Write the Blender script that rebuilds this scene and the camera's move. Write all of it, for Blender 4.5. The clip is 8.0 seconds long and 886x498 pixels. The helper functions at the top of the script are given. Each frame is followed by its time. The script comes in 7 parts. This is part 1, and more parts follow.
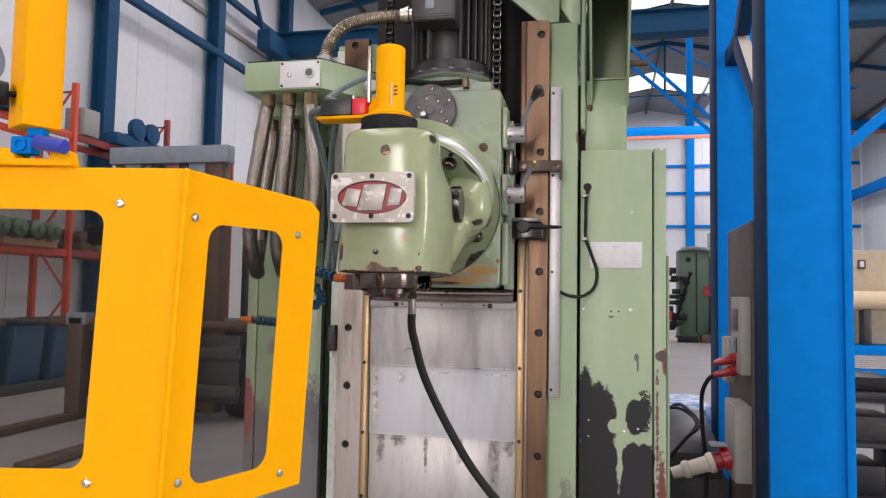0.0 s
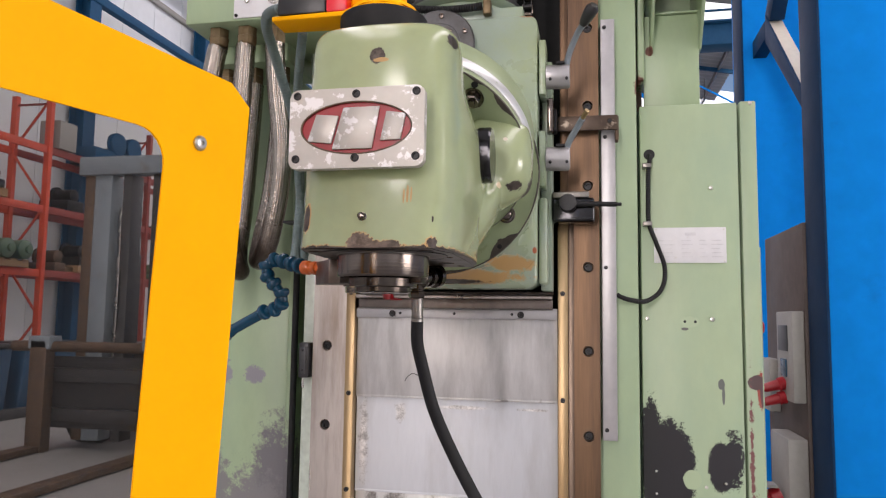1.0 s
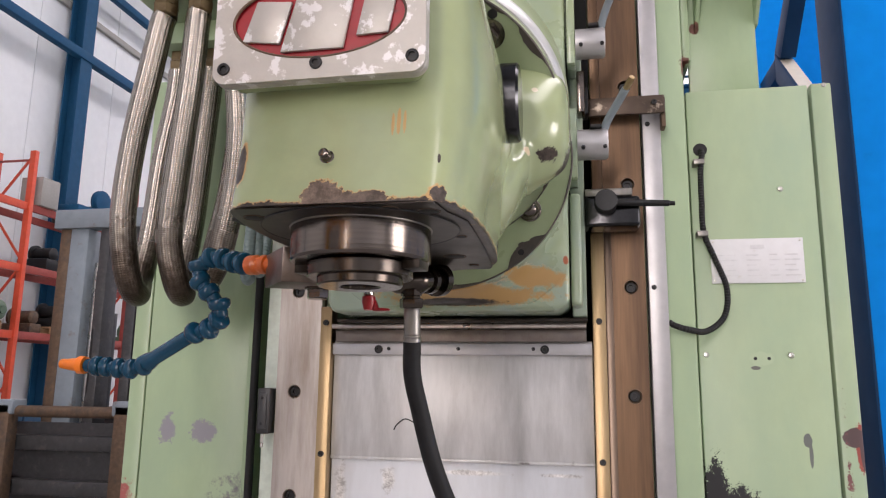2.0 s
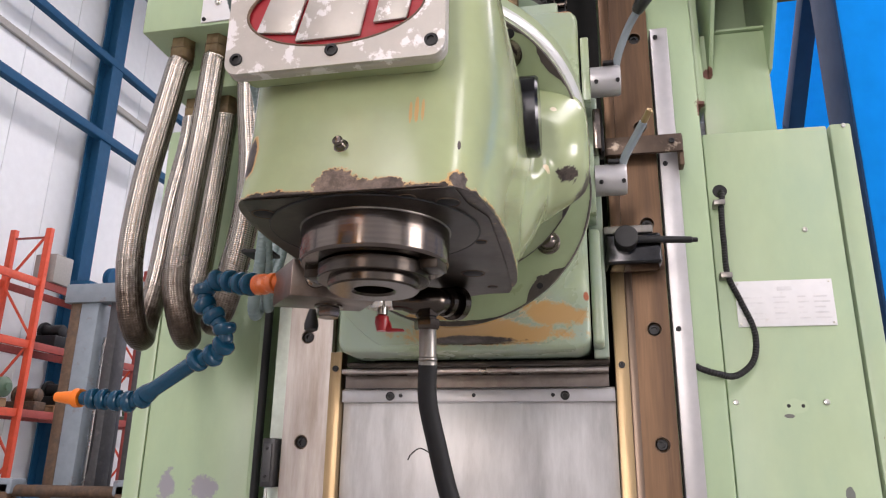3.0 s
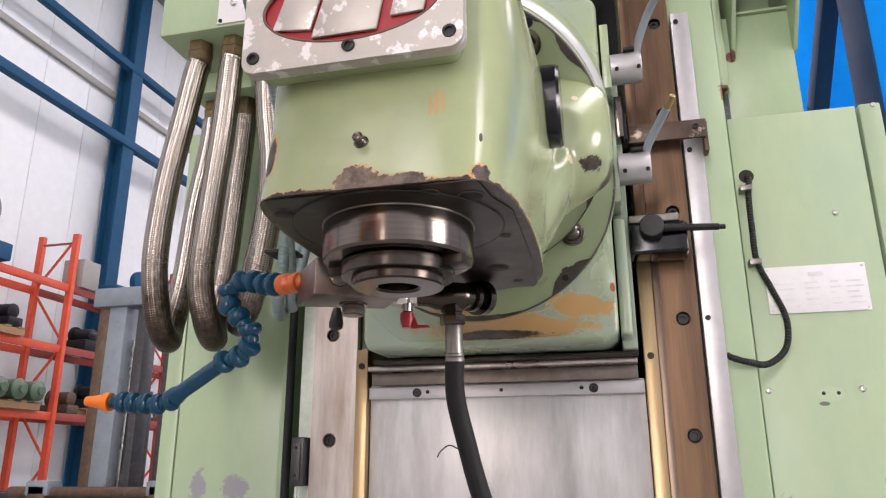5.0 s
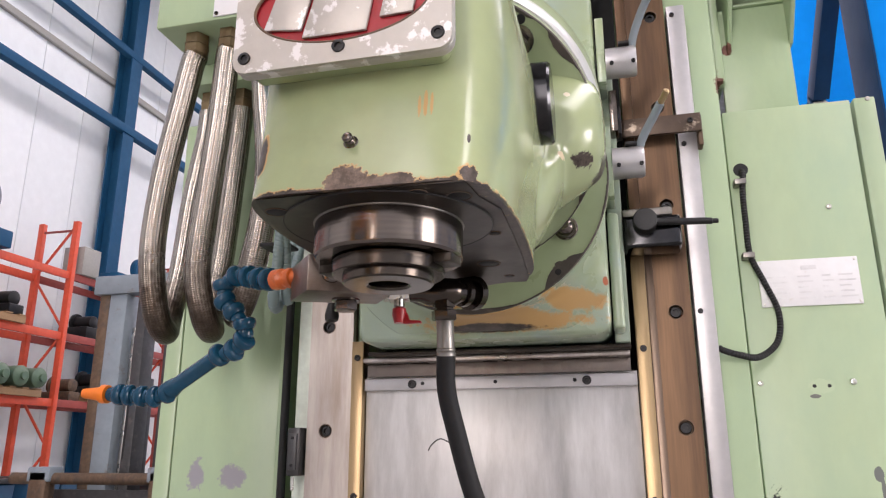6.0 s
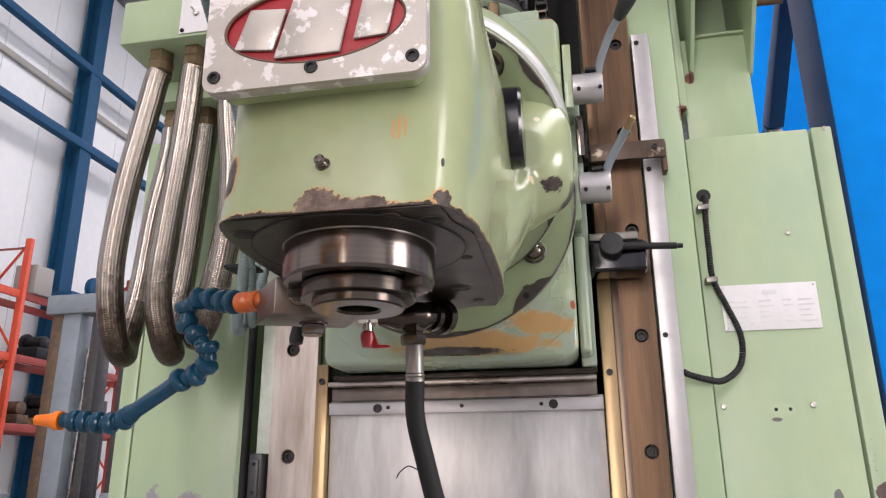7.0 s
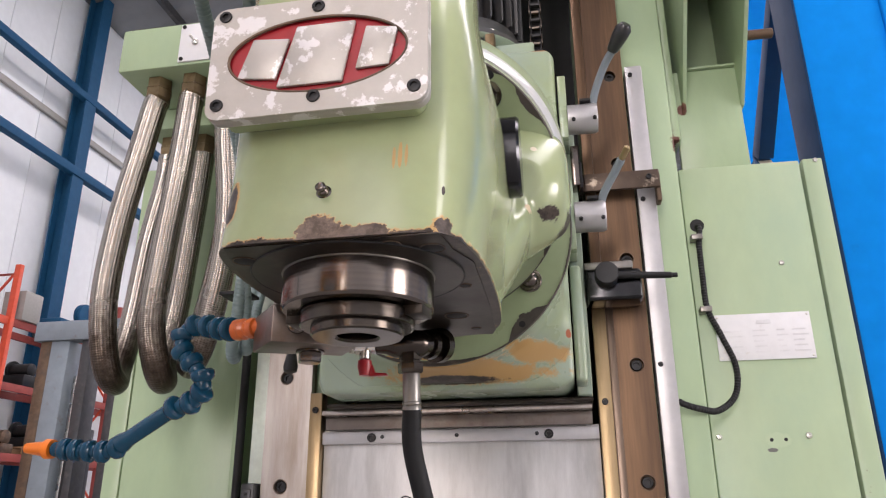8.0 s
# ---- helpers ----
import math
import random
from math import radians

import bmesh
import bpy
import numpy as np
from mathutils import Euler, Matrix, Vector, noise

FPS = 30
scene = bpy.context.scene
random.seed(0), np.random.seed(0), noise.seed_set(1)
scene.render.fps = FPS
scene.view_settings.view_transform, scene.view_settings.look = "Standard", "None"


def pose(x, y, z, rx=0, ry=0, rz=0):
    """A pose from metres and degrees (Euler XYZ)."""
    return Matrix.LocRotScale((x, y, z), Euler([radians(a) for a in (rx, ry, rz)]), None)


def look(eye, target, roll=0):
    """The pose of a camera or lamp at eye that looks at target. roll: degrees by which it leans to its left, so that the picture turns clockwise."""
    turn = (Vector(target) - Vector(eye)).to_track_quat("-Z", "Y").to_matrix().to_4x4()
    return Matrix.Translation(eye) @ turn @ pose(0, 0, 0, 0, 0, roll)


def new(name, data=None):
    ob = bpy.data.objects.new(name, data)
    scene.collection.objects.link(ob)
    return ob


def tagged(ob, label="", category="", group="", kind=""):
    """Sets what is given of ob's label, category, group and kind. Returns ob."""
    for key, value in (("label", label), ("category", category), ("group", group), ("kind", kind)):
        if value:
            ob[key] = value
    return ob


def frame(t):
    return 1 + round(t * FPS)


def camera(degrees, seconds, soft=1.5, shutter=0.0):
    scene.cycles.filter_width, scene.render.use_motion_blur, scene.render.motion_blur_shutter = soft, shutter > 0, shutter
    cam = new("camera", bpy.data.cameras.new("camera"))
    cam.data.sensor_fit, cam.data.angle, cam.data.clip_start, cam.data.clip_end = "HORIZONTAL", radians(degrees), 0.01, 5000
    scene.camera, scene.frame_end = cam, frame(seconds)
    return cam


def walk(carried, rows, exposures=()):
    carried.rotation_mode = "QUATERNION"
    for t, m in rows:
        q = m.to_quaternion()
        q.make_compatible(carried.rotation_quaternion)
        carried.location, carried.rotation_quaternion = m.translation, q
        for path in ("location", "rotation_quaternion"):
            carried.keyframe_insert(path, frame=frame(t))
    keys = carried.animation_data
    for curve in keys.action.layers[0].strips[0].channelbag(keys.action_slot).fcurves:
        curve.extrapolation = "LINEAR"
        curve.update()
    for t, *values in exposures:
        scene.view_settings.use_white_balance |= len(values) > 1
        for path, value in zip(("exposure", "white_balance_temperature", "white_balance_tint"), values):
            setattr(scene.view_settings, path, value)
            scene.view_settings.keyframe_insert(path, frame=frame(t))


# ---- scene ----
cam = camera(62.8, 8.0, 1.2)
PATH = [
    (0, (0.076, 0.148, 1.486), (-0.352, 2.098, 1.61), 1.0),
    (0.3, (0.046, 0.361, 1.466), (-0.362, 2.314, 1.612), 0.6),
    (0.5, (0.044, 0.44, 1.461), (-0.382, 2.387, 1.625), 0.8),
    (0.6, (0.046, 0.481, 1.45), (-0.395, 2.424, 1.629), 0.6),
    (0.8, (-0.047, 0.642, 1.448), (-0.456, 2.591, 1.624), 0.7),
    (1, (-0.102, 0.735, 1.441), (-0.507, 2.684, 1.631), 0.8),
    (1.2, (-0.154, 0.843, 1.438), (-0.544, 2.793, 1.653), 0.7),
    (1.5, (-0.189, 0.961, 1.43), (-0.566, 2.909, 1.683), 0.7),
    (1.7, (-0.194, 1.023, 1.410), (-0.571, 2.964, 1.713), 0.6),
    (2, (-0.195, 1.1, 1.387), (-0.573, 3.029, 1.756), 0.7),
    (2.2, (-0.196, 1.136, 1.364), (-0.566, 3.046, 1.827), 0.7),
    (3.5, (-0.223, 1.155, 1.324), (-0.638, 3.02, 1.917), 0.7),
    (4, (-0.225, 1.159, 1.323), (-0.647, 3.027, 1.901), 0.2),
    (4.5, (-0.223, 1.161, 1.327), (-0.661, 3.027, 1.899), -0.2),
    (5.8, (-0.206, 1.156, 1.334), (-0.680, 3.022, 1.890), -0.1),
    (6, (-0.205, 1.153, 1.336), (-0.665, 3.024, 1.874), -0.1),
    (6.5, (-0.211, 1.159, 1.336), (-0.617, 3.041, 1.878), -0.2),
    (7, (-0.214, 1.157, 1.341), (-0.57, 3.034, 1.933), -0.5),
    (7.5, (-0.22, 1.157, 1.339), (-0.55, 3.022, 1.983), -0.7),
    (8, (-0.22, 1.154, 1.34), (-0.549, 3.011, 2.006), -0.4),
]
walk(cam, [(t, look(eye, target, roll)) for t, eye, target, roll in PATH],
     exposures=((0, -0.42, 6500, 15.5), (1, -0.26, 6500, 15.5), (1.5, -0.24, 6500, 15.5), (2, -0.16, 6500, 15.5), (3.5, 0.12, 6500, 15.5), (4.5, 0.12, 6500, 15.5), (6, 0.14, 6500, 15.5), (7, 0.06, 6500, 15.5), (8, 0.02, 6500, 15.5)))

# world, sun, large lights, exposure
world = bpy.data.worlds.new("sky")
scene.world = world
world.use_nodes = True
sky = world.node_tree.nodes.new("ShaderNodeTexSky")
sky.sky_type, sky.sun_disc = "NISHITA", False
sky.sun_elevation, sky.sun_rotation = radians(48), radians(200)
world.node_tree.links.new(sky.outputs[0], world.node_tree.nodes["Background"].inputs[0])
world.node_tree.nodes["Background"].inputs[1].default_value = 0.12
sun_data = bpy.data.lights.new("sun", "SUN")
sun_data.energy, sun_data.angle, sun_data.color = 1.0, radians(12), (1.0, 0.96, 0.9)
new("sun", sun_data).matrix_world = look((5, -14, 24), (0, 0, 0))


def area(name, m, sx, sy, watts, color):
    """A daylight lamp that fills an opening."""
    d = bpy.data.lights.new(name, "AREA")
    d.shape, d.size, d.size_y, d.energy, d.color = "RECTANGLE", sx, sy, watts, color
    ob = new(name, d)
    ob.matrix_world = m
    return ob


# hall measures
WALL_W, WALL_E, WALL_S, WALL_N = -10.0, 16.0, -9.0, 50.0
EAVE, RIDGE, RIDGE_X = 11.6, 14.0, 3.0
for x0, x1 in ((-5.6, -2.4), (6.4, 9.6)):
    xm = (x0 + x1) / 2
    zm = EAVE + (RIDGE - EAVE) * (1 - abs(xm - RIDGE_X) / 13.0)
    area("skylight_daylight", pose(xm, 20.5, zm - 0.02, 0, (-1 if xm < RIDGE_X else 1) * math.degrees(math.atan(2.4 / 13.0)), 0), 3.1, 56.6, 3600 if xm < RIDGE_X else 4400, (1.0, 0.925, 0.94))
area("gate_daylight", pose(-1.9, WALL_S + 0.02, 3.4, 90, 0, 180) @ pose(0, 0, 0, 180, 0, 0), 1.4, 6.6, 640, (1.0, 0.92, 0.87))
# added fill light for the right-hand faces; no gate known on this side
area("east_fill_light", pose(WALL_E - 0.02, -2.0, 2.8, 0, 90, 0), 5.4, 5.8, 1500, (1.0, 0.93, 0.89))

for s in (-1, 1):
    xm = RIDGE_X + s * 2.1
    area("cross_skylight_daylight", pose(xm, 43.0, EAVE + (RIDGE - EAVE) * (1 - 2.1 / 13.0) - 0.02, 0, s * math.degrees(math.atan(2.4 / 13.0)), 0), 4.1, 3.3, 150, (1.0, 0.97, 0.97))


# ---- node helpers ----
def link(nt, a, b):
    nt.links.new(a, b)


def math_node(nt, op, a, b=None):
    n = nt.nodes.new("ShaderNodeMath")
    n.operation = op
    for i, v in enumerate((a, b)):
        if v is None:
            continue
        if isinstance(v, (int, float)):
            n.inputs[i].default_value = v
        else:
            link(nt, v, n.inputs[i])
    return n.outputs[0]


def mix_rgb(nt, fac, a, b):
    n = nt.nodes.new("ShaderNodeMix")
    n.data_type = "RGBA"
    for sock, v in ((n.inputs[0], fac), (n.inputs[6], a), (n.inputs[7], b)):
        if isinstance(v, (int, float)):
            sock.default_value = v
        elif isinstance(v, tuple):
            sock.default_value = (*v[:3], 1)
        else:
            link(nt, v, sock)
    return n.outputs[2]


def mix_val(nt, fac, a, b):
    n = nt.nodes.new("ShaderNodeMix")
    n.data_type = "FLOAT"
    for sock, v in ((n.inputs[0], fac), (n.inputs[2], a), (n.inputs[3], b)):
        if isinstance(v, (int, float)):
            sock.default_value = v
        else:
            link(nt, v, sock)
    return n.outputs[0]


def noise_node(nt, vec, scale, detail=5.0, rough=0.55):
    n = nt.nodes.new("ShaderNodeTexNoise")
    n.inputs["Scale"].default_value, n.inputs["Detail"].default_value, n.inputs["Roughness"].default_value = scale, detail, rough
    link(nt, vec, n.inputs["Vector"])
    return n.outputs[0]


def ramp(nt, v, a, b):
    """0 at a, 1 at b."""
    n = nt.nodes.new("ShaderNodeMapRange")
    link(nt, v, n.inputs[0])
    n.inputs[1].default_value, n.inputs[2].default_value = a, b
    return n.outputs[0]


def surface(name, color, rough=0.5, metal=0.0, grain=60.0, var=0.12, dirt=None, dirt_scale=4.0, dirt_at=(0.5, 0.75), stretch=(1, 1, 1),
            bump=0.15, bump_m=0.002, spots=(), coat=0.0, per_object=0.0, rough_var=0.12, edge_noise=90.0, soft=0.03, spec=0.5):
    """A worn surface: grain and large stains, then spots of bare metal, filler or rust, each an ellipsoid with a ragged edge:
    (centre, radii, colour, roughness, metal, raggedness)."""
    m = bpy.data.materials.new(name)
    m.use_nodes = True
    nt = m.node_tree
    bsdf = nt.nodes["Principled BSDF"]
    tc = nt.nodes.new("ShaderNodeTexCoord")
    mp = nt.nodes.new("ShaderNodeMapping")
    mp.inputs["Scale"].default_value = stretch
    link(nt, tc.outputs["Object"], mp.inputs["Vector"])
    fine = noise_node(nt, mp.outputs[0], grain)
    big = noise_node(nt, mp.outputs[0], dirt_scale, 6.0, 0.6)
    lo = tuple(c * (1 - var) for c in color)
    hi = tuple(min(1.0, c * (1 + var)) for c in color)
    col = mix_rgb(nt, ramp(nt, fine, 0.3, 0.7), lo, hi)
    col = mix_rgb(nt, math_node(nt, "MULTIPLY", ramp(nt, big, 0.35, 0.7), 0.35), col, tuple(c * (1 - 1.5 * var) for c in color))
    if dirt:
        col = mix_rgb(nt, ramp(nt, noise_node(nt, mp.outputs[0], dirt_scale * 1.7, 8.0, 0.65), *dirt_at), col, dirt)
    if per_object:
        info = nt.nodes.new("ShaderNodeObjectInfo")
        hue = nt.nodes.new("ShaderNodeHueSaturation")
        link(nt, col, hue.inputs["Color"])
        link(nt, mix_val(nt, info.outputs["Random"], 1 - per_object, 1 + per_object), hue.inputs["Value"])
        col = hue.outputs[0]
    rg = mix_val(nt, big, max(0.04, rough - rough_var), min(1.0, rough + rough_var))
    mt = metal
    height = fine
    if spots:
        geo = nt.nodes.new("ShaderNodeNewGeometry")
        ragged = math_node(nt, "ADD", math_node(nt, "MULTIPLY", noise_node(nt, geo.outputs["Position"], edge_noise, 3.0, 0.6), 0.6), math_node(nt, "MULTIPLY", noise_node(nt, geo.outputs["Position"], edge_noise * 4.5, 4.0, 0.7), 0.45))
        mask_all = None
        for centre, radii, scol, srough, smetal, amp in spots:
            d = nt.nodes.new("ShaderNodeVectorMath")
            d.operation = "SUBTRACT"
            link(nt, geo.outputs["Position"], d.inputs[0])
            d.inputs[1].default_value = centre
            q = nt.nodes.new("ShaderNodeVectorMath")
            q.operation = "DIVIDE"
            link(nt, d.outputs[0], q.inputs[0])
            q.inputs[1].default_value = radii
            ln = nt.nodes.new("ShaderNodeVectorMath")
            ln.operation = "LENGTH"
            link(nt, q.outputs[0], ln.inputs[0])
            off = math_node(nt, "MULTIPLY", math_node(nt, "SUBTRACT", ragged, 0.525), amp)
            f = ramp(nt, math_node(nt, "ADD", ln.outputs["Value"], off), 1 + soft, 1 - soft)
            inner = mix_rgb(nt, ramp(nt, ragged, 0.42, 0.66), scol, tuple(min(1.0, c * 2.6 + 0.01) for c in scol)) if smetal > 0 else scol
            col = mix_rgb(nt, f, col, inner)
            rg = mix_val(nt, f, rg, srough)
            mt = mix_val(nt, f, mt, smetal)
            mask_all = f if mask_all is None else math_node(nt, "MAXIMUM", mask_all, f)
        height = math_node(nt, "SUBTRACT", math_node(nt, "MULTIPLY", fine, 0.3), mask_all)
    link(nt, col, bsdf.inputs["Base Color"])
    link(nt, rg, bsdf.inputs["Roughness"])
    if isinstance(mt, float):
        bsdf.inputs["Metallic"].default_value = mt
    else:
        link(nt, mt, bsdf.inputs["Metallic"])
    bsdf.inputs["Coat Weight"].default_value = coat
    if spots and coat:
        link(nt, math_node(nt, "MULTIPLY", math_node(nt, "SUBTRACT", 1.0, mask_all), coat), bsdf.inputs["Coat Weight"])
    bsdf.inputs["Specular IOR Level"].default_value = spec
    bsdf.inputs["Coat Roughness"].default_value = 0.12
    if bump:
        b = nt.nodes.new("ShaderNodeBump")
        b.inputs["Strength"].default_value, b.inputs["Distance"].default_value = bump, bump_m
        link(nt, height, b.inputs["Height"])
        link(nt, b.outputs[0], bsdf.inputs["Normal"])
    return m


def braid(name, color, pitch=0.0070, around=13, dark=(0.07, 0.05, 0.035), spots=()):
    """Woven steel wire over a hose; the mesh carries u round the hose (0 to 1) and v along it in metres."""
    m = surface(name, color, 0.23, 1.0, 30.0, 0.10, dark, 5.0, (0.62, 0.9), bump=0, spots=spots, edge_noise=25.0, soft=0.45)
    nt = m.node_tree
    bsdf = nt.nodes["Principled BSDF"]
    uv = nt.nodes.new("ShaderNodeUVMap")
    sep = nt.nodes.new("ShaderNodeSeparateXYZ")
    link(nt, uv.outputs[0], sep.inputs[0])
    a = math_node(nt, "MULTIPLY", sep.outputs[0], around * 2 * math.pi)
    b = math_node(nt, "MULTIPLY", sep.outputs[1], 2 * math.pi / pitch)
    s1 = math_node(nt, "SINE", math_node(nt, "ADD", a, b))
    s2 = math_node(nt, "SINE", math_node(nt, "SUBTRACT", a, b))
    h = math_node(nt, "MULTIPLY", s1, s2)
    old = bsdf.inputs["Base Color"].links[0].from_socket
    # crevices of the weave are shaded in the colour, by height
    gap = ramp(nt, h, -0.25, -0.8)
    link(nt, mix_rgb(nt, math_node(nt, "MULTIPLY", gap, 0.9), old, dark), bsdf.inputs["Base Color"])
    bp = nt.nodes.new("ShaderNodeBump")
    bp.inputs["Strength"].default_value, bp.inputs["Distance"].default_value = 0.42, 0.0010
    link(nt, h, bp.inputs["Height"])
    link(nt, bp.outputs[0], bsdf.inputs["Normal"])
    return m


def clear_plastic(name):
    m = bpy.data.materials.new(name)
    m.use_nodes = True
    nt = m.node_tree
    nt.nodes.remove(nt.nodes["Principled BSDF"])
    out = nt.nodes["Material Output"]
    tr = nt.nodes.new("ShaderNodeBsdfTransparent")
    tr.inputs[0].default_value = (0.74, 0.73, 0.71, 1)
    gl = nt.nodes.new("ShaderNodeBsdfGlossy")
    gl.inputs["Roughness"].default_value = 0.04
    fr = nt.nodes.new("ShaderNodeLayerWeight")
    gloss = math_node(nt, "ADD", math_node(nt, "MULTIPLY", math_node(nt, "POWER", fr.outputs["Facing"], 5.0), 0.35), 0.006)
    mx = nt.nodes.new("ShaderNodeMixShader")
    link(nt, gloss, mx.inputs[0])
    haze = nt.nodes.new("ShaderNodeBsdfDiffuse")
    haze.inputs[0].default_value = (0.8, 0.8, 0.8, 1)
    hz = nt.nodes.new("ShaderNodeMixShader")
    hz.inputs[0].default_value = 0.006
    link(nt, tr.outputs[0], hz.inputs[1])
    link(nt, haze.outputs[0], hz.inputs[2])
    link(nt, hz.outputs[0], mx.inputs[1])
    link(nt, gl.outputs[0], mx.inputs[2])
    link(nt, mx.outputs[0], out.inputs[0])
    return m


# ---- mesh helpers ----
def finish(bm, smooth_angle=0.6):
    bmesh.ops.recalc_face_normals(bm, faces=bm.faces)
    for f in bm.faces:
        f.smooth = True
    for e in bm.edges:
        if len(e.link_faces) == 2 and e.calc_face_angle(0) > smooth_angle:
            e.smooth = False
    return bm


def mesh_of(name, bm, material=None):
    finish(bm)
    me = bpy.data.meshes.new(name)
    bm.to_mesh(me)
    bm.free()
    if material:
        me.materials.append(material)
    return me


BASE = {}


def thing(name, at, label, category, group="", kind=""):
    """An empty at the thing's base; its parts are laid in world coordinates."""
    e = new(name)
    e.empty_display_size = 0.1
    e.matrix_world = Matrix.Translation(at)
    BASE[e.name] = Matrix.Translation(at)
    return tagged(e, label, category, group, kind)


def under(ob, parent):
    if parent is not None:
        ob.parent = parent
        ob.matrix_parent_inverse = BASE.get(parent.name, Matrix()).inverted()
        if parent.name not in BASE:
            ob.matrix_parent_inverse = parent.matrix_basis.inverted() if parent.type == "MESH" else Matrix()
    return ob


def part(name, bm, material, parent, label=""):
    ob = under(new(name, mesh_of(name, bm, material)), parent)
    return tagged(ob, label)


def place(name, me, m, parent, label=""):
    """One more object on a shared mesh, at the world pose m."""
    ob = under(new(name, me), parent)
    ob.matrix_basis = m
    return tagged(ob, label)


def solo(name, bm, material, label, category, group="", kind=""):
    return tagged(new(name, mesh_of(name, bm, material)), label, category, group, kind)


def add_box(bm, x0, x1, y0, y1, z0, z1, bev=0.0, seg=2):
    vs = [bm.verts.new((x, y, z)) for x in (x0, x1) for y in (y0, y1) for z in (z0, z1)]
    idx = ((0, 1, 3, 2), (4, 6, 7, 5), (0, 4, 5, 1), (2, 3, 7, 6), (0, 2, 6, 4), (1, 5, 7, 3))
    fs = [bm.faces.new([vs[i] for i in q]) for q in idx]
    if bev:
        es = list({e for f in fs for e in f.edges})
        bmesh.ops.bevel(bm, geom=es, offset=bev, segments=seg, affect="EDGES", profile=0.5)
    return bm


def box(x0, x1, y0, y1, z0, z1, bev=0.002, seg=2):
    return add_box(bmesh.new(), x0, x1, y0, y1, z0, z1, bev, seg)


def basis(axis):
    """Two directions square to an axis."""
    a = Vector(axis).normalized()
    u = a.cross(Vector((0, 0, 1)) if abs(a.z) < 0.9 else Vector((0, 1, 0))).normalized()
    return a, u, a.cross(u).normalized()


def add_lathe(bm, origin, axis, profile, n=32):
    """Turn (along, radius) pairs round an axis; radius 0 closes an end."""
    o = Vector(origin)
    a, u, v = basis(axis)
    rings = []
    for s, r in profile:
        if r <= 1e-6:
            rings.append([bm.verts.new(o + a * s)])
        else:
            rings.append([bm.verts.new(o + a * s + (u * math.cos(k * 2 * math.pi / n) + v * math.sin(k * 2 * math.pi / n)) * r) for k in range(n)])
    for p, q in zip(rings, rings[1:]):
        for k in range(n):
            j = (k + 1) % n
            if len(p) == 1 and len(q) == 1:
                break
            if len(p) == 1:
                bm.faces.new((p[0], q[k], q[j]))
            elif len(q) == 1:
                bm.faces.new((p[k], p[j], q[0]))
            else:
                bm.faces.new((p[k], p[j], q[j], q[k]))
    return bm


def lathe(origin, axis, profile, n=32):
    return add_lathe(bmesh.new(), origin, axis, profile, n)


def cyl(p0, p1, r, n=24, bev=0.0015):
    d = Vector(p1) - Vector(p0)
    L = d.length
    b = min(bev, r * 0.4, L * 0.4)
    return lathe(p0, d, [(0, 0), (0, r - b), (b, r), (L - b, r), (L, r - b), (L, 0)], n)


def spline(points, per=10):
    """Catmull-Rom through the points."""
    ps = [Vector(p) for p in points]
    ps = [2 * ps[0] - ps[1]] + ps + [2 * ps[-1] - ps[-2]]
    out = []
    for i in range(1, len(ps) - 2):
        a, b, c, d = ps[i - 1:i + 3]
        for k in range(per):
            t = k / per
            out.append(0.5 * ((2 * b) + (c - a) * t + (2 * a - 5 * b + 4 * c - d) * t * t + (3 * b - a - 3 * c + d) * t ** 3))
    out.append(ps[-2])
    return out


def tube(points, r, n=16, per=10, rib=0.0, pitch=0.01, step=None):
    """A hose along a spline, with u round it and v along it. rib: ring waves of that height."""
    path = spline(points, per)
    if step:
        dense, acc = [path[0]], 0.0
        for p, q in zip(path, path[1:]):
            seg = (q - p).length
            k = max(1, int(seg / step))
            dense += [p + (q - p) * (i + 1) / k for i in range(k)]
        path = dense
    bm = bmesh.new()
    uvl = bm.loops.layers.uv.new("UVMap")
    tang = [(path[min(i + 1, len(path) - 1)] - path[max(i - 1, 0)]).normalized() for i in range(len(path))]
    u = basis(tang[0])[1]
    rings, lens, total = [], [], 0.0
    for i, p in enumerate(path):
        if i:
            total += (p - path[i - 1]).length
        u = (u - tang[i] * u.dot(tang[i])).normalized()
        v = tang[i].cross(u)
        rr = r + (rib * math.sin(2 * math.pi * total / pitch) if rib else 0)
        rings.append([bm.verts.new(p + (u * math.cos(2 * math.pi * k / n) + v * math.sin(2 * math.pi * k / n)) * rr) for k in range(n)])
        lens.append(total)
    for i in range(len(rings) - 1):
        for k in range(n):
            j = (k + 1) % n
            f = bm.faces.new((rings[i][k], rings[i][j], rings[i + 1][j], rings[i + 1][k]))
            for lp, (uu, vv) in zip(f.loops, ((k / n, lens[i]), ((k + 1) / n, lens[i]), ((k + 1) / n, lens[i + 1]), (k / n, lens[i + 1]))):
                lp[uvl].uv = (uu, vv)
    bm.faces.new(list(reversed(rings[0])))
    bm.faces.new(rings[-1])
    return bm


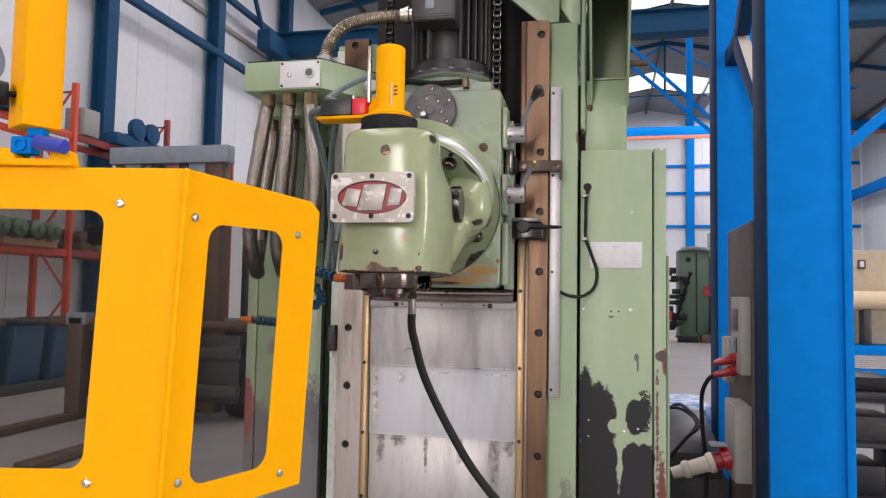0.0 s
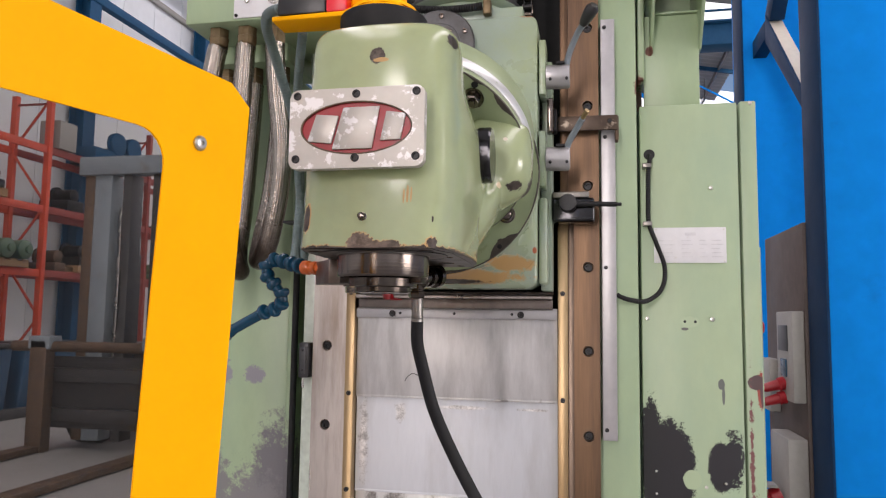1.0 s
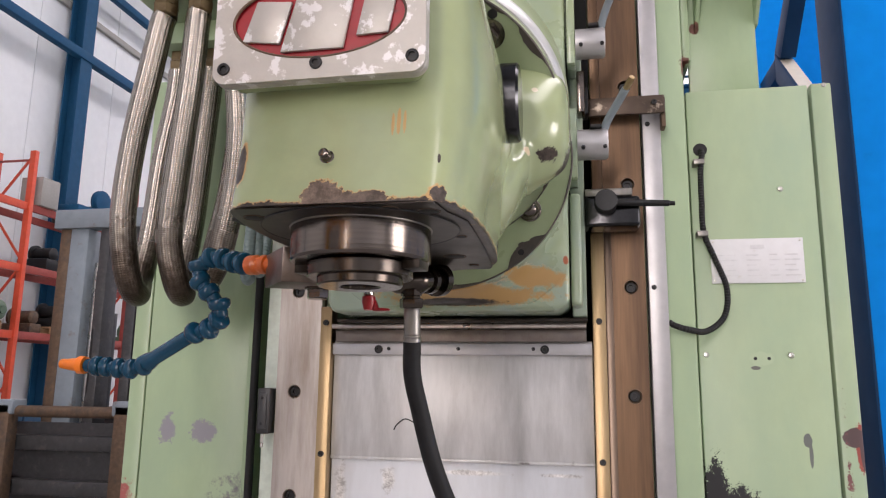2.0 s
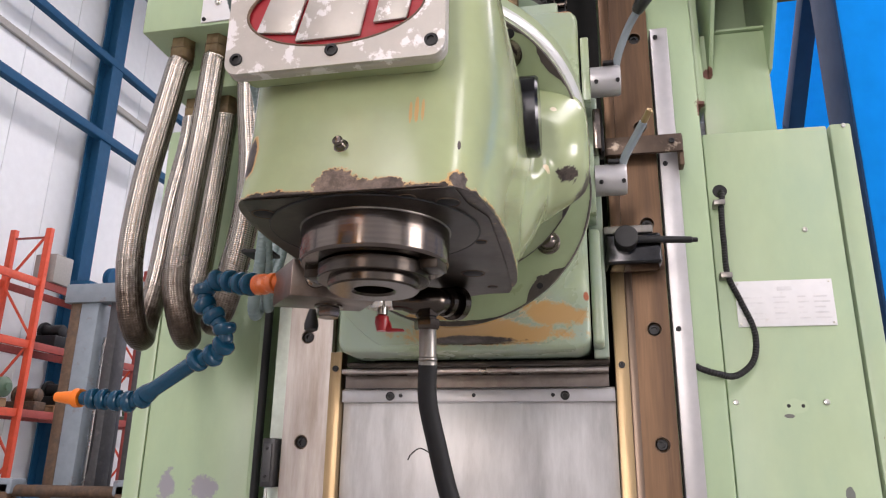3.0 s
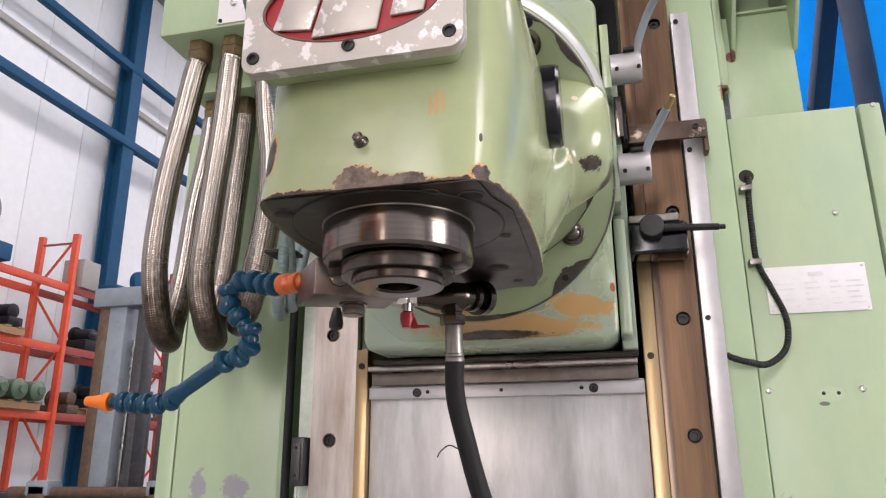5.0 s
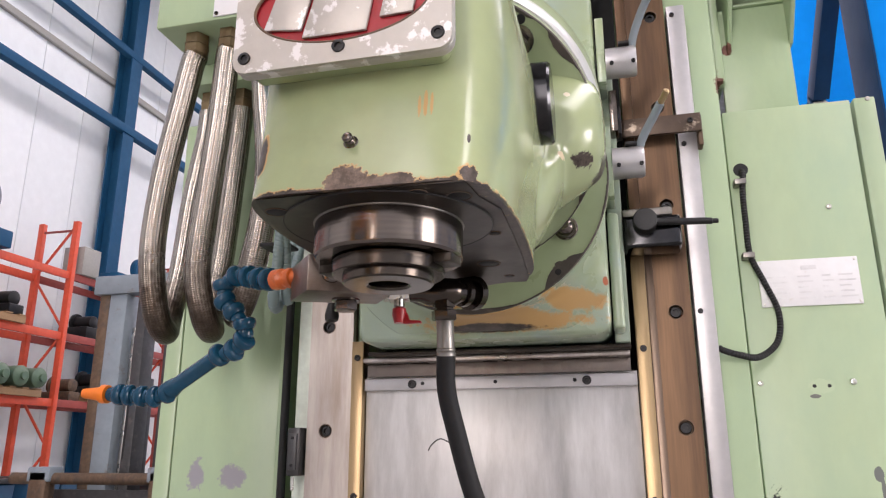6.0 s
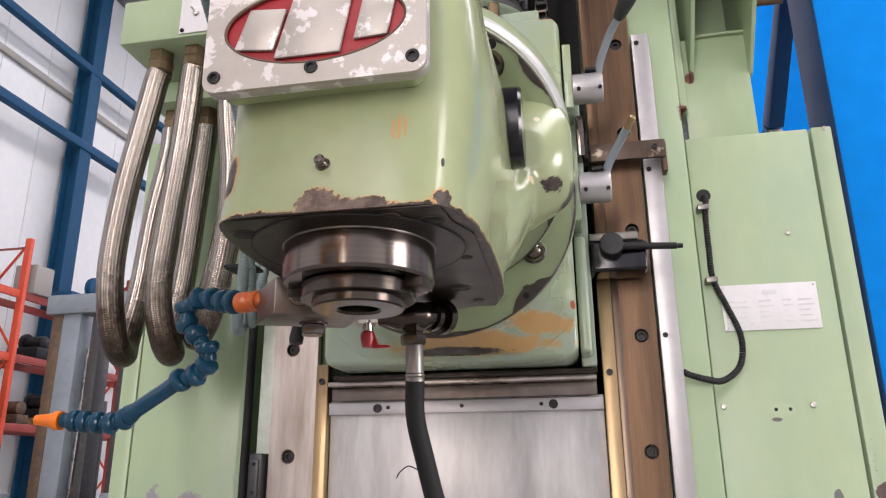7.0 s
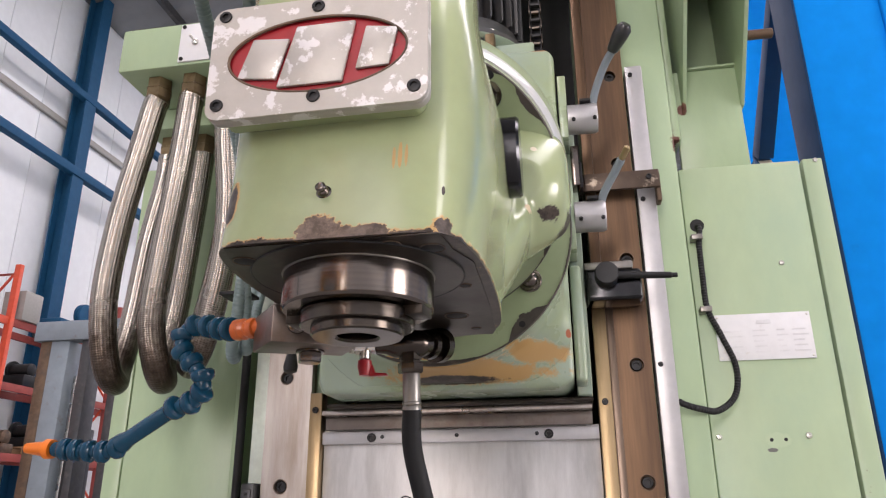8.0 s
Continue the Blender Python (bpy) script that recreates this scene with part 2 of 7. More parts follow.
def add_prism(bm, pts, axis, a, b, bev=0.0, seg=2):
    """A polygon, given in the two other coordinates in order, pushed along x, y or z from a to b."""
    def at(p, s):
        return {"x": (s, p[0], p[1]), "y": (p[0], s, p[1]), "z": (p[0], p[1], s)}[axis]
    lo = [bm.verts.new(at(p, a)) for p in pts]
    hi = [bm.verts.new(at(p, b)) for p in pts]
    fs = [bm.faces.new(lo), bm.faces.new(list(reversed(hi)))]
    n = len(pts)
    for k in range(n):
        fs.append(bm.faces.new((lo[k], hi[k], hi[(k + 1) % n], lo[(k + 1) % n])))
    if bev:
        bmesh.ops.recalc_face_normals(bm, faces=fs)
        bmesh.ops.bevel(bm, geom=list({e for f in fs for e in f.edges}), offset=bev, segments=seg, affect="EDGES", profile=0.5)
    return bm


def prism(pts, axis, a, b, bev=0.0015, seg=2):
    return add_prism(bmesh.new(), pts, axis, a, b, bev, seg)


def rounded(x0, x1, y0, y1, r, n=6):
    """The corners of a rounded rectangle, counter-clockwise."""
    out = []
    for cx, cy, s in ((x1 - r, y1 - r, 0), (x0 + r, y1 - r, 90), (x0 + r, y0 + r, 180), (x1 - r, y0 + r, 270)):
        out += [(cx + r * math.cos(radians(s + 90 * k / n)), cy + r * math.sin(radians(s + 90 * k / n))) for k in range(n + 1)]
    return out


def holed_plate(outer, holes, axis_m, thick):
    """A flat plate in its own u, v plane with rounded openings, laid by the pose axis_m (u, v, normal)."""
    bm = bmesh.new()
    loops = [outer] + holes
    edges = []
    for lp in loops:
        vs = [bm.verts.new((p[0], p[1], 0)) for p in lp]
        edges += [bm.edges.new((vs[i], vs[(i + 1) % len(vs)])) for i in range(len(vs))]
    bmesh.ops.triangle_fill(bm, use_beauty=True, use_dissolve=False, edges=edges)
    geom = bmesh.ops.extrude_face_region(bm, geom=list(bm.faces))
    bmesh.ops.translate(bm, verts=[g for g in geom["geom"] if isinstance(g, bmesh.types.BMVert)], vec=(0, 0, -thick))
    bmesh.ops.transform(bm, matrix=axis_m, verts=bm.verts)
    return bm


def socket_screw(name, r, h, material):
    """A cap screw with a hex socket, its head's foot at the origin, facing -y."""
    bm = bmesh.new()
    n = 18
    def ring(y, rad, count=n):
        return [bm.verts.new((rad * math.cos(2 * math.pi * k / count), y, rad * math.sin(2 * math.pi * k / count))) for k in range(count)]
    rings = [ring(0, r), ring(-h * 0.85, r), ring(-h, r * 0.88), ring(-h, r * 0.55), ring(-h * 0.25, r * 0.5)]
    for p, q in zip(rings, rings[1:]):
        for k in range(n):
            j = (k + 1) % n
            bm.faces.new((p[k], p[j], q[j], q[k]))
    bm.faces.new(rings[-1])
    return mesh_of(name, bm, material)


def dome_screw(name, r, material):
    bm = lathe((0, 0, 0), (0, -1, 0), [(0, 0), (0, r), (r * 0.25, r), (r * 0.55, r * 0.75), (r * 0.62, r * 0.3), (r * 0.3, r * 0.26), (r * 0.3, 0)], 14)
    return mesh_of(name, bm, material)


def hex_bolt(name, r, h, material):
    bm = bmesh.new()
    add_lathe(bm, (0, 0, 0), (0, -1, 0), [(0, 0), (0, r * 1.5), (0.002, r * 1.5), (0.002, 0)], 20)
    add_lathe(bm, (0, -0.002, 0), (0, -1, 0), [(0, 0), (0, r), (h * 0.8, r), (h, r * 0.85), (h, 0)], 6)
    add_lathe(bm, (0, -0.002 - h, 0), (0, -1, 0), [(0, 0), (0, r * 0.5), (h * 0.5, r * 0.45), (h * 0.5, 0)], 12)
    return mesh_of(name, bm, material)

# ---- materials ----
GREEN = (0.322, 0.376, 0.206)
BARE = (0.035, 0.027, 0.022)
FILL = (0.42, 0.26, 0.098)
HX, HY = -0.400, 1.745      # spindle axis

m_floor = surface("concrete_floor", (0.26, 0.255, 0.245), 0.5, 0.0, 18.0, 0.12, (0.17, 0.167, 0.16), 0.35, (0.5, 0.75), bump=0.2)
m_panel = surface("white_cladding", (0.75, 0.775, 0.78), 0.45, 0.0, 6.0, 0.03, bump=0.05, per_object=0.03)
m_roof = surface("grey_roof_sheet", (0.26, 0.27, 0.28), 0.6, 0.2, 4.0, 0.1, bump=0)
m_blue = surface("blue_steel_paint", (0.0, 0.215, 0.68), 0.62, 0.0, 12.0, 0.06, (0.01, 0.11, 0.38), 2.0, (0.66, 0.95), bump=0.08, spec=0.04)
m_navy = surface("dark_blue_steel", (0.011, 0.072, 0.155), 0.6, 0.0, 12.0, 0.08, bump=0.08, spec=0.2)
# darkened copy of the column blue; shade on side faces is in the colour
m_blueshade = surface("blue_steel_in_shade", (0.005, 0.030, 0.080), 0.62, 0.0, 12.0, 0.08, bump=0.08, spec=0.15)
m_rail = surface("salmon_rail", (0.65, 0.22, 0.12), 0.5)
m_rack = surface("orange_red_rack_paint", (0.62, 0.075, 0.03), 0.5, 0.0, 14.0, 0.12, (0.2, 0.05, 0.03), 3.0, (0.6, 0.85), bump=0.05)
m_rackold = surface("dark_red_rack_paint", (0.28, 0.05, 0.04), 0.55, 0.0, 14.0, 0.15)
m_mast = surface("grey_mast_paint", (0.20, 0.235, 0.265), 0.5, 0.1, 10.0, 0.1, (0.14, 0.10, 0.08), 3.0, (0.58, 0.75))
m_oldsteel = surface("rusty_brown_steel", (0.13, 0.085, 0.055), 0.6, 0.5, 25.0, 0.25, (0.06, 0.05, 0.045), 5.0)
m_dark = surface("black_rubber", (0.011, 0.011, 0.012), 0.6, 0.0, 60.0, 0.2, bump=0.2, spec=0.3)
m_blackpl = surface("black_plastic", (0.02, 0.02, 0.022), 0.35, 0.0, 60.0, 0.15, bump=0.05)
m_blackox = surface("blackened_steel", (0.02, 0.02, 0.021), 0.42, 0.6, 80.0, 0.2, bump=0.05)
m_steel = surface("turned_steel", (0.15, 0.128, 0.114), 0.18, 1.0, 40.0, 0.12, (0.2, 0.17, 0.14), 8.0, (0.6, 0.85), stretch=(0.05, 0.05, 8.0), bump=0.05)
m_spindle = surface("oily_spindle_steel", (0.08, 0.067, 0.057), 0.22, 1.0, 30.0, 0.2, (0.05, 0.045, 0.04), 9.0, (0.5, 0.75), stretch=(0.3, 0.3, 6.0), bump=0.05)
m_alu = surface("milled_aluminium", (0.44, 0.43, 0.435), 0.40, 0.6, 50.0, 0.06, bump=0.06)
m_zinc = surface("zinc_plated_steel", (0.62, 0.60, 0.56), 0.28, 1.0, 40.0, 0.1, bump=0.05)
m_brass = surface("dull_brass", (0.175, 0.13, 0.075), 0.40, 0.9, 40.0, 0.2, (0.10, 0.06, 0.03), 20.0, bump=0.1)
m_cover = surface("brushed_cover_steel", (0.66, 0.675, 0.70), 0.5, 0.25, 40.0, 0.025, (0.50, 0.50, 0.50), 2.2, (0.5, 0.78), stretch=(3.0, 3.0, 0.6), spots=tuple(((x, 2.42, z), (w, 0.2, h), (0.36, 0.35, 0.34), 0.4, 0.4, 2.6) for x, z, w, h in ((-0.64, 1.15, 0.010, 0.09), (-0.40, 1.235, 0.06, 0.004), (-0.24, 1.235, 0.03, 0.003), (-0.55, 1.22, 0.012, 0.02))), edge_noise=60.0, soft=0.35, bump=0.06)
m_coverdk = surface("stained_cover_steel", (0.62, 0.61, 0.60), 0.40, 0.5, 40.0, 0.05, (0.27, 0.26, 0.25), 2.2, (0.48, 0.8), stretch=(3.0, 3.0, 0.6), spots=tuple(((x, 2.42, z), (w, 0.2, h), (0.17, 0.16, 0.15), 0.45, 0.3, 2.6) for x, z, w, h in ((-0.62, 1.00, 0.012, 0.06), (-0.56, 1.02, 0.020, 0.022), (-0.47, 0.99, 0.006, 0.07), (-0.36, 1.01, 0.010, 0.05), (-0.25, 0.98, 0.014, 0.08), (-0.205, 1.02, 0.016, 0.03), (-0.30, 1.252, 0.012, 0.004), (-0.22, 1.245, 0.006, 0.012))), edge_noise=60.0, soft=0.35, bump=0.06)
m_edge = surface("pale_green_edge_paint", (0.60, 0.67, 0.58), 0.35)
m_bracket = surface("rubbed_rusty_steel", (0.075, 0.052, 0.038), 0.45, 0.6, 30.0, 0.25, (0.40, 0.33, 0.26), 16.0, (0.54, 0.62), bump=0.15)
m_way = surface("oily_brown_way_steel", (0.125, 0.074, 0.042), 0.34, 0.75, 30.0, 0.18, (0.055, 0.033, 0.022), 2.5, (0.42, 0.72), stretch=(7, 7, 0.35), bump=0.06)
m_wayedge = surface("polished_way_edge", (0.17, 0.125, 0.095), 0.34, 0.9, 30.0, 0.15, (0.09, 0.06, 0.045), 2.5, (0.5, 0.8), stretch=(7, 7, 0.35), bump=0.06)
m_waybright = surface("worn_bright_way_steel", (0.47, 0.425, 0.39), 0.30, 0.85, 30.0, 0.06, (0.16, 0.115, 0.085), 2.0, (0.5, 0.8), stretch=(4, 4, 0.5), bump=0.06)
m_gold = surface("bronze_wiper_strip", (0.36, 0.26, 0.145), 0.34, 0.85, 30.0, 0.12, (0.24, 0.15, 0.07), 3.0, (0.5, 0.8), stretch=(6, 6, 0.4), bump=0.05)
m_yellow = surface("yellow_enamel", (1.0, 0.445, 0.0), 0.45, 0.0, 20.0, 0.02, bump=0.04, coat=0.0, rough_var=0.05, spec=0.06)
m_orange_pl = surface("orange_plastic", (0.85, 0.20, 0.01), 0.35, 0.0, 30.0, 0.06, bump=0.05)
m_inlet = surface("amber_plastic", (0.50, 0.10, 0.012), 0.3, 0.0, 30.0, 0.15, (0.25, 0.06, 0.02), 40.0, bump=0.05)
m_block = surface("oily_machined_block", (0.18, 0.152, 0.134), 0.36, 0.9, 30.0, 0.15, (0.10, 0.075, 0.06), 12.0, (0.5, 0.75), bump=0.06)
m_hinge = surface("violet_blue_plastic", (0.03, 0.06, 0.42), 0.35, 0.0, 30.0, 0.1, bump=0.05)
m_ferrule = surface("dull_crimped_steel", (0.26, 0.245, 0.225), 0.38, 0.9, 30.0, 0.15, (0.2, 0.18, 0.16), 40.0, (0.5, 0.75), stretch=(1, 1, 0.1), bump=0.1)
m_locblue = surface("blue_plastic_segments", (0.004, 0.045, 0.090), 0.24, 0.0, 50.0, 0.15, (0.008, 0.06, 0.10), 30.0, (0.55, 0.8), bump=0.05, spec=0.35)
m_red = surface("red_plastic", (0.30, 0.009, 0.014), 0.35, 0.0, 30.0, 0.1, bump=0.05)
m_redcap = surface("bright_red_plastic", (0.72, 0.018, 0.035), 0.35, 0.0, 30.0, 0.06, bump=0.05)
m_white = surface("white_plate", (0.64, 0.64, 0.65), 0.4, 0.0, 60.0, 0.05, (0.55, 0.53, 0.5), 30.0, (0.62, 0.8), bump=0.05)
m_ink = surface("grey_print", (0.60, 0.60, 0.61), 0.6)
m_cream = surface("cream_plug_plastic", (0.58, 0.53, 0.43), 0.4, 0.0, 30.0, 0.06)
m_grey = surface("grey_enclosure_plastic", (0.30, 0.29, 0.265), 0.45, 0.0, 30.0, 0.06)
m_board = surface("brown_board", (0.075, 0.055, 0.045), 0.6, 0.0, 20.0, 0.15)
m_covst = surface("grey_oiled_cover_steel", (0.085, 0.085, 0.088), 0.42, 0.6, 60.0, 0.12, (0.05, 0.048, 0.045), 12.0, bump=0.06)
m_motor = surface("dark_grey_motor_paint", (0.052, 0.052, 0.054), 0.42, 0.3, 20.0, 0.2, (0.12, 0.11, 0.1), 6.0, (0.55, 0.8))
m_cable = surface("grey_green_cable", (0.14, 0.19, 0.19), 0.45, 0.0, 40.0, 0.1)
OIL = (0.045, 0.034, 0.026)
m_braid = braid("braided_steel_hose", (0.42, 0.385, 0.34), spots=(
    ((-1.01, 2.28, 1.565), (0.07, 0.13, 0.10), OIL, 0.35, 0.85, 1.6), ((-0.92, 2.28, 1.555), (0.06, 0.13, 0.10), OIL, 0.35, 0.85, 1.6), ((-0.85, 2.30, 1.585), (0.06, 0.13, 0.09), OIL, 0.35, 0.85, 1.6)))
m_under = surface("dark_oily_shaded_face", (0.026, 0.019, 0.014), 0.38, 0.6, 40.0, 0.2, (0.09, 0.07, 0.055), 14.0, bump=0.1)
m_chip = surface("bare_chipped_metal", (0.060, 0.050, 0.043), 0.5, 0.3, 60.0, 0.25, (0.12, 0.095, 0.07), 30.0, (0.55, 0.7), bump=0.15)
m_goose = surface("metal_conduit", (0.36, 0.31, 0.23), 0.34, 0.9, 40.0, 0.2, (0.16, 0.12, 0.08), 9.0, bump=0.05)
m_clear = clear_plastic("clear_guard_window")
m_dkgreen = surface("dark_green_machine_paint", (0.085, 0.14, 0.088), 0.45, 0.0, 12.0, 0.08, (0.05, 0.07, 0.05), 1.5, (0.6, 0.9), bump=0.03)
m_beige = surface("beige_machine_paint", (0.48, 0.39, 0.26), 0.5, 0.0, 12.0, 0.1)
m_cardboard = surface("pale_roll_paper", (0.66, 0.52, 0.34), 0.6, 0.0, 12.0, 0.06)
m_bin = surface("blue_bin_plastic", (0.02, 0.075, 0.15), 0.4, 0.0, 20.0, 0.1)
m_wood = surface("pallet_wood", (0.33, 0.20, 0.10), 0.7, 0.0, 20.0, 0.2, stretch=(1, 6, 6))
m_redoval = surface("red_badge_enamel", (0.34, 0.012, 0.02), 0.35, 0.0, 60.0, 0.2, (0.08, 0.03, 0.03), 60.0, (0.6, 0.75), bump=0.3)
m_badge = surface("worn_grey_badge_paint", (0.42, 0.395, 0.36), 0.42, 0.3, 80.0, 0.05, (0.64, 0.625, 0.62), 24.0, (0.545, 0.57), bump=0.3, bump_m=0.001)

m_head = surface("green_machine_enamel", GREEN, 0.22, 0.0, 30.0, 0.05, (0.38, 0.42, 0.22), 5.0, (0.55, 0.85), bump=0.05, coat=0.45, rough_var=0.05, edge_noise=70.0, spots=(
    ((HX - 0.01, 1.84, 1.528), (0.30, 0.35, 0.0104), FILL, 0.6, 0.0, 1.7),
    ((HX - 0.01, 1.84, 1.527), (0.30, 0.35, 0.0100), BARE, 0.4, 0.5, 1.7),
    ((HX - 0.006, 1.65, 1.5365), (0.020, 0.05, 0.0175), FILL, 0.6, 0.0, 1.3),
    ((HX + 0.026, 1.65, 1.534), (0.026, 0.05, 0.0100), FILL, 0.6, 0.0, 1.5),
    ((HX + 0.026, 1.65, 1.5335), (0.0255, 0.05, 0.0096), (0.055, 0.040, 0.030), 0.45, 0.4, 1.5),
    ((HX - 0.006, 1.65, 1.536), (0.0195, 0.05, 0.0169), (0.075, 0.054, 0.040), 0.45, 0.4, 1.3),
    ((HX + 0.090, 1.66, 1.540), (0.007, 0.04, 0.0085), FILL, 0.6, 0.0, 2.0),
    ((HX + 0.091, 1.66, 1.539), (0.006, 0.04, 0.0080), BARE, 0.4, 0.5, 2.0),
    ((-0.300, 1.94, 1.546), (0.020, 0.040, 0.006), BARE, 0.4, 0.5, 2.2),
    ((-0.222, 1.950, 1.668), (0.026, 0.042, 0.014), BARE, 0.4, 0.5, 1.4),
    ((HX - 0.087, 1.67, 1.575), (0.007, 0.05, 0.022), FILL, 0.6, 0.0, 0.9),
    ((HX - 0.088, 1.67, 1.574), (0.006, 0.05, 0.019), BARE, 0.4, 0.5, 0.9),
    ((HX + 0.007, 1.70, 1.802), (0.013, 0.05, 0.014), BARE, 0.4, 0.5, 1.0),
    ((HX + 0.012, 1.70, 1.796), (0.014, 0.05, 0.004), FILL, 0.6, 0.0, 0.8),
    ((HX + 0.050, 1.67, 1.603), (0.0012, 0.03, 0.010), FILL, 0.6, 0.0, 2.0),
    ((HX + 0.055, 1.67, 1.607), (0.0015, 0.03, 0.013), FILL, 0.6, 0.0, 2.0),
    ((HX + 0.060, 1.67, 1.606), (0.0012, 0.03, 0.011), FILL, 0.6, 0.0, 2.0),
    ((HX + 0.09, 1.67, 1.572), (0.0012, 0.03, 0.004), BARE, 0.4, 0.5, 1.0),
    ((-0.222, 2.02, 1.685), (0.016, 0.022, 0.014), BARE, 0.4, 0.5, 2.0),
    ((-0.249, 1.955, 1.750), (0.004, 0.012, 0.0035), (0.62, 0.55, 0.42), 0.6, 0.0, 1.6),
    ((-0.216, 2.03, 1.668), (0.016, 0.022, 0.016), BARE, 0.4, 0.5, 2.4),
    ((-0.258, 1.945, 1.668), (0.004, 0.012, 0.005), (0.62, 0.50, 0.32), 0.6, 0.0, 2.6),
    ((HX + 0.10, 1.72, 1.83), (0.010, 0.02, 0.012), BARE, 0.4, 0.5, 1.0),
))
m_disc = surface("green_flange_enamel", (0.29, 0.35, 0.205), 0.32, 0.0, 30.0, 0.05, bump=0.1, coat=0.2, edge_noise=60.0, spots=(
    ((-0.45, 2.19, 1.545), (0.05, 0.05, 0.006), FILL, 0.5, 0.0, 2.2),
))
m_scale = surface("worn_scale_metal", (0.60, 0.61, 0.60), 0.34, 0.4, 40.0, 0.06, (0.34, 0.40, 0.26), 16.0, (0.60, 0.66), bump=0.1)
m_blackpol = surface("polished_black_steel", (0.05, 0.05, 0.053), 0.18, 1.0, 80.0, 0.2, bump=0.02, rough_var=0.05)
m_carriage = surface("green_carriage_enamel", (0.300, 0.365, 0.215), 0.28, 0.0, 25.0, 0.06, (0.285, 0.355, 0.285), 4.0, (0.36, 0.62), bump=0.1, coat=0.2, edge_noise=40.0, soft=0.14, spots=(
    ((-0.38, 2.25, 1.529), (0.13, 0.12, 0.015), FILL, 0.5, 0.0, 2.0),
    ((-0.272, 2.25, 1.556), (0.046, 0.12, 0.017), FILL, 0.5, 0.0, 2.0),
    ((-0.40, 2.25, 1.519), (0.070, 0.12, 0.0045), BARE, 0.4, 0.5, 1.6),
    ((-0.222, 2.25, 1.585), (0.0042, 0.12, 0.0068), (0.30, 0.07, 0.02), 0.6, 0.0, 0.6),
    ((-0.225, 2.25, 2.10), (0.035, 0.2, 0.006), (0.30, 0.14, 0.06), 0.6, 0.0, 1.2),
))
m_green = surface("green_column_enamel", (0.315, 0.41, 0.25), 0.36, 0.0, 20.0, 0.05, (0.27, 0.36, 0.235), 2.2, (0.42, 0.72), stretch=(1.6, 1.6, 0.7), bump=0.08, soft=0.12, edge_noise=38.0, spots=(
    ((-0.895, 2.5, 0.93), (0.075, 0.2, 0.24), (0.15, 0.145, 0.155), 0.55, 0.0, 1.7),
    ((-0.96, 2.5, 0.84), (0.12, 0.2, 0.20), (0.19, 0.185, 0.19), 0.55, 0.0, 1.9),
    ((-1.09, 2.5, 0.97), (0.075, 0.2, 0.13), (0.19, 0.19, 0.185), 0.55, 0.0, 2.0),
    ((-1.043, 2.5, 1.290), (0.017, 0.2, 0.028), (0.23, 0.225, 0.25), 0.5, 0.0, 3.4),
    ((-0.962, 2.5, 1.290), (0.027, 0.2, 0.019), (0.23, 0.225, 0.25), 0.5, 0.0, 3.4),
    ((-1.130, 2.52, 1.08), (0.024, 0.2, 0.10), (0.30, 0.08, 0.07), 0.55, 0.0, 2.4),
    ((-0.03, 2.45, 0.82), (0.022, 0.2, 0.10), (0.20, 0.23, 0.17), 0.55, 0.0, 3.6),
    ((0.008, 2.47, 1.99), (0.012, 0.2, 0.045), (0.10, 0.04, 0.03), 0.6, 0.2, 2.6),
    ((0.035, 2.45, 2.10), (0.009, 0.2, 0.012), (0.10, 0.04, 0.03), 0.6, 0.2, 1.8),
))
BLK = (0.014, 0.013, 0.016)
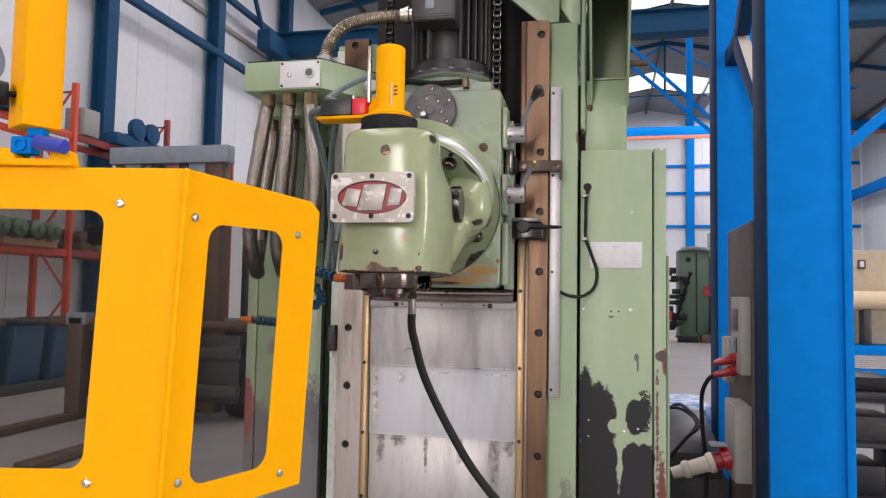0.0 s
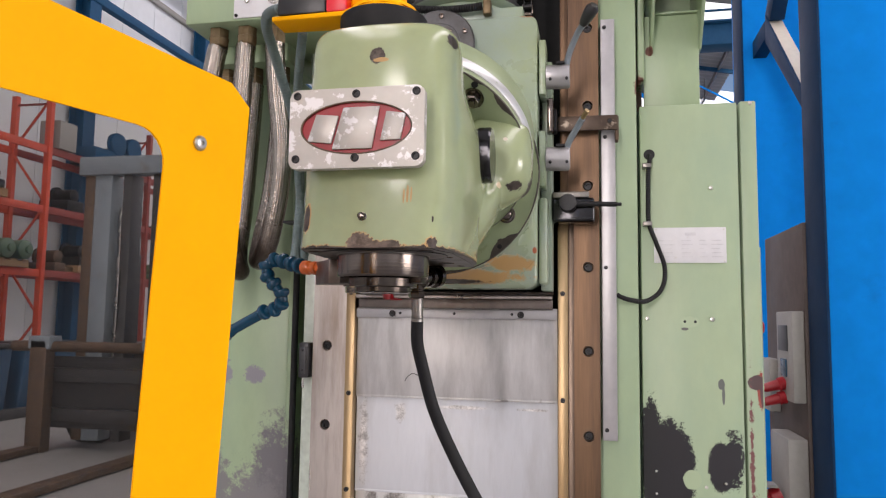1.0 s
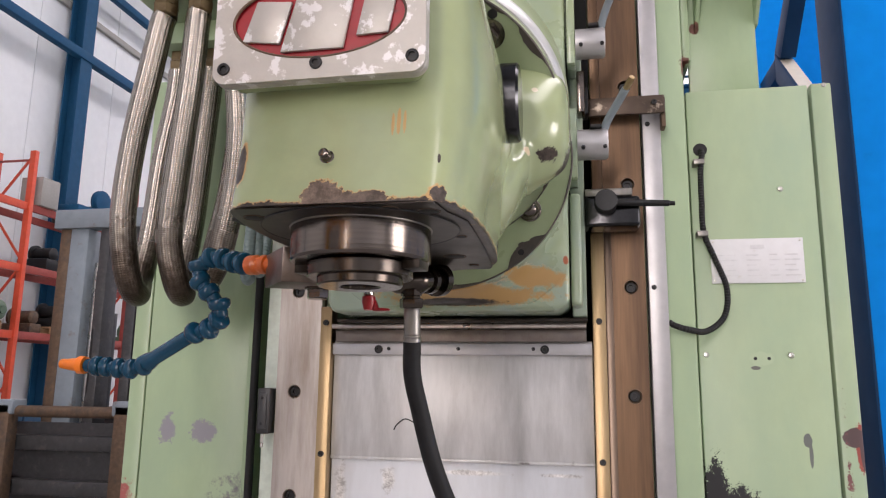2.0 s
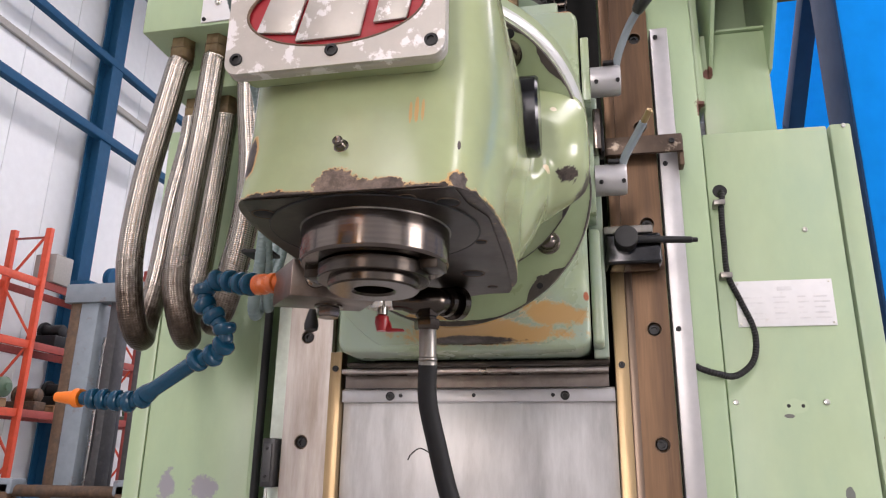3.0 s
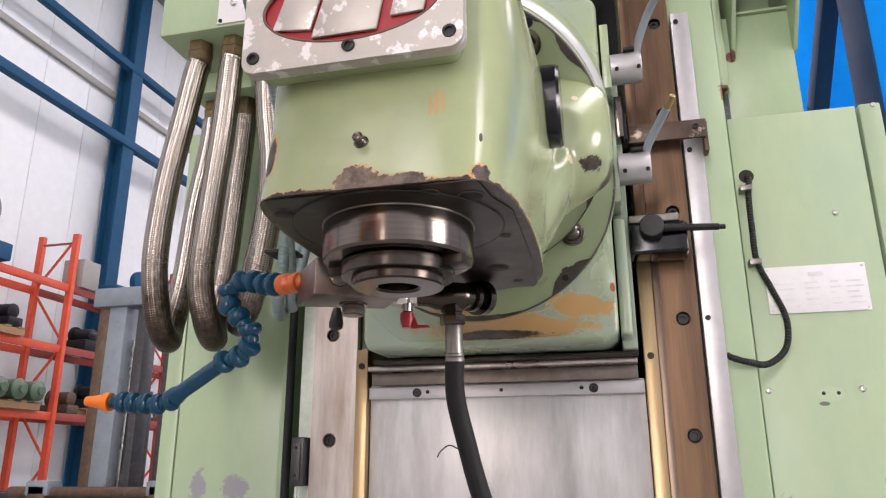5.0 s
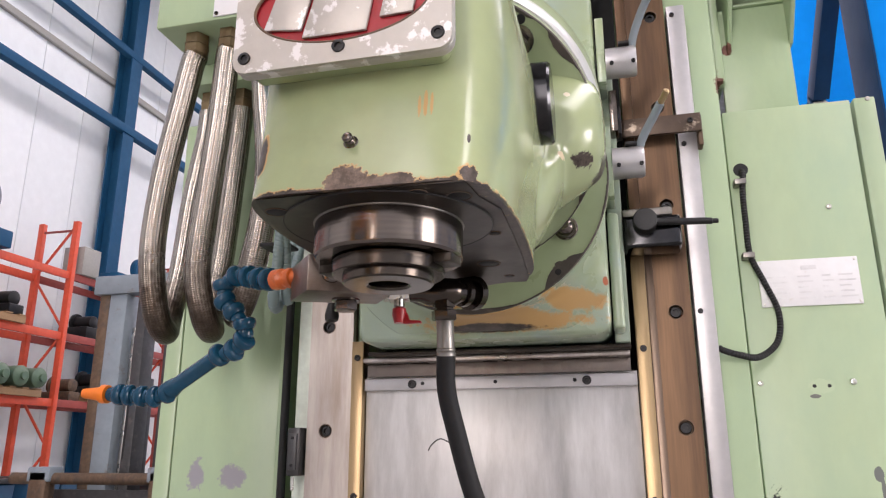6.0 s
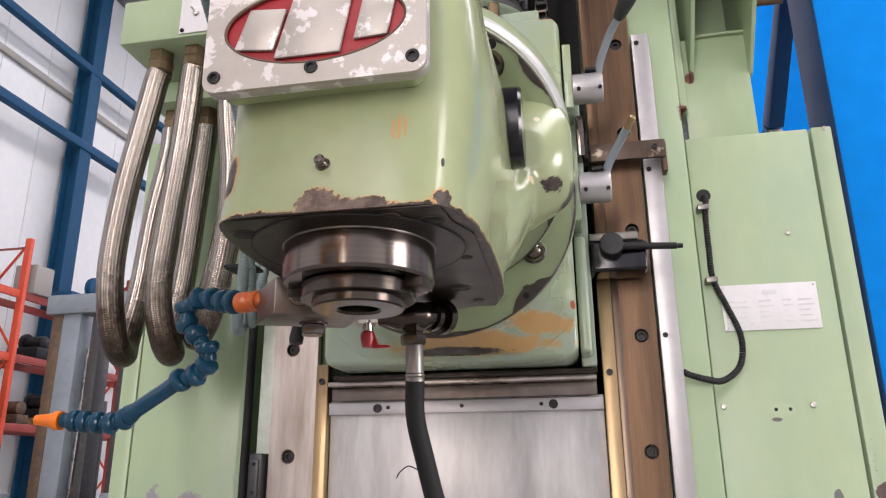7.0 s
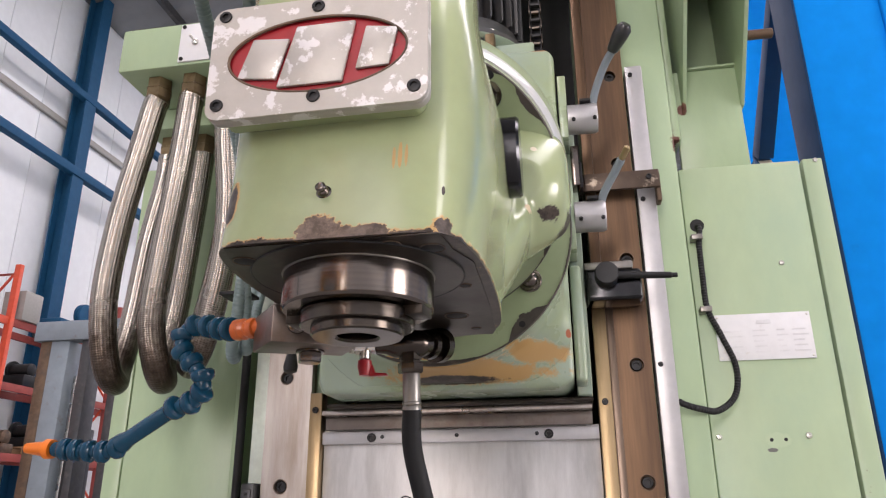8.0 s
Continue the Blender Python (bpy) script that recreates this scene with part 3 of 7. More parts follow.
m_cab = surface("green_cabinet_enamel", (0.34, 0.43, 0.27), 0.40, 0.0, 20.0, 0.05, (0.285, 0.385, 0.262), 2.2, (0.42, 0.72), stretch=(1.6, 1.6, 0.7), bump=0.08, edge_noise=85.0, spots=(
    ((0.062, 2.5, 1.10), (0.062, 0.2, 0.115), BLK, 0.7, 0.0, 0.9),
    ((0.025, 2.5, 1.18), (0.022, 0.2, 0.085), BLK, 0.7, 0.0, 2.2),
    ((0.055, 2.5, 0.86), (0.075, 0.2, 0.22), BLK, 0.7, 0.0, 0.5),
    ((0.185, 2.5, 0.85), (0.055, 0.2, 0.17), BLK, 0.7, 0.0, 0.4),
    ((0.170, 2.5, 0.985), (0.032, 0.2, 0.052), BLK, 0.7, 0.0, 0.8),
    ((0.207, 2.5, 0.985), (0.030, 0.2, 0.050), BLK, 0.7, 0.0, 1.2),
    ((0.098, 2.5, 0.985), (0.028, 0.2, 0.050), BLK, 0.7, 0.0, 0.8),
    ((0.178, 2.5, 1.115), (0.028, 0.2, 0.055), BLK, 0.7, 0.0, 0.9),
    ((0.205, 2.5, 1.135), (0.022, 0.2, 0.055), BLK, 0.7, 0.0, 3.2),
    ((0.115, 2.5, 1.085), (0.020, 0.2, 0.022), (0.34, 0.43, 0.27), 0.5, 0.0, 0.6),
    ((0.182, 2.5, 1.300), (0.007, 0.2, 0.012), (0.11, 0.12, 0.11), 0.5, 0.0, 0.8),
    ((0.186, 2.5, 1.275), (0.0032, 0.2, 0.022), (0.11, 0.12, 0.11), 0.5, 0.0, 0.9),
    ((0.266, 2.5, 1.290), (0.008, 0.2, 0.040), (0.26, 0.05, 0.035), 0.5, 0.0, 2.0),
    ((0.258, 2.5, 1.306), (0.020, 0.2, 0.016), (0.07, 0.04, 0.04), 0.5, 0.0, 0.8),
    ((0.270, 2.5, 1.286), (0.006, 0.2, 0.036), (0.07, 0.04, 0.04), 0.5, 0.0, 0.8),
    ((0.244, 2.5, 1.05), (0.0035, 0.2, 0.20), (0.15, 0.05, 0.05), 0.5, 0.0, 7.0),
    ((0.256, 2.5, 0.82), (0.014, 0.2, 0.20), (0.16, 0.04, 0.04), 0.5, 0.0, 2.8),
    ((0.116, 2.5, 1.441), (0.022, 0.2, 0.012), (0.352, 0.44, 0.285), 0.5, 0.0, 2.4),
    ((0.104, 2.5, 1.424), (0.008, 0.2, 0.003), (0.10, 0.10, 0.09), 0.5, 0.0, 1.6),
))

# ---- hall ----
floor = solo("floor", box(WALL_W - 0.3, WALL_E + 0.3, WALL_S - 0.3, WALL_N + 0.3, -0.2, 0.0, 0), m_floor, "smooth grey concrete workshop floor with dull stains", "floor", kind="structure")


def hall_wall(name, along, fixed, a0, a1, outward, gap=None):
    """A clad wall: a backing sheet and upright white panels with open joints."""
    bm = bmesh.new()
    t0, t1 = sorted((fixed + outward * 0.02, fixed + outward * 0.2))
    def slab(bm, p, q, z0, z1, u0, u1):
        if along == "y":
            add_box(bm, u0, u1, p, q, z0, z1)
        else:
            add_box(bm, p, q, u0, u1, z0, z1)
    top = EAVE if along == "y" else RIDGE + 0.2
    if gap:
        slab(bm, a0, gap[0], 0, top, t0, t1)
        slab(bm, gap[1], a1, 0, top, t0, t1)
        slab(bm, gap[0], gap[1], gap[2], top, t0, t1)
    else:
        slab(bm, a0, a1, 0, top, t0, t1)
    wall = solo(name, bm, m_panel, "white insulated metal cladding wall of the workshop hall", "wall", kind="structure")
    shared = {}
    width = 1.1
    for i in range(int((a1 - a0) / width)):
        p = a0 + i * width
        z0 = gap[2] if gap and p < gap[1] and p + width > gap[0] else 0.0
        if z0 not in shared:
            b = bmesh.new()
            if along == "y":
                add_box(b, -0.02, 0.02, 0.006, width - 0.006, z0 + 0.01, top - 0.01, 0.006, 1)
            else:
                add_box(b, 0.006, width - 0.006, -0.02, 0.02, z0 + 0.01, top - 0.01, 0.006, 1)
            shared[z0] = mesh_of("panel", b, m_panel)
        place("panel", shared[z0], Matrix.Translation((fixed, p, 0) if along == "y" else (p, fixed, 0)), wall)
    return wall


hall_wall("wall_west", "y", WALL_W, WALL_S, WALL_N, -1)
# opening in the east wall is made up for the fill light
hall_wall("wall_east", "y", WALL_E, WALL_S, WALL_N, 1, (-5.0, 1.0, 5.6))
hall_wall("wall_north", "x", WALL_N, WALL_W, WALL_E, 1)
hall_wall("wall_south", "x", WALL_S, WALL_W, WALL_E, -1, (-2.65, -1.15, 6.8))

# corrugated roof with two long skylight openings
bm = bmesh.new()


def roof_z(x):
    return EAVE + (RIDGE - EAVE) * (1 - abs(x - RIDGE_X) / 13.0)


def roof_strip(bm, x0, x1, y0, y1):
    step = 0.125
    n = int((y1 - y0) / step)
    rows = []
    for i in range(n + 1):
        y = y0 + (y1 - y0) * i / n
        dz = 0.05 if i % 4 in (1, 2) else 0.0
        rows.append([bm.verts.new((x, y, roof_z(x) + dz + up)) for up in (0.0, 0.08) for x in (x0, x1)])
    for p, q in zip(rows, rows[1:]):
        bm.faces.new((p[0], p[1], q[1], q[0]))
        bm.faces.new((p[2], q[2], q[3], p[3]))


for x0, x1 in ((WALL_W - 0.2, -5.6), (9.6, WALL_E + 0.2)):
    roof_strip(bm, x0, x1, WALL_S - 0.2, WALL_N + 0.2)
for x0, x1 in ((-2.4, RIDGE_X), (RIDGE_X, 6.4)):
    roof_strip(bm, x0, x1, WALL_S - 0.2, 29.25)
    roof_strip(bm, x0, x1, 31.75, 41.25)
    roof_strip(bm, x0, x1, 44.75, WALL_N + 0.2)
for x0, x1 in ((-5.6, -2.4), (6.4, 9.6)):
    roof_strip(bm, x0, x1, WALL_S - 0.2, WALL_S + 1.2)
    roof_strip(bm, x0, x1, WALL_N - 1.2, WALL_N + 0.2)
solo("ceiling", bm, m_roof, "dark grey corrugated steel roof sheeting with long skylights", "ceiling", kind="structure")


# bright overcast sky over the two cross skylights
m_glow = bpy.data.materials.new("overcast_sky")
m_glow.use_nodes = True
gn_ = m_glow.node_tree.nodes["Principled BSDF"]
gn_.inputs["Base Color"].default_value = (0.8, 0.8, 0.8, 1)
gn_.inputs["Emission Color"].default_value = (1.0, 0.99, 0.98, 1)
gn_.inputs["Emission Strength"].default_value = 1.3
for k, (y0, y1) in enumerate(((28.6, 32.6), (40.5, 46.0))):
    bm = bmesh.new()
    for s in (-1, 1):
        vs = [bm.verts.new((RIDGE_X + s * d, y, roof_z(RIDGE_X + s * d) + 0.35)) for d, y in ((0, y0), (5.6, y0), (5.6, y1), (0, y1))]
        bm.faces.new(vs)
    solo("backdrop_" + str(k + 1), bm, m_glow, "bright white sky above the roof light", "sky", kind="structure")


def beam_between(bm, p, q, w, h):
    """A square bar between two points."""
    p, q = Vector(p), Vector(q)
    a, u, v = basis(q - p)
    vs = []
    for c in (p, q):
        vs.append([bm.verts.new(c + u * (sx * w / 2) + v * (sz * h / 2)) for sx, sz in ((-1, -1), (1, -1), (1, 1), (-1, 1))])
    bm.faces.new(vs[0]), bm.faces.new(list(reversed(vs[1])))
    for k in range(4):
        bm.faces.new((vs[0][k], vs[1][k], vs[1][(k + 1) % 4], vs[0][(k + 1) % 4]))
    return bm


def i_column(name, x, y, z1, wide, deep, material, label, along="y", kind="structure"):
    """A steel I-column: two flanges and a web. along: the way its web runs."""
    bm = bmesh.new()
    t = 0.03
    for s in (-1, 1):
        if along == "y":
            add_box(bm, x - wide / 2, x + wide / 2, y + s * deep / 2 - t / 2, y + s * deep / 2 + t / 2, 0, z1)
        else:
            add_box(bm, x + s * deep / 2 - t / 2, x + s * deep / 2 + t / 2, y - wide / 2, y + wide / 2, 0, z1)
    if along == "y":
        add_box(bm, x - 0.012, x + 0.012, y - deep / 2 + t / 2, y + deep / 2 - t / 2, 0, z1)
    else:
        add_box(bm, x - deep / 2 + t / 2, x + deep / 2 - t / 2, y - 0.012, y + 0.012, 0, z1)
    return solo(name, bm, material, label, "steel column", group="hall columns", kind=kind)


for y in (0.4, 4.5, 8.6, 12.68, 16.85, 21.0, 27.0, 33.0):
    i_column("wall_column", WALL_W + 0.30, y, EAVE + 0.1, 0.32, 0.30, m_navy, "dark blue painted steel column against the white wall", along="x")
for y in (-6.0, 4.0, 11.0, 18.0, 25.0, 32.0):
    i_column("wall_column", WALL_E - 0.32, y, EAVE + 0.1, 0.3, 0.4, m_blue, "blue painted steel column against the white wall", along="x")
for x in (-6.0, -1.2, 5.7, 10.5, 14.2):
    i_column("wall_column", x, WALL_N - 0.3, roof_z(x) - 0.3, 0.5, 0.4, m_blue, "blue painted steel column against the end wall")

# rails and bracing of the west wall
for z, w in ((7.47, 0.17), (9.12, 0.15)):
    solo("wall_rail", box(WALL_W + 0.33, WALL_W + 0.33 + w, WALL_S + 0.3, WALL_N - 0.6, z, z + w, 0.01), m_navy, "dark blue horizontal steel tube along the white wall", "rail", group="west wall rails", kind="structure")
# grey strip along the wall between the two rails
solo("wall_strip", box(WALL_W + 0.021, WALL_W + 0.10, WALL_S + 0.3, WALL_N - 0.6, 8.55, 8.68, 0.01), m_grey, "grey horizontal strip along the white wall", "girt", kind="structure")
solo("wall_brace", beam_between(bmesh.new(), (WALL_W + 0.55, 17.1, 11.5), (WALL_W + 0.55, 20.9, 6.2), 0.10, 0.10), m_navy, "dark blue steel tube bracing the wall columns", "brace", kind="structure")
for z in (6.1, 8.3, 10.1):
    solo("wall_rail", box(WALL_W + 0.1, WALL_E - 0.1, WALL_N - 0.16, WALL_N - 0.04, z, z + 0.18, 0.01), m_blue, "blue horizontal steel rail on the end wall", "rail", kind="structure")

# overhead crane girder and runway
crane = thing("crane_girder", (2.5, 20.0, 8.5), "blue overhead crane girder spanning the hall", "crane")
# girder in the darker blue, with the shade under the roof in it
part("girder", box(WALL_W + 0.6, WALL_E - 0.6, 19.7, 20.3, 8.5, 9.05, 0.02), m_navy, crane)
part("upper_flange", box(WALL_W + 0.6, WALL_E - 0.6, 19.55, 20.45, 9.0505, 9.10, 0.01), m_navy, crane)
for x in (WALL_W + 0.75, WALL_E - 0.75):
    part("end_carriage", box(x - 0.2, x + 0.2, 18.6, 21.4, 8.31, 8.85, 0.02), m_navy, crane)
for x in (WALL_E - 0.75,):
    solo("crane_runway", box(x - 0.15, x + 0.15, WALL_S, WALL_N - 0.2, 7.75, 8.3, 0.01), m_navy if x < 0 else m_blue, "blue steel crane runway beam along the wall", "runway beam", kind="structure")
solo("crane_runway", box(-9.0, WALL_E - 0.2, 45.0, 45.3, 11.2, 11.75, 0.01), m_blue, "blue steel beam across the far bay", "runway beam", kind="structure")
solo("power_rail", box(-9.0, WALL_E - 0.2, 44.9, 44.99, 10.97, 11.19, 0.01), m_rail, "salmon coloured power rail under a blue beam", "power rail", kind="structure")

# roof trusses over the far bays
for y in (12.0, 24.0, 36.0):
    truss = thing("roof_truss", (RIDGE_X, y, EAVE - 1.2), "blue steel roof truss with thin diagonal members", "truss", group="roof trusses", kind="structure")
    zc = EAVE - 0.4
    for sgn in (-1, 1):
        part("upper_chord", beam_between(bmesh.new(), (RIDGE_X + sgn * 12.8, y, EAVE - 0.15), (RIDGE_X, y, RIDGE - 0.2), 0.14, 0.18), m_navy, truss)
        for a, b in ((0, 4.2), (8.4, 4.2)):
            part("diagonal", beam_between(bmesh.new(), (RIDGE_X + sgn * a, y, zc if a else RIDGE - 0.3), (RIDGE_X + sgn * b, y, roof_z(RIDGE_X + sgn * b) - 0.25 if a else zc), 0.07, 0.07), m_blue, truss)
    part("king_post", beam_between(bmesh.new(), (RIDGE_X, y, zc), (RIDGE_X, y, RIDGE - 0.3), 0.10, 0.10), m_navy, truss)
    part("lower_tie", beam_between(bmesh.new(), (RIDGE_X - 8.4, y, zc), (RIDGE_X + 8.4, y, zc), 0.06, 0.06), m_navy, truss)
for p, q in (((0.41, 22.0, 9.4), (4.3, 22.0, 5.53)), ((0.61, 22.0, 8.61), (4.24, 22.0, 5.29))):
    solo("roof_brace", beam_between(bmesh.new(), p, q, 0.09, 0.09), m_blue, "blue diagonal steel brace under the roof", "brace", group="roof braces", kind="structure")
solo("hanger_post", box(2.46, 2.64, 21.9, 22.1, 6.51, 9.59, 0.01), m_blue, "blue upright steel post under the roof", "post", kind="structure")
for i in range(9):
    x = WALL_W + 1.5 + i * 2.85
    solo("purlin", box(x - 0.05, x + 0.05, WALL_S, WALL_N, roof_z(x) - 0.22, roof_z(x) - 0.02, 0), m_motor, "dark steel purlin under the roof sheets", "purlin", group="roof purlins", kind="structure")
for x, y, z in ((4.9, 26.0, 9.0), (8.2, 20.0, 6.6), (5.4, 38.0, 9.9)):
    lamp = thing("pendant_lamp", (x, y, z), "white bell-shaped hall lamp hanging on a rod", "lamp", group="hall lamps")
    part("shade", lathe((x, y, z), (0, 0, 1), [(0, 0.22), (0.02, 0.23), (0.3, 0.10), (0.42, 0.07), (0.42, 0)], 20), m_white, lamp)
    part("rod", cyl((x, y, z + 0.42), (x, y, roof_z(x) + 0.06), 0.012, 8), m_dark, lamp)

# ---- milling machine: column and ways ----
WY = 2.405
scr_way = socket_screw("screw", 0.0092, 0.006, m_blackox)
bore_way = mesh_of("counterbore", lathe((0, 0, 0), (0, -1, 0), [(0.0, 0.0116), (0.0003, 0.0120), (0.0003, 0.0126), (0.0, 0.0128)], 24), m_oldsteel)
scr_small = socket_screw("screw", 0.0055, 0.004, m_blackox)
scr_badge = socket_screw("screw", 0.0056, 0.0022, m_blackox)
scr_zinc = dome_screw("screw", 0.0055, m_zinc)
nut_zinc = hex_bolt("nut", 0.009, 0.008, m_zinc)

col = thing("machine_column", (-0.42, 2.9, 0), "pale green milling machine column with steel guideways, paint worn off low down", "milling machine column")
bm = bmesh.new()
add_box(bm, -0.80, 0.0, 2.62, 3.30, 0.0, 2.32, 0.02)
add_box(bm, -0.64, 0.0, 2.62, 3.30, 2.321, 2.95, 0.02)
add_box(bm, -0.80, -0.66, 2.43, 2.62, 0.0, 2.32, 0.006)
add_box(bm, -0.175, -0.001, 2.445, 2.62, 0.0, 2.36, 0.006)
add_box(bm, -0.66, -0.175, 2.47, 2.62, 0.0, 1.30, 0.004)
part("body", bm, m_green, col)
# black sheet at the back of the recess, its shade painted in
part("recess_shade", box(-0.72, -0.13, 2.60, 2.618, 1.4, 2.90, 0.003), m_dark, col, "black sheet holding the shade of the recess between the guideways")
part("top_gusset", prism([(-0.30, 2.52), (-0.12, 2.36), (-0.06, 2.36), (-0.06, 2.52)], "y", 2.44, 2.46, 0.002), m_green, col)
# left guideway
BORES = (0.436, 0.623, 0.81, 0.998, 1.185, 1.372, 1.56, 1.747, 1.934, 2.12, 2.31)


def way_plate(x0, x1, xb, z0, z1):
    """A steel way with a row of counterbored holes through its front plate, on a backing bar."""
    holes = [[(xb + 0.0115 * math.cos(2 * math.pi * k / 20), z + 0.0115 * math.sin(2 * math.pi * k / 20)) for k in range(20)] for z in BORES if z0 < z < z1]
    return holed_plate([(x0, z0), (x1, z0), (x1, z1), (x0, z1)], holes, Matrix(((1, 0, 0, 0), (0, 0, -1, WY), (0, 1, 0, 0), (0, 0, 0, 1))), 0.014)


rl = part("guideway", way_plate(-0.767, -0.683, -0.731, 0.2, 2.06), m_waybright, col, "worn bright steel guideway with oil stains")
part("guideway_top", way_plate(-0.767, -0.683, -0.731, 2.061, 2.33), m_way, col, "brown unworn top of the guideway")
rr = part("guideway", way_plate(-0.1573, -0.088, -0.113, 0.2, 2.355), m_way, col, "brown oil-stained steel guideway")
part("guideway_back", box(-0.767, -0.683, WY + 0.0145, 2.4295, 0.2, 2.33, 0), m_oldsteel, col)
part("guideway_back", box(-0.1573, -0.088, WY + 0.0145, 2.4295, 0.2, 2.355, 0), m_oldsteel, col)
part("guideway_step", box(-0.176, -0.1576, WY, 2.4285, 1.721, 2.355, 0.001), m_way, col)
part("guideway_groove", box(-0.1570, -0.1450, WY - 0.002, WY - 0.0003, 0.2, 1.72, 0.0006), m_wayedge, col, "polished edge of the guideway")
for z in BORES:
    for x, rail in ((-0.113, rr), (-0.731, rl)):
        place("counterbore", bore_way, pose(x, WY, z), rail)
        place("screw", scr_way, pose(x, WY + 0.011, z), rail)
gl = part("wiper_strip", box(-0.6825, -0.660, WY - 0.006, 2.43, 0.2, 1.53, 0.0015), m_gold, col, "bronze coloured strip beside the cover")
gr = part("wiper_strip", box(-0.181, -0.158, WY - 0.006, 2.43, 0.2, 1.72, 0.0015), m_gold, col, "bronze coloured strip beside the cover")
for z in (0.84, 1.04, 1.262, 1.50):
    place("screw", scr_small, pose(-0.671, WY - 0.006, z), gl)
    place("screw", scr_small, pose(-0.170, WY - 0.006, z), gr)
# telescopic cover
for i, (z0, z1) in enumerate(((1.253, 1.466), (1.033, 1.262), (0.80, 1.042), (0.57, 0.81), (0.2, 0.58))):
    yy = WY + 0.010 + 0.007 * i
    bmc = box(-0.6585, -0.1825, yy, yy + 0.004, z0, z1, 0.001)
    add_box(bmc, -0.6585, -0.1825, yy - 0.0010, yy, z0, z0 + 0.005, 0.0004)
    part("cover_plate", bmc, m_coverdk if i in (0, 2) else m_cover, col, "brushed steel telescopic cover plate with stains")
band = part("cover_band", box(-0.6585, -0.1825, WY - 0.001, WY + 0.0095, 1.441, 1.462, 0.001), m_alu, col, "pale steel clamping band")
for x in (-0.569, -0.265):
    place("screw", scr_small, pose(x, WY - 0.0005, 1.451) @ Matrix.Diagonal((1.4, 1, 1.4, 1)), band)
for x in (-0.55, -0.42, -0.285):
    place("screw", scr_small, pose(x, WY - 0.0005, 1.452) @ Matrix.Diagonal((0.6, 0.7, 0.6, 1)), band)
# scale strip on the right
strip = part("scale_cover", box(-0.083, -0.051, 2.408, 2.4448, 1.177, 2.140, 0.002), m_alu, col, "pale aluminium strip covering the measuring scale")
for z in (1.20, 1.56, 1.86, 2.12):
    place("screw", scr_small, pose(-0.074, 2.408, z) @ Matrix.Diagonal((0.8, 0.8, 0.8, 1)), strip)
# narrow strips and the slot on the left
part("edge_strip", box(-0.800, -0.770, 2.425, 2.4295, 0.1, 2.30, 0.001), m_edge, col, "narrow pale green edge strip")
part("slot_cable", cyl((-0.838, 2.46, 0.1), (-0.838, 2.46, 1.98), 0.008, 12), m_dark, col)

sw = thing("limit_switch", (-0.782, 2.43, 1.29), "small black limit switch beside the guideway", "switch")
part("body", box(-0.797, -0.772, 2.390, 2.4245, 1.295, 1.378, 0.003), m_blackpl, sw)
part("lid", box(-0.792, -0.777, 2.386, 2.3895, 1.305, 1.368, 0.001), m_motor, sw)
part("plunger", cyl((-0.788, 2.40, 1.270), (-0.788, 2.40, 1.2945), 0.003, 10), m_zinc, sw)
for z in (1.313, 1.360):
    place("screw", scr_small, pose(-0.785, 2.386, z) @ Matrix.Diagonal((0.5, 0.5, 0.5, 1)), sw)

# left cabinet of the column
lc = thing("side_cabinet", (-1.0, 2.75, 0), "tall pale green steel side cabinet, scuffed to grey low down", "cabinet")
part("door", box(-1.100, -0.872, 2.500, 2.53, 0.12, 2.06, 0.004), m_green, lc)
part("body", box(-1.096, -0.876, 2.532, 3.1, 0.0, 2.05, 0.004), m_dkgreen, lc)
part("corner_post", box(-1.142, -1.1035, 2.503, 3.1, 0.0, 2.06, 0.006), m_green, lc)
part("inner_post", box(-0.869, -0.853, 2.49, 2.60, 0.0, 2.06, 0.002), m_green, lc)

# right electrical cabinet
rc = thing("electrical_cabinet", (0.14, 2.75, 0), "pale green steel electrical cabinet with black bare patches", "cabinet")
door = part("door", box(0.0085, 0.2295, 2.500, 2.525, 0.12, 1.955, 0.003), m_cab, rc)
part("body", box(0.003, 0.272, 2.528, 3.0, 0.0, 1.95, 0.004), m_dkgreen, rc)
post = part("corner_post", box(0.2345, 0.271, 2.499, 2.98, 0.0, 1.957, 0.004), m_cab, rc)
part("side_sheet", box(0.276, 0.286, 2.56, 3.0, 0.05, 1.62, 0.002), m_green, rc)
part("hole_ring", lathe((0.030, 2.501, 1.836), (0, -1, 0), [(0, 0.0), (0.0006, 0.013), (0.0012, 0.013), (0.0012, 0.0)], 20), m_dark, rc, "black cable hole")
for x, z, s in ((0.168, 1.753, 0.9), (0.165, 1.447, 1.0), (0.021, 1.447, 0.9), (0.187, 1.08, 0.6), (0.037, 1.10, 0.5), (0.037, 1.05, 0.5), (0.145, 1.07, 0.7)):
    place("screw", scr_zinc, pose(x, 2.500, z) @ Matrix.Diagonal((s, s, s, 1)), door)
for x in (0.105, 0.128):
    part("hole", lathe((x, 2.5005, 1.441), (0, -1, 0), [(0, 0), (0.0004, 0.0042), (0.0008, 0.0)], 12), m_dark, rc)
place("screw", scr_zinc, pose(0.258, 2.499, 1.952) @ Matrix.Diagonal((0.8, 0.8, 0.8, 1)), post)
part("red_button", cyl((0.286, 2.60, 1.43), (0.296, 2.60, 1.43), 0.014, 14), m_red, rc)

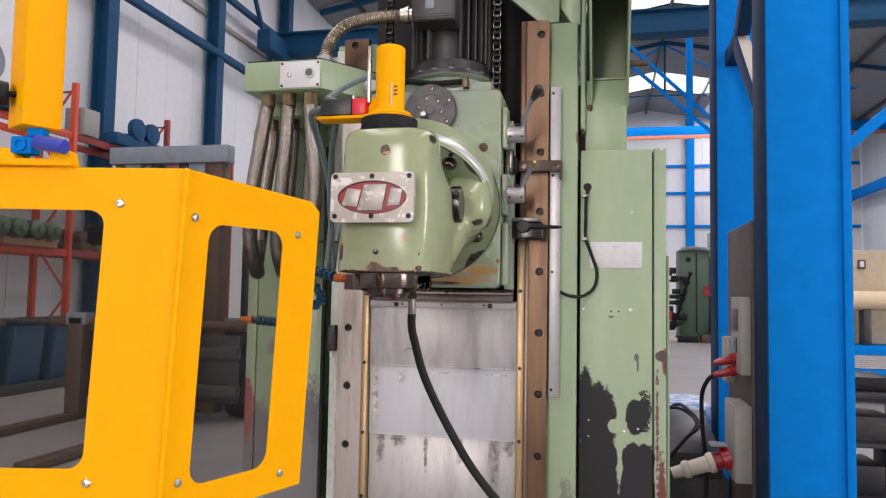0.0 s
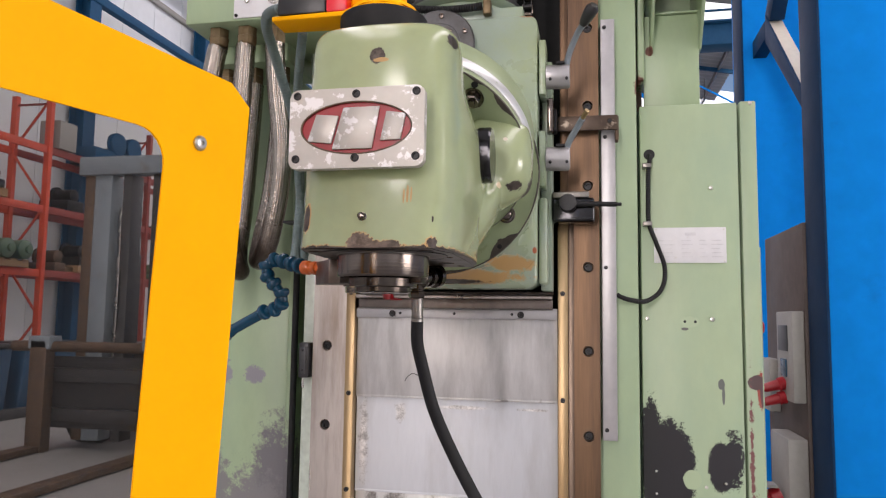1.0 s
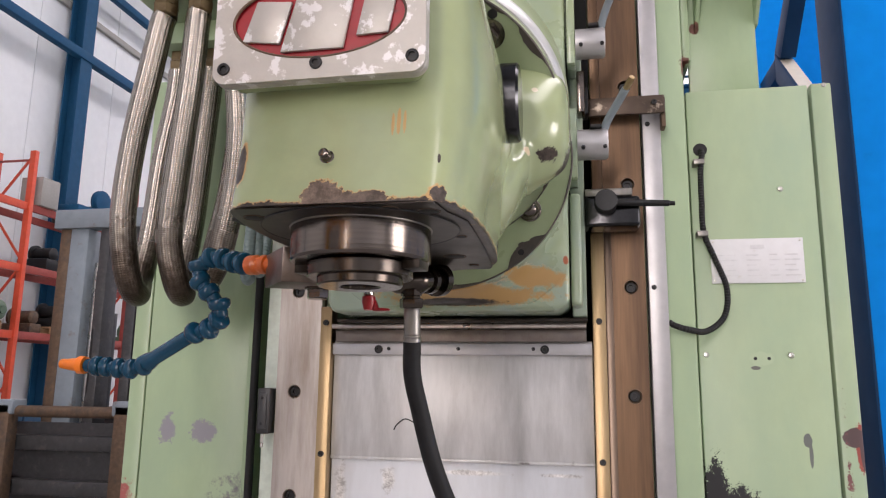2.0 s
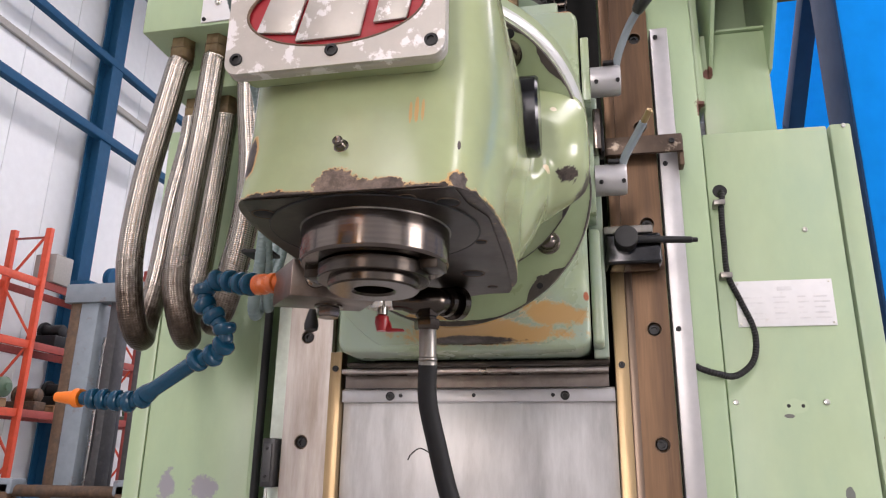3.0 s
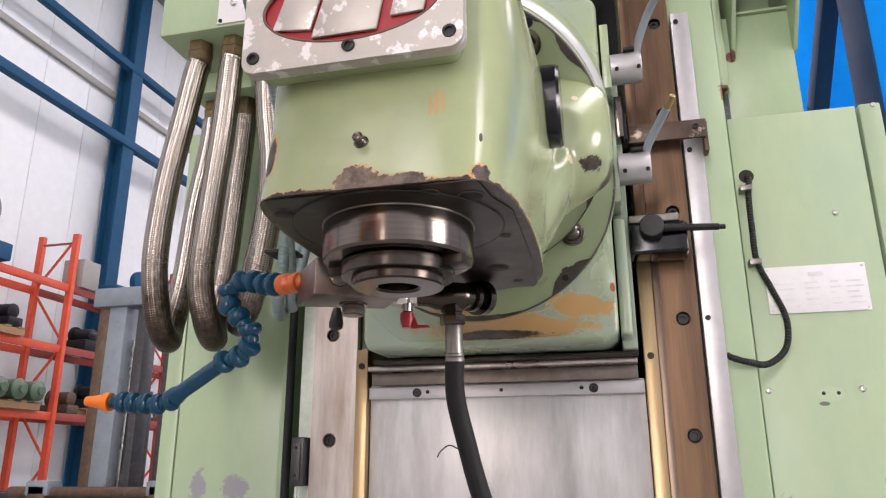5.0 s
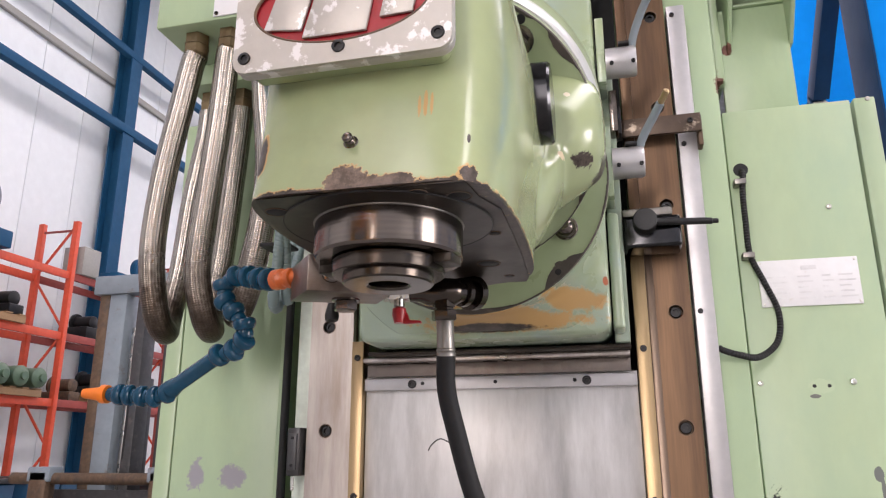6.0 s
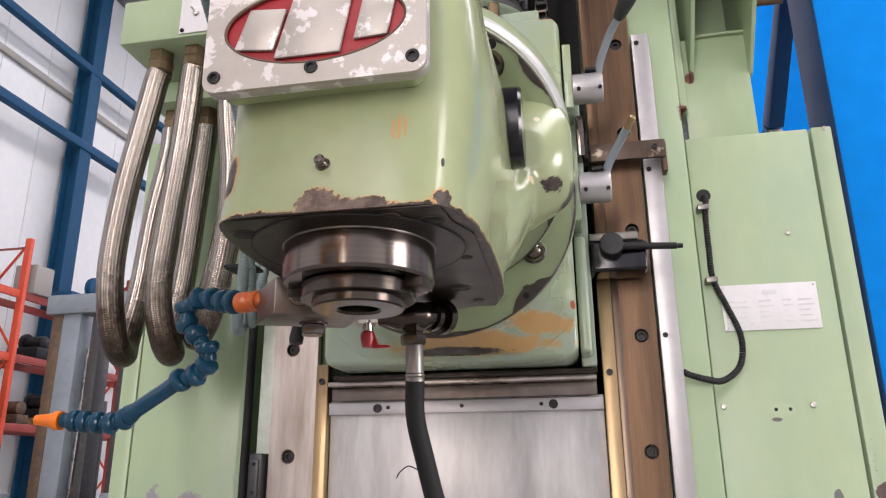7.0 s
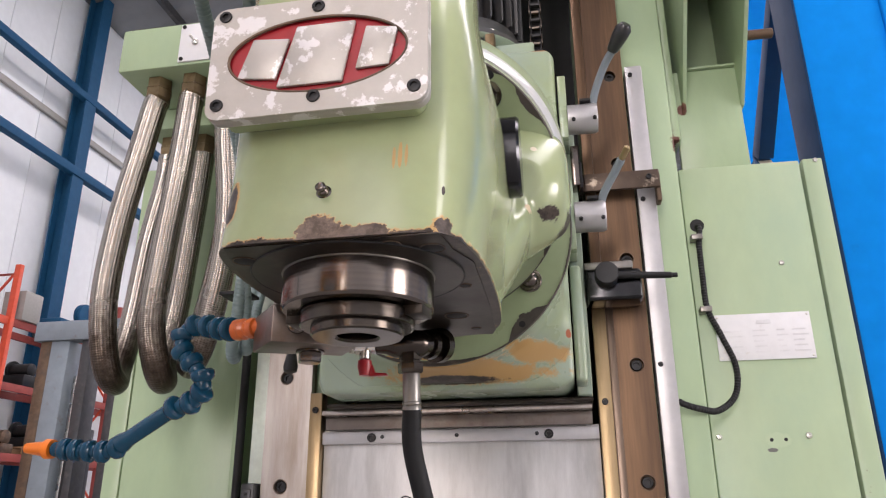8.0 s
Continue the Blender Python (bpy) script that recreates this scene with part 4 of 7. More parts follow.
nameplate = thing("name_plate", (0.12, 2.50, 1.577), "white enamel data plate with faint grey lines of print", "plate")
npl = part("plate", box(0.038, 0.199, 2.4965, 2.4998, 1.577, 1.660, 0.001), m_white, nameplate)
bars = bmesh.new()
add_box(bars, 0.108, 0.132, 2.4955, 2.4964, 1.641, 1.648)
for i in range(5):
    for x0, x1 in ((0.045, 0.085), (0.100, 0.125), (0.140, 0.157), (0.166, 0.192)):
        add_box(bars, x0, x1 - 0.004 * ((i * 7) % 3), 2.4958, 2.4964, 1.590 + i * 0.0095, 1.5925 + i * 0.0095)
part("print", bars, m_ink, npl)
for x in (0.043, 0.194):
    for z in (1.582, 1.655):
        place("screw", scr_zinc, pose(x, 2.4965, z) @ Matrix.Diagonal((0.35, 0.35, 0.35, 1)), npl)

# cable on the right cabinet
cab = thing("conduit_cable", (0.03, 2.49, 1.48), "black ribbed conduit clipped to the cabinet door", "cable")
part("conduit", tube([(0.030, 2.515, 1.838), (0.031, 2.488, 1.825), (0.026, 2.483, 1.79), (0.025, 2.483, 1.73), (0.026, 2.483, 1.67), (0.043, 2.482, 1.62), (0.060, 2.48, 1.565), (0.052, 2.475, 1.515), (0.018, 2.455, 1.487), (-0.016, 2.424, 1.487), (-0.040, 2.420, 1.494), (-0.0505, 2.4195, 1.500)], 0.0052, 12, 8, 0.0006, 0.0052, 0.0014), m_dark, cab)
for z in (1.806, 1.668):
    part("clip", box(0.013, 0.033, 2.4745, 2.4995, z - 0.005, z + 0.005, 0.001), m_ferrule, cab, "dull metal clip")

# green channel above the right cabinet
ch = thing("upright_channel", (0.09, 2.6, 1.957), "pale green folded steel channel standing on the cabinet", "channel")
part("back", box(0.022, 0.152, 2.53, 2.542, 1.955, 2.19, 0.002), m_green, ch)
# set back behind the fold so that the inside of the channel darkens
part("upper_back", box(0.022, 0.158, 2.66, 2.672, 2.18, 3.2, 0.002), m_green, ch)
part("shelf", box(0.0445, 0.1495, 2.5425, 2.6595, 2.184, 2.190, 0.001), m_green, ch)
part("right_flange", prism([(2.659, 2.10), (2.659, 3.2), (2.15, 3.2), (2.15, 2.49), (2.53, 2.10)], "x", 0.150, 0.158, 0.001), m_green, ch)
part("left_flange", prism([(2.659, 2.09), (2.659, 3.2), (2.15, 3.2), (2.15, 2.49), (2.53, 2.09)], "x", 0.036, 0.044, 0.001), m_green, ch)
part("left_edge", box(0.006, 0.022, 2.50, 2.60, 2.02, 3.2, 0.003), m_green, ch)
part("rusty_backing", box(-0.002, 0.0215, 2.605, 2.615, 1.957, 2.20, 0.001), m_oldsteel, ch, "rusty dark backing strip")
# front, sloping and top sheets are unseen, added to shade the channel
part("shade_front_sheet", box(0.0445, 0.1495, 2.15, 2.156, 2.49, 3.2, 0.0005), m_green, ch)
part("shade_sloping_sheet", prism([(2.157, 2.489), (2.163, 2.489), (2.285, 2.364), (2.279, 2.364)], "x", 0.0445, 0.1495, 0.0005), m_green, ch)
part("fold_line", box(0.0445, 0.1495, 2.522, 2.545, 2.1905, 2.196, 0.001), m_green, ch)
part("shade_top_sheet", box(0.0, 0.16, 2.15, 2.672, 3.2005, 3.21, 0.002), m_green, ch)
part("pin", cyl((0.1581, 2.47, 2.222), (0.215, 2.47, 2.222), 0.010, 14), m_oldsteel, ch, "rusty steel pin")
part("upper_plate", prism([(-0.06, 2.9), (-0.06, 2.42), (-0.02, 2.36), (0.005, 2.36), (0.005, 2.9)], "y", 2.47, 2.49, 0.002), m_green, ch)

# ---- carriage on the ways ----
car = thing("spindle_carriage", (-0.42, 2.40, 1.51), "pale green cast spindle carriage riding on the column guideways", "machine carriage")
CF = 2.26
bm = prism([(-0.620, 1.524), (-0.612, 1.506), (-0.235, 1.506), (-0.217, 1.519), (-0.217, 2.085), (-0.228, 2.100), (-0.62, 2.105), (-0.628, 2.09)], "y", CF, 2.404, 0.008, 3)
part("body", bm, m_carriage, car)
SX, SZ = -0.413, 1.737
# the casting swells forward to the round flange of the head
def lean(r, k):
    return 0.2075 + (r - 0.2075) * (1 - 0.85 * max(0.0, math.sin(2 * math.pi * k / 120)))


bm = bmesh.new()
swell = []
for y, r in ((CF + 0.004, 0.262), (CF - 0.0015, 0.258), (CF - 0.006, 0.243), (CF - 0.014, 0.228), (CF - 0.028, 0.2155), (CF - 0.045, 0.2100), (CF - 0.058, 0.2080), (CF - 0.0665, 0.2075), (CF - 0.0675, 0.2050)):
    swell.append([bm.verts.new((min(max(SX + lean(r, k) * math.cos(2 * math.pi * k / 120), -0.612), -0.2195 - 0.006 * max(0.0, math.cos(2 * math.pi * k / 120)) * (1 if r < 0.23 else 0)), y, max(SZ + lean(r, k) * math.sin(2 * math.pi * k / 120), 1.516))) for k in range(120)])
for p, q in zip(swell, swell[1:]):
    for k in range(120):
        j = (k + 1) % 120
        if (p[k].co - p[j].co).length > 1e-6 and (q[k].co - q[j].co).length > 1e-6:
            bm.faces.new((p[k], p[j], q[j], q[k]))
bm.faces.new(list(reversed(swell[-1])))
part("swell", bm, m_carriage, car)
part("gib_plate", box(-0.214, -0.190, 2.335, 2.404, 1.503, 2.02, 0.004), m_carriage, car)
part("side_step", box(-0.2145, -0.197, CF + 0.012, 2.334, 1.515, 1.70, 0.006, 3), m_carriage, car)
# dark colour here paints the shade below the carriage edge
part("wiper", box(-0.632, -0.19, 2.345, 2.404, 1.4955, 1.5022, 0.002), m_under, car, "wiper holder, darkened with the shade under the carriage")
part("wiper_bar", box(-0.650, -0.192, 2.37, 2.404, 1.4865, 1.4950, 0.002), m_waybright, car)
part("wiper_plate", box(-0.650, -0.192, 2.395, 2.404, 1.464, 1.4858, 0.001), m_block, car)
# gear cover above the head
gcov = part("bearing_cover", lathe((-0.431, CF, 2.038), (0, -1, 0), [(0, 0.078), (0.016, 0.080), (0.020, 0.077), (0.020, 0.0480), (0.0185, 0.0475), (0.0185, 0.0460), (0.020, 0.0455), (0.020, 0.016), (0.022, 0.014), (0.022, 0)], 56), m_covst, car, "dark steel bearing cover with a ring of screws")
scr_grey = socket_screw("screw", 0.0060, 0.003, m_steel)
for k in range(6):
    a = radians(60 * k + 25)
    place("screw", scr_grey, pose(-0.431 + 0.064 * math.cos(a), CF - 0.020, 2.038 + 0.064 * math.sin(a)), gcov)
    a = radians(60 * k + 48)
    place("screw", scr_grey, pose(-0.431 + 0.036 * math.cos(a), CF - 0.020, 2.038 + 0.036 * math.sin(a)), gcov)
part("eye_pin", cyl((-0.445, CF - 0.02, 2.01), (-0.445, CF - 0.05, 2.02), 0.009, 12), m_zinc, car)
part("plug", lathe((-0.27, CF, 1.924), (0, -1, 0), [(0, 0.014), (0.002, 0.013), (0.003, 0.011), (0.003, 0)], 20), m_oldsteel, car)
part("top_pad", box(-0.56, -0.25, 2.275, 2.40, 2.10, 2.128, 0.004), m_carriage, car)

# clamping levers
for z0, knob in ((1.985, True), (1.785, False)):
    lev = thing("clamp_lever", (-0.20, 2.29, z0), "clamping lever on a silver hub with " + ("a black knob" if knob else "its knob missing"), "lever", group="clamp levers")
    part("mount_plate", box(-0.214, -0.200, 2.263, 2.330, z0 - 0.062, z0 + 0.058, 0.002), m_carriage, lev)
    zh = z0 - (0.019 if knob else 0.0)
    hub = part("hub", lathe((-0.1995, 2.285, zh), (1, 0, 0), [(0, 0), (0, 0.0255), (0.046, 0.0260), (0.050, 0.0235), (0.050, 0)], 36), m_alu, lev, "satin aluminium hub")
    part("slot", box(-0.178, -0.160, 2.262, 2.29, zh + 0.0225, zh + 0.0275, 0.0005), m_dark, hub)
    for x in (-0.19, -0.155):
        place("screw", scr_small, pose(x, 2.262, zh - 0.012) @ Matrix.Diagonal((0.6, 1, 0.6, 1)), hub)
    top = Vector((-0.118, 2.22, z0 + 0.072)) if knob else Vector((-0.122, 2.225, z0 + 0.070))
    part("arm", tube([(-0.158, 2.283, zh + 0.015), (-0.150, 2.268, (zh + z0) / 2 + 0.034), (-0.134, 2.245, z0 + 0.055), top], 0.0066, 12, 6), m_mast, lev, "grey steel arm")
    d = (top - Vector((-0.134, 2.245, z0 + 0.055))).normalized()
    if knob:
        part("knob", lathe(top - d * 0.005, d, [(0, 0), (0, 0.008), (0.004, 0.010), (0.03, 0.0135), (0.042, 0.0135), (0.050, 0.008), (0.051, 0)], 24), m_blackpl, lev, "glossy black knob")
    else:
        part("threaded_tip", cyl(top, top + d * 0.024, 0.0052, 12), m_gold, lev, "bare brass coloured thread")
part_block = thing("reading_head_block", (-0.20, 2.33, 1.84), "small stack of steel blocks beside the guideway", "block")
part("block", box(-0.199, -0.186, 2.30, 2.334, 1.85, 1.925, 0.002), m_steel, part_block)
part("lower_block", box(-0.1995, -0.180, 2.3345, 2.372, 1.86, 1.91, 0.002), m_blackox, part_block)

br = thing("steel_bracket", (-0.12, 2.39, 1.87), "worn rusty flat steel bracket over the guideway", "bracket")
part("arm", box(-0.180, -0.046, 2.372, 2.380, 1.868, 1.902, 0.002), m_bracket, br)
part("bent_end", box(-0.052, -0.044, 2.3805, 2.4075, 1.845, 1.902, 0.002), m_oldsteel, br)
place("screw", scr_small, pose(-0.064, 2.372, 1.888) @ Matrix.Diagonal((0.9, 0.7, 0.9, 1)), br)

cl = thing("clamp_block", (-0.15, 2.35, 1.66), "black oxide steel clamp block with a protruding rod", "clamp")
part("block", box(-0.1895, -0.098, 2.33, 2.392, 1.655, 1.708, 0.006, 3), m_blackpol, cl)
part("top_bar", box(-0.1895, -0.110, 2.332, 2.390, 1.7082, 1.722, 0.003), m_ferrule, cl, "bare steel upper bar")
part("boss", cyl((-0.155, 2.329, 1.693), (-0.155, 2.300, 1.693), 0.019, 24), m_blackox, cl)
part("rod", lathe((-0.15, 2.315, 1.692), (1, 0.18, 0), [(0, 0), (0, 0.0065), (0.09, 0.0055), (0.10, 0.0055), (0.101, 0.004), (0.110, 0.004), (0.110, 0)], 16), m_blackox, cl)

# ---- universal milling head ----
head = thing("milling_head", (HX, 1.83, 1.47), "glossy pale green milling head with chipped paint and steel spindle", "milling head")
OUT = (
    (1.440, ((0, 1.626), (.074, 1.626), (.097, 1.632), (.109, 1.715), (.111, 1.80), (.107, 1.90), (.100, 2.005), (0, 2.01))),
    (1.50, ((0, 1.640), (.074, 1.640), (.097, 1.645), (.109, 1.720), (.111, 1.80), (.107, 1.90), (.100, 2.005), (0, 2.01))),
    (1.545, ((0, 1.6515), (.074, 1.652), (.098, 1.658), (.110, 1.728), (.111, 1.80), (.107, 1.90), (.100, 2.005), (0, 2.01))),
    (1.60, ((0, 1.662), (.080, 1.665), (.105, 1.682), (.114, 1.745), (.116, 1.83), (.118, 1.91), (.105, 1.99), (0, 2.03))),
    (1.65, ((0, 1.667), (.082, 1.672), (.109, 1.691), (.118, 1.76), (.122, 1.85), (.124, 1.93), (.115, 2.01), (0, 2.05))),
    (1.70, ((0, 1.667), (.082, 1.672), (.109, 1.692), (.118, 1.77), (.124, 1.86), (.126, 1.93), (.115, 2.00), (0, 2.05))),
    (1.735, ((0, 1.667), (.082, 1.672), (.108, 1.692), (.116, 1.77), (.122, 1.86), (.112, 1.91), (.090, 1.96), (0, 2.04))),
    (1.760, ((0, 1.667), (.082, 1.672), (.107, 1.692), (.113, 1.77), (.112, 1.86), (.090, 1.89), (.050, 1.97), (0, 2.02))),
    (1.79, ((0, 1.668), (.078, 1.674), (.105, 1.695), (.110, 1.765), (.098, 1.855), (.072, 1.88), (.040, 1.94), (0, 1.98))),
    (1.825, ((0, 1.671), (.078, 1.676), (.107, 1.698), (.111, 1.765), (.090, 1.85), (.060, 1.87), (.035, 1.91), (0, 1.94))),
    (1.854, ((0, 1.680), (.074, 1.685), (.104, 1.706), (.109, 1.765), (.088, 1.840), (.053, 1.855), (.030, 1.88), (0, 1.91))),
    (1.862, ((0, 1.702), (.056, 1.706), (.078, 1.726), (.084, 1.765), (.070, 1.80), (.040, 1.83), (.025, 1.85), (0, 1.87))),
)
# the 45 degree joint between head and elbow
UP = Vector((0, -0.70711, 0.70711))
DN = Vector((0, -0.70711, -0.70711))
XA, ZA = Vector((1, 0, 0)), Vector((0, 0, 1))
RC = Vector((-0.415, 2.0575, 1.7675))
NS = 120


def loft(rings):
    """A closed skin over rings of equal count."""
    bm = bmesh.new()
    vs = [[bm.verts.new(p) for p in r] for r in rings]
    n = len(vs[0])
    for p, q in zip(vs, vs[1:]):
        for k in range(n):
            bm.faces.new((p[k], p[(k + 1) % n], q[(k + 1) % n], q[k]))
    bm.faces.new(vs[0]), bm.faces.new(list(reversed(vs[-1])))
    bmesh.ops.recalc_face_normals(bm, faces=bm.faces)
    return bm


def cast_union(pieces, voxel, rounds):
    """Grow several closed forms into one casting with soft fillets."""
    me = bpy.data.meshes.new("casting_forms")
    bm = bmesh.new()
    for p in pieces:
        tmp = bpy.data.meshes.new("form")
        p.to_mesh(tmp)
        p.free()
        bm.from_mesh(tmp)
        bpy.data.meshes.remove(tmp)
    bm.to_mesh(me)
    bm.free()
    ob = new("casting_forms", me)
    ob.modifiers.new("round", "SUBSURF").levels = 3
    rm = ob.modifiers.new("grow", "REMESH")
    rm.mode, rm.voxel_size = "VOXEL", voxel
    sm = ob.modifiers.new("soften", "SMOOTH")
    sm.factor, sm.iterations = 0.5, rounds
    ev = ob.evaluated_get(bpy.context.evaluated_depsgraph_get())
    out = bmesh.new()
    done = ev.to_mesh()
    out.from_mesh(done)
    ev.to_mesh_clear()
    bpy.data.objects.remove(ob)
    bpy.data.meshes.remove(me)
    return out


def at45(a, w, u):
    return RC + DN * a + UP * w + XA * u


forms = [loft([[(HX + 0.002 + dx, y, z) for dx, y in half] + [(HX + 0.002 - dx, y, z) for dx, y in reversed(half[1:-1])] for z, half in OUT])]
# neck: a cone square to the joint, cut away above the middle
neck = []
for a, r in ((0.030, 0.1720), (0.05, 0.1685), (0.12, 0.160), (0.19, 0.148), (0.25, 0.126), (0.31, 0.098)):
    arc = [at45(a, r * math.sin(radians(g)), 0.004 + r * math.cos(radians(g))) for g in range(-186, 7, 6)]
    neck.append(arc + [at45(a, 0.016 + 0.06 * s * r, 0.004 + r * c) for c, s in ((0.8, 1), (0.4, 1), (0, 1), (-0.4, 1), (-0.8, 1))])
forms.append(loft(neck))
# ear that carries the plug
ears = []
for x, y0, y1, z0, z1 in ((-0.330, 1.905, 2.120, 1.600, 1.806), (-0.280, 1.930, 2.105, 1.622, 1.802), (-0.250, 1.940, 2.095, 1.640, 1.800), (-0.224, 1.952, 2.085, 1.655, 1.795), (-0.206, 1.975, 2.075, 1.672, 1.780)):
    ym, zm = (y0 + y1) / 2, (z0 + z1) / 2
    ears.append([(x, y, z) for y, z in ((y0, zm - 0.02), (y0 + 0.03, z0 + 0.012), (ym, z0), (y1 - 0.02, z0 + 0.012), (y1, zm), (y1 - 0.02, z1 - 0.008), (ym - 0.02, z1), (y0 + 0.025, z1 - 0.014))])
forms.append(loft(ears))
bm = cast_union(forms, 0.0036, 9)
UZ = 1.5325
bmesh.ops.bisect_plane(bm, geom=bm.verts[:] + bm.edges[:] + bm.faces[:], plane_co=(0, 0, UZ), plane_no=(0, 0, -1), clear_outer=True)
rim_edges = [e for e in bm.edges if e.is_boundary]
bmesh.ops.contextual_create(bm, geom=rim_edges)
for v in bm.verts:
    d = math.hypot(v.co.y - 1.892, v.co.z - 1.706)
    if v.co.x > -0.276 and d < 0.064:
        k = min(1.0, (0.064 - d) / 0.010)
        v.co.x += (-0.276 - v.co.x) * k * k * (3 - 2 * k)
body = part("casting", bm, m_head, head)
for e in body.data.edges:
    va, vb = body.data.vertices[e.vertices[0]].co.z, body.data.vertices[e.vertices[1]].co.z
    e.use_edge_sharp = va < UZ + 0.0004 and vb < UZ + 0.0004
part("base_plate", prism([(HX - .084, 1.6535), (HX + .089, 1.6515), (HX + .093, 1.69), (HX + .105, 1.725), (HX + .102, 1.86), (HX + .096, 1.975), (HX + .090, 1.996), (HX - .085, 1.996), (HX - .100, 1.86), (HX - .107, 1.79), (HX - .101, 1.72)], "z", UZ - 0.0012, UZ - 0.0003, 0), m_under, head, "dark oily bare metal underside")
# badge boss and badge
part("badge_boss", prism(rounded(-0.500, -0.323, 1.642, 1.742, 0.012), "y", 1.652, 1.672, 0.004, 3), m_head, head)
BX, BZ = -0.411, 1.6925
FACE = Matrix(((1, 0, 0, 0), (0, 0, -1, 1.638), (0, 1, 0, 0), (0, 0, 0, 1)))
oval = [(BX + 0.0776 * math.cos(2 * math.pi * k / 64), BZ + 0.0362 * math.sin(2 * math.pi * k / 64)) for k in range(64)]
badge = part("badge_plate", prism(rounded(-0.5055, -0.3165, 1.6375, 1.7475, 0.012), "y", 1.6425, 1.6515, 0.002, 3), m_badge, head, "cast badge plate with flaking grey paint")
bm = holed_plate(rounded(-0.5050, -0.3170, 1.6380, 1.7470, 0.0118), [oval], FACE, 0.0042)
part("badge_face", bm, m_badge, badge)
part("red_field", prism([(BX + (x - BX) * 1.01, BZ + (z - BZ) * 1.01) for x, z in oval], "y", 1.6415, 1.6421, 0), m_redoval, badge, "recessed red oval field")
part("oval_edge", tube([(BX + 0.0770 * math.cos(2 * math.pi * k / 48), 1.6388, BZ + 0.0356 * math.sin(2 * math.pi * k / 48)) for k in range(49)], 0.0013, 8, 2), m_oldsteel, badge, "dark worn edge of the oval")
# plain raised blocks in the recess
def blk(pts):
    part("raised_block", prism([(BX + x, BZ + z) for x, z in pts], "y", 1.6376, 1.6413, 0.0012), m_badge, badge, "plain raised block in flaking grey paint")
blk(((-0.068, -0.017), (-0.034, -0.021), (-0.024, 0.017), (-0.056, 0.020)))
blk(((-0.033, -0.029), (0.023, -0.029), (0.033, 0.028), (-0.018, 0.028)))
blk(((0.034, -0.019), (0.062, -0.018), (0.069, 0.017), (0.042, 0.021)))
for x in (-0.4945, -0.411, -0.328):
    for z in (1.6515, 1.7385):
        place("screw", scr_badge, pose(x, 1.6385, z), badge)
part("nipple", lathe((-0.405, 1.661, 1.5745), (0, -1, 0.12), [(0, 0), (0, 0.0064), (0.0035, 0.0064), (0.0040, 0.0050), (0.008, 0.0040), (0.0090, 0.0030), (0.0105, 0.0042), (0.0125, 0.0044), (0.0140, 0.0030), (0.0145, 0)], 16), m_steel, head, "small steel grease nipple")
# round plug on the flank
part("plug", lathe((-0.304, 1.888, 1.706), (1, 0.02, 0.0), [(0, 0), (0, 0.043), (0.020, 0.043), (0.022, 0.0455), (0.040, 0.0455), (0.043, 0.043), (0.043, 0)], 56), m_blackpol, head, "round black steel plug")
# elbow: an upright round flange on the carriage and a joint ring at 45 degrees
def circle(c, r, u, w):
    return [c + (u * math.cos(2 * math.pi * k / NS) + w * math.sin(2 * math.pi * k / NS)) * r for k in range(NS)]


FY = 2.1875
part("elbow", loft([circle(Vector((SX, FY + 0.004, SZ)), 0.150, XA, ZA), circle(Vector((SX, FY - 0.004, SZ)), 0.150, XA, ZA), circle(RC - DN * 0.060, 0.186, XA, UP), circle(RC - DN * 0.040, 0.204, XA, UP), circle(RC - DN * 0.004, 0.2065, XA, UP), circle(RC + DN * 0.028, 0.2035, XA, UP), circle(RC + DN * 0.034, 0.200, XA, UP), circle(RC + DN * 0.034, 0.150, XA, UP)]), m_disc, head)
part("base_flange", lathe((SX, FY + 0.022, SZ), (0, -1, 0), [(0, 0), (0, 0.2060), (0.0200, 0.2060), (0.022, 0.2040), (0.022, 0)], NS), m_disc, head, "green round base flange with cracked paint at its edge")
part("joint_flange", lathe(RC + DN * 0.0335, DN, [(0, 0), (0, 0.1985), (0.0145, 0.1985), (0.0165, 0.1970), (0.0165, 0)], NS), m_disc, head)


def chips(centre, u, w, n, r_out, width, lo, hi, lift):
    """Bare metal along a round edge: a thin ragged band whose inner edge wanders."""
    bm = bmesh.new()
    pairs = []
    steps = int((hi - lo) * 2.5)
    for k in range(steps + 1):
        g = lo + (hi - lo) * k / steps
        wd = width(g)
        d = u * math.cos(radians(g)) + w * math.sin(radians(g))
        wd = max(wd, 0.0005)
        pairs.append([bm.verts.new(centre + n * s_ + d * q) for s_, q in ((-0.0012, r_out + 0.0006), (lift, r_out - 0.0010), (lift, r_out - 0.001 - wd))])
    for p, q in zip(pairs, pairs[1:]):
        if p and q:
            bm.faces.new((p[0], p[1], q[1], q[0])), bm.faces.new((p[1], p[2], q[2], q[1]))
    return bm


def wander(g, f, seed):
    return noise.noise(Vector((g * f, seed, 0.3))) + 0.5 * noise.noise(Vector((g * f * 3.7, seed, 5.1))) + 0.35 * noise.noise(Vector((g * f * 11.0, seed, 9.1)))


def bump_at(g, c, half, h):
    return h * max(0.0, 1 - ((g - c) / half) ** 2)


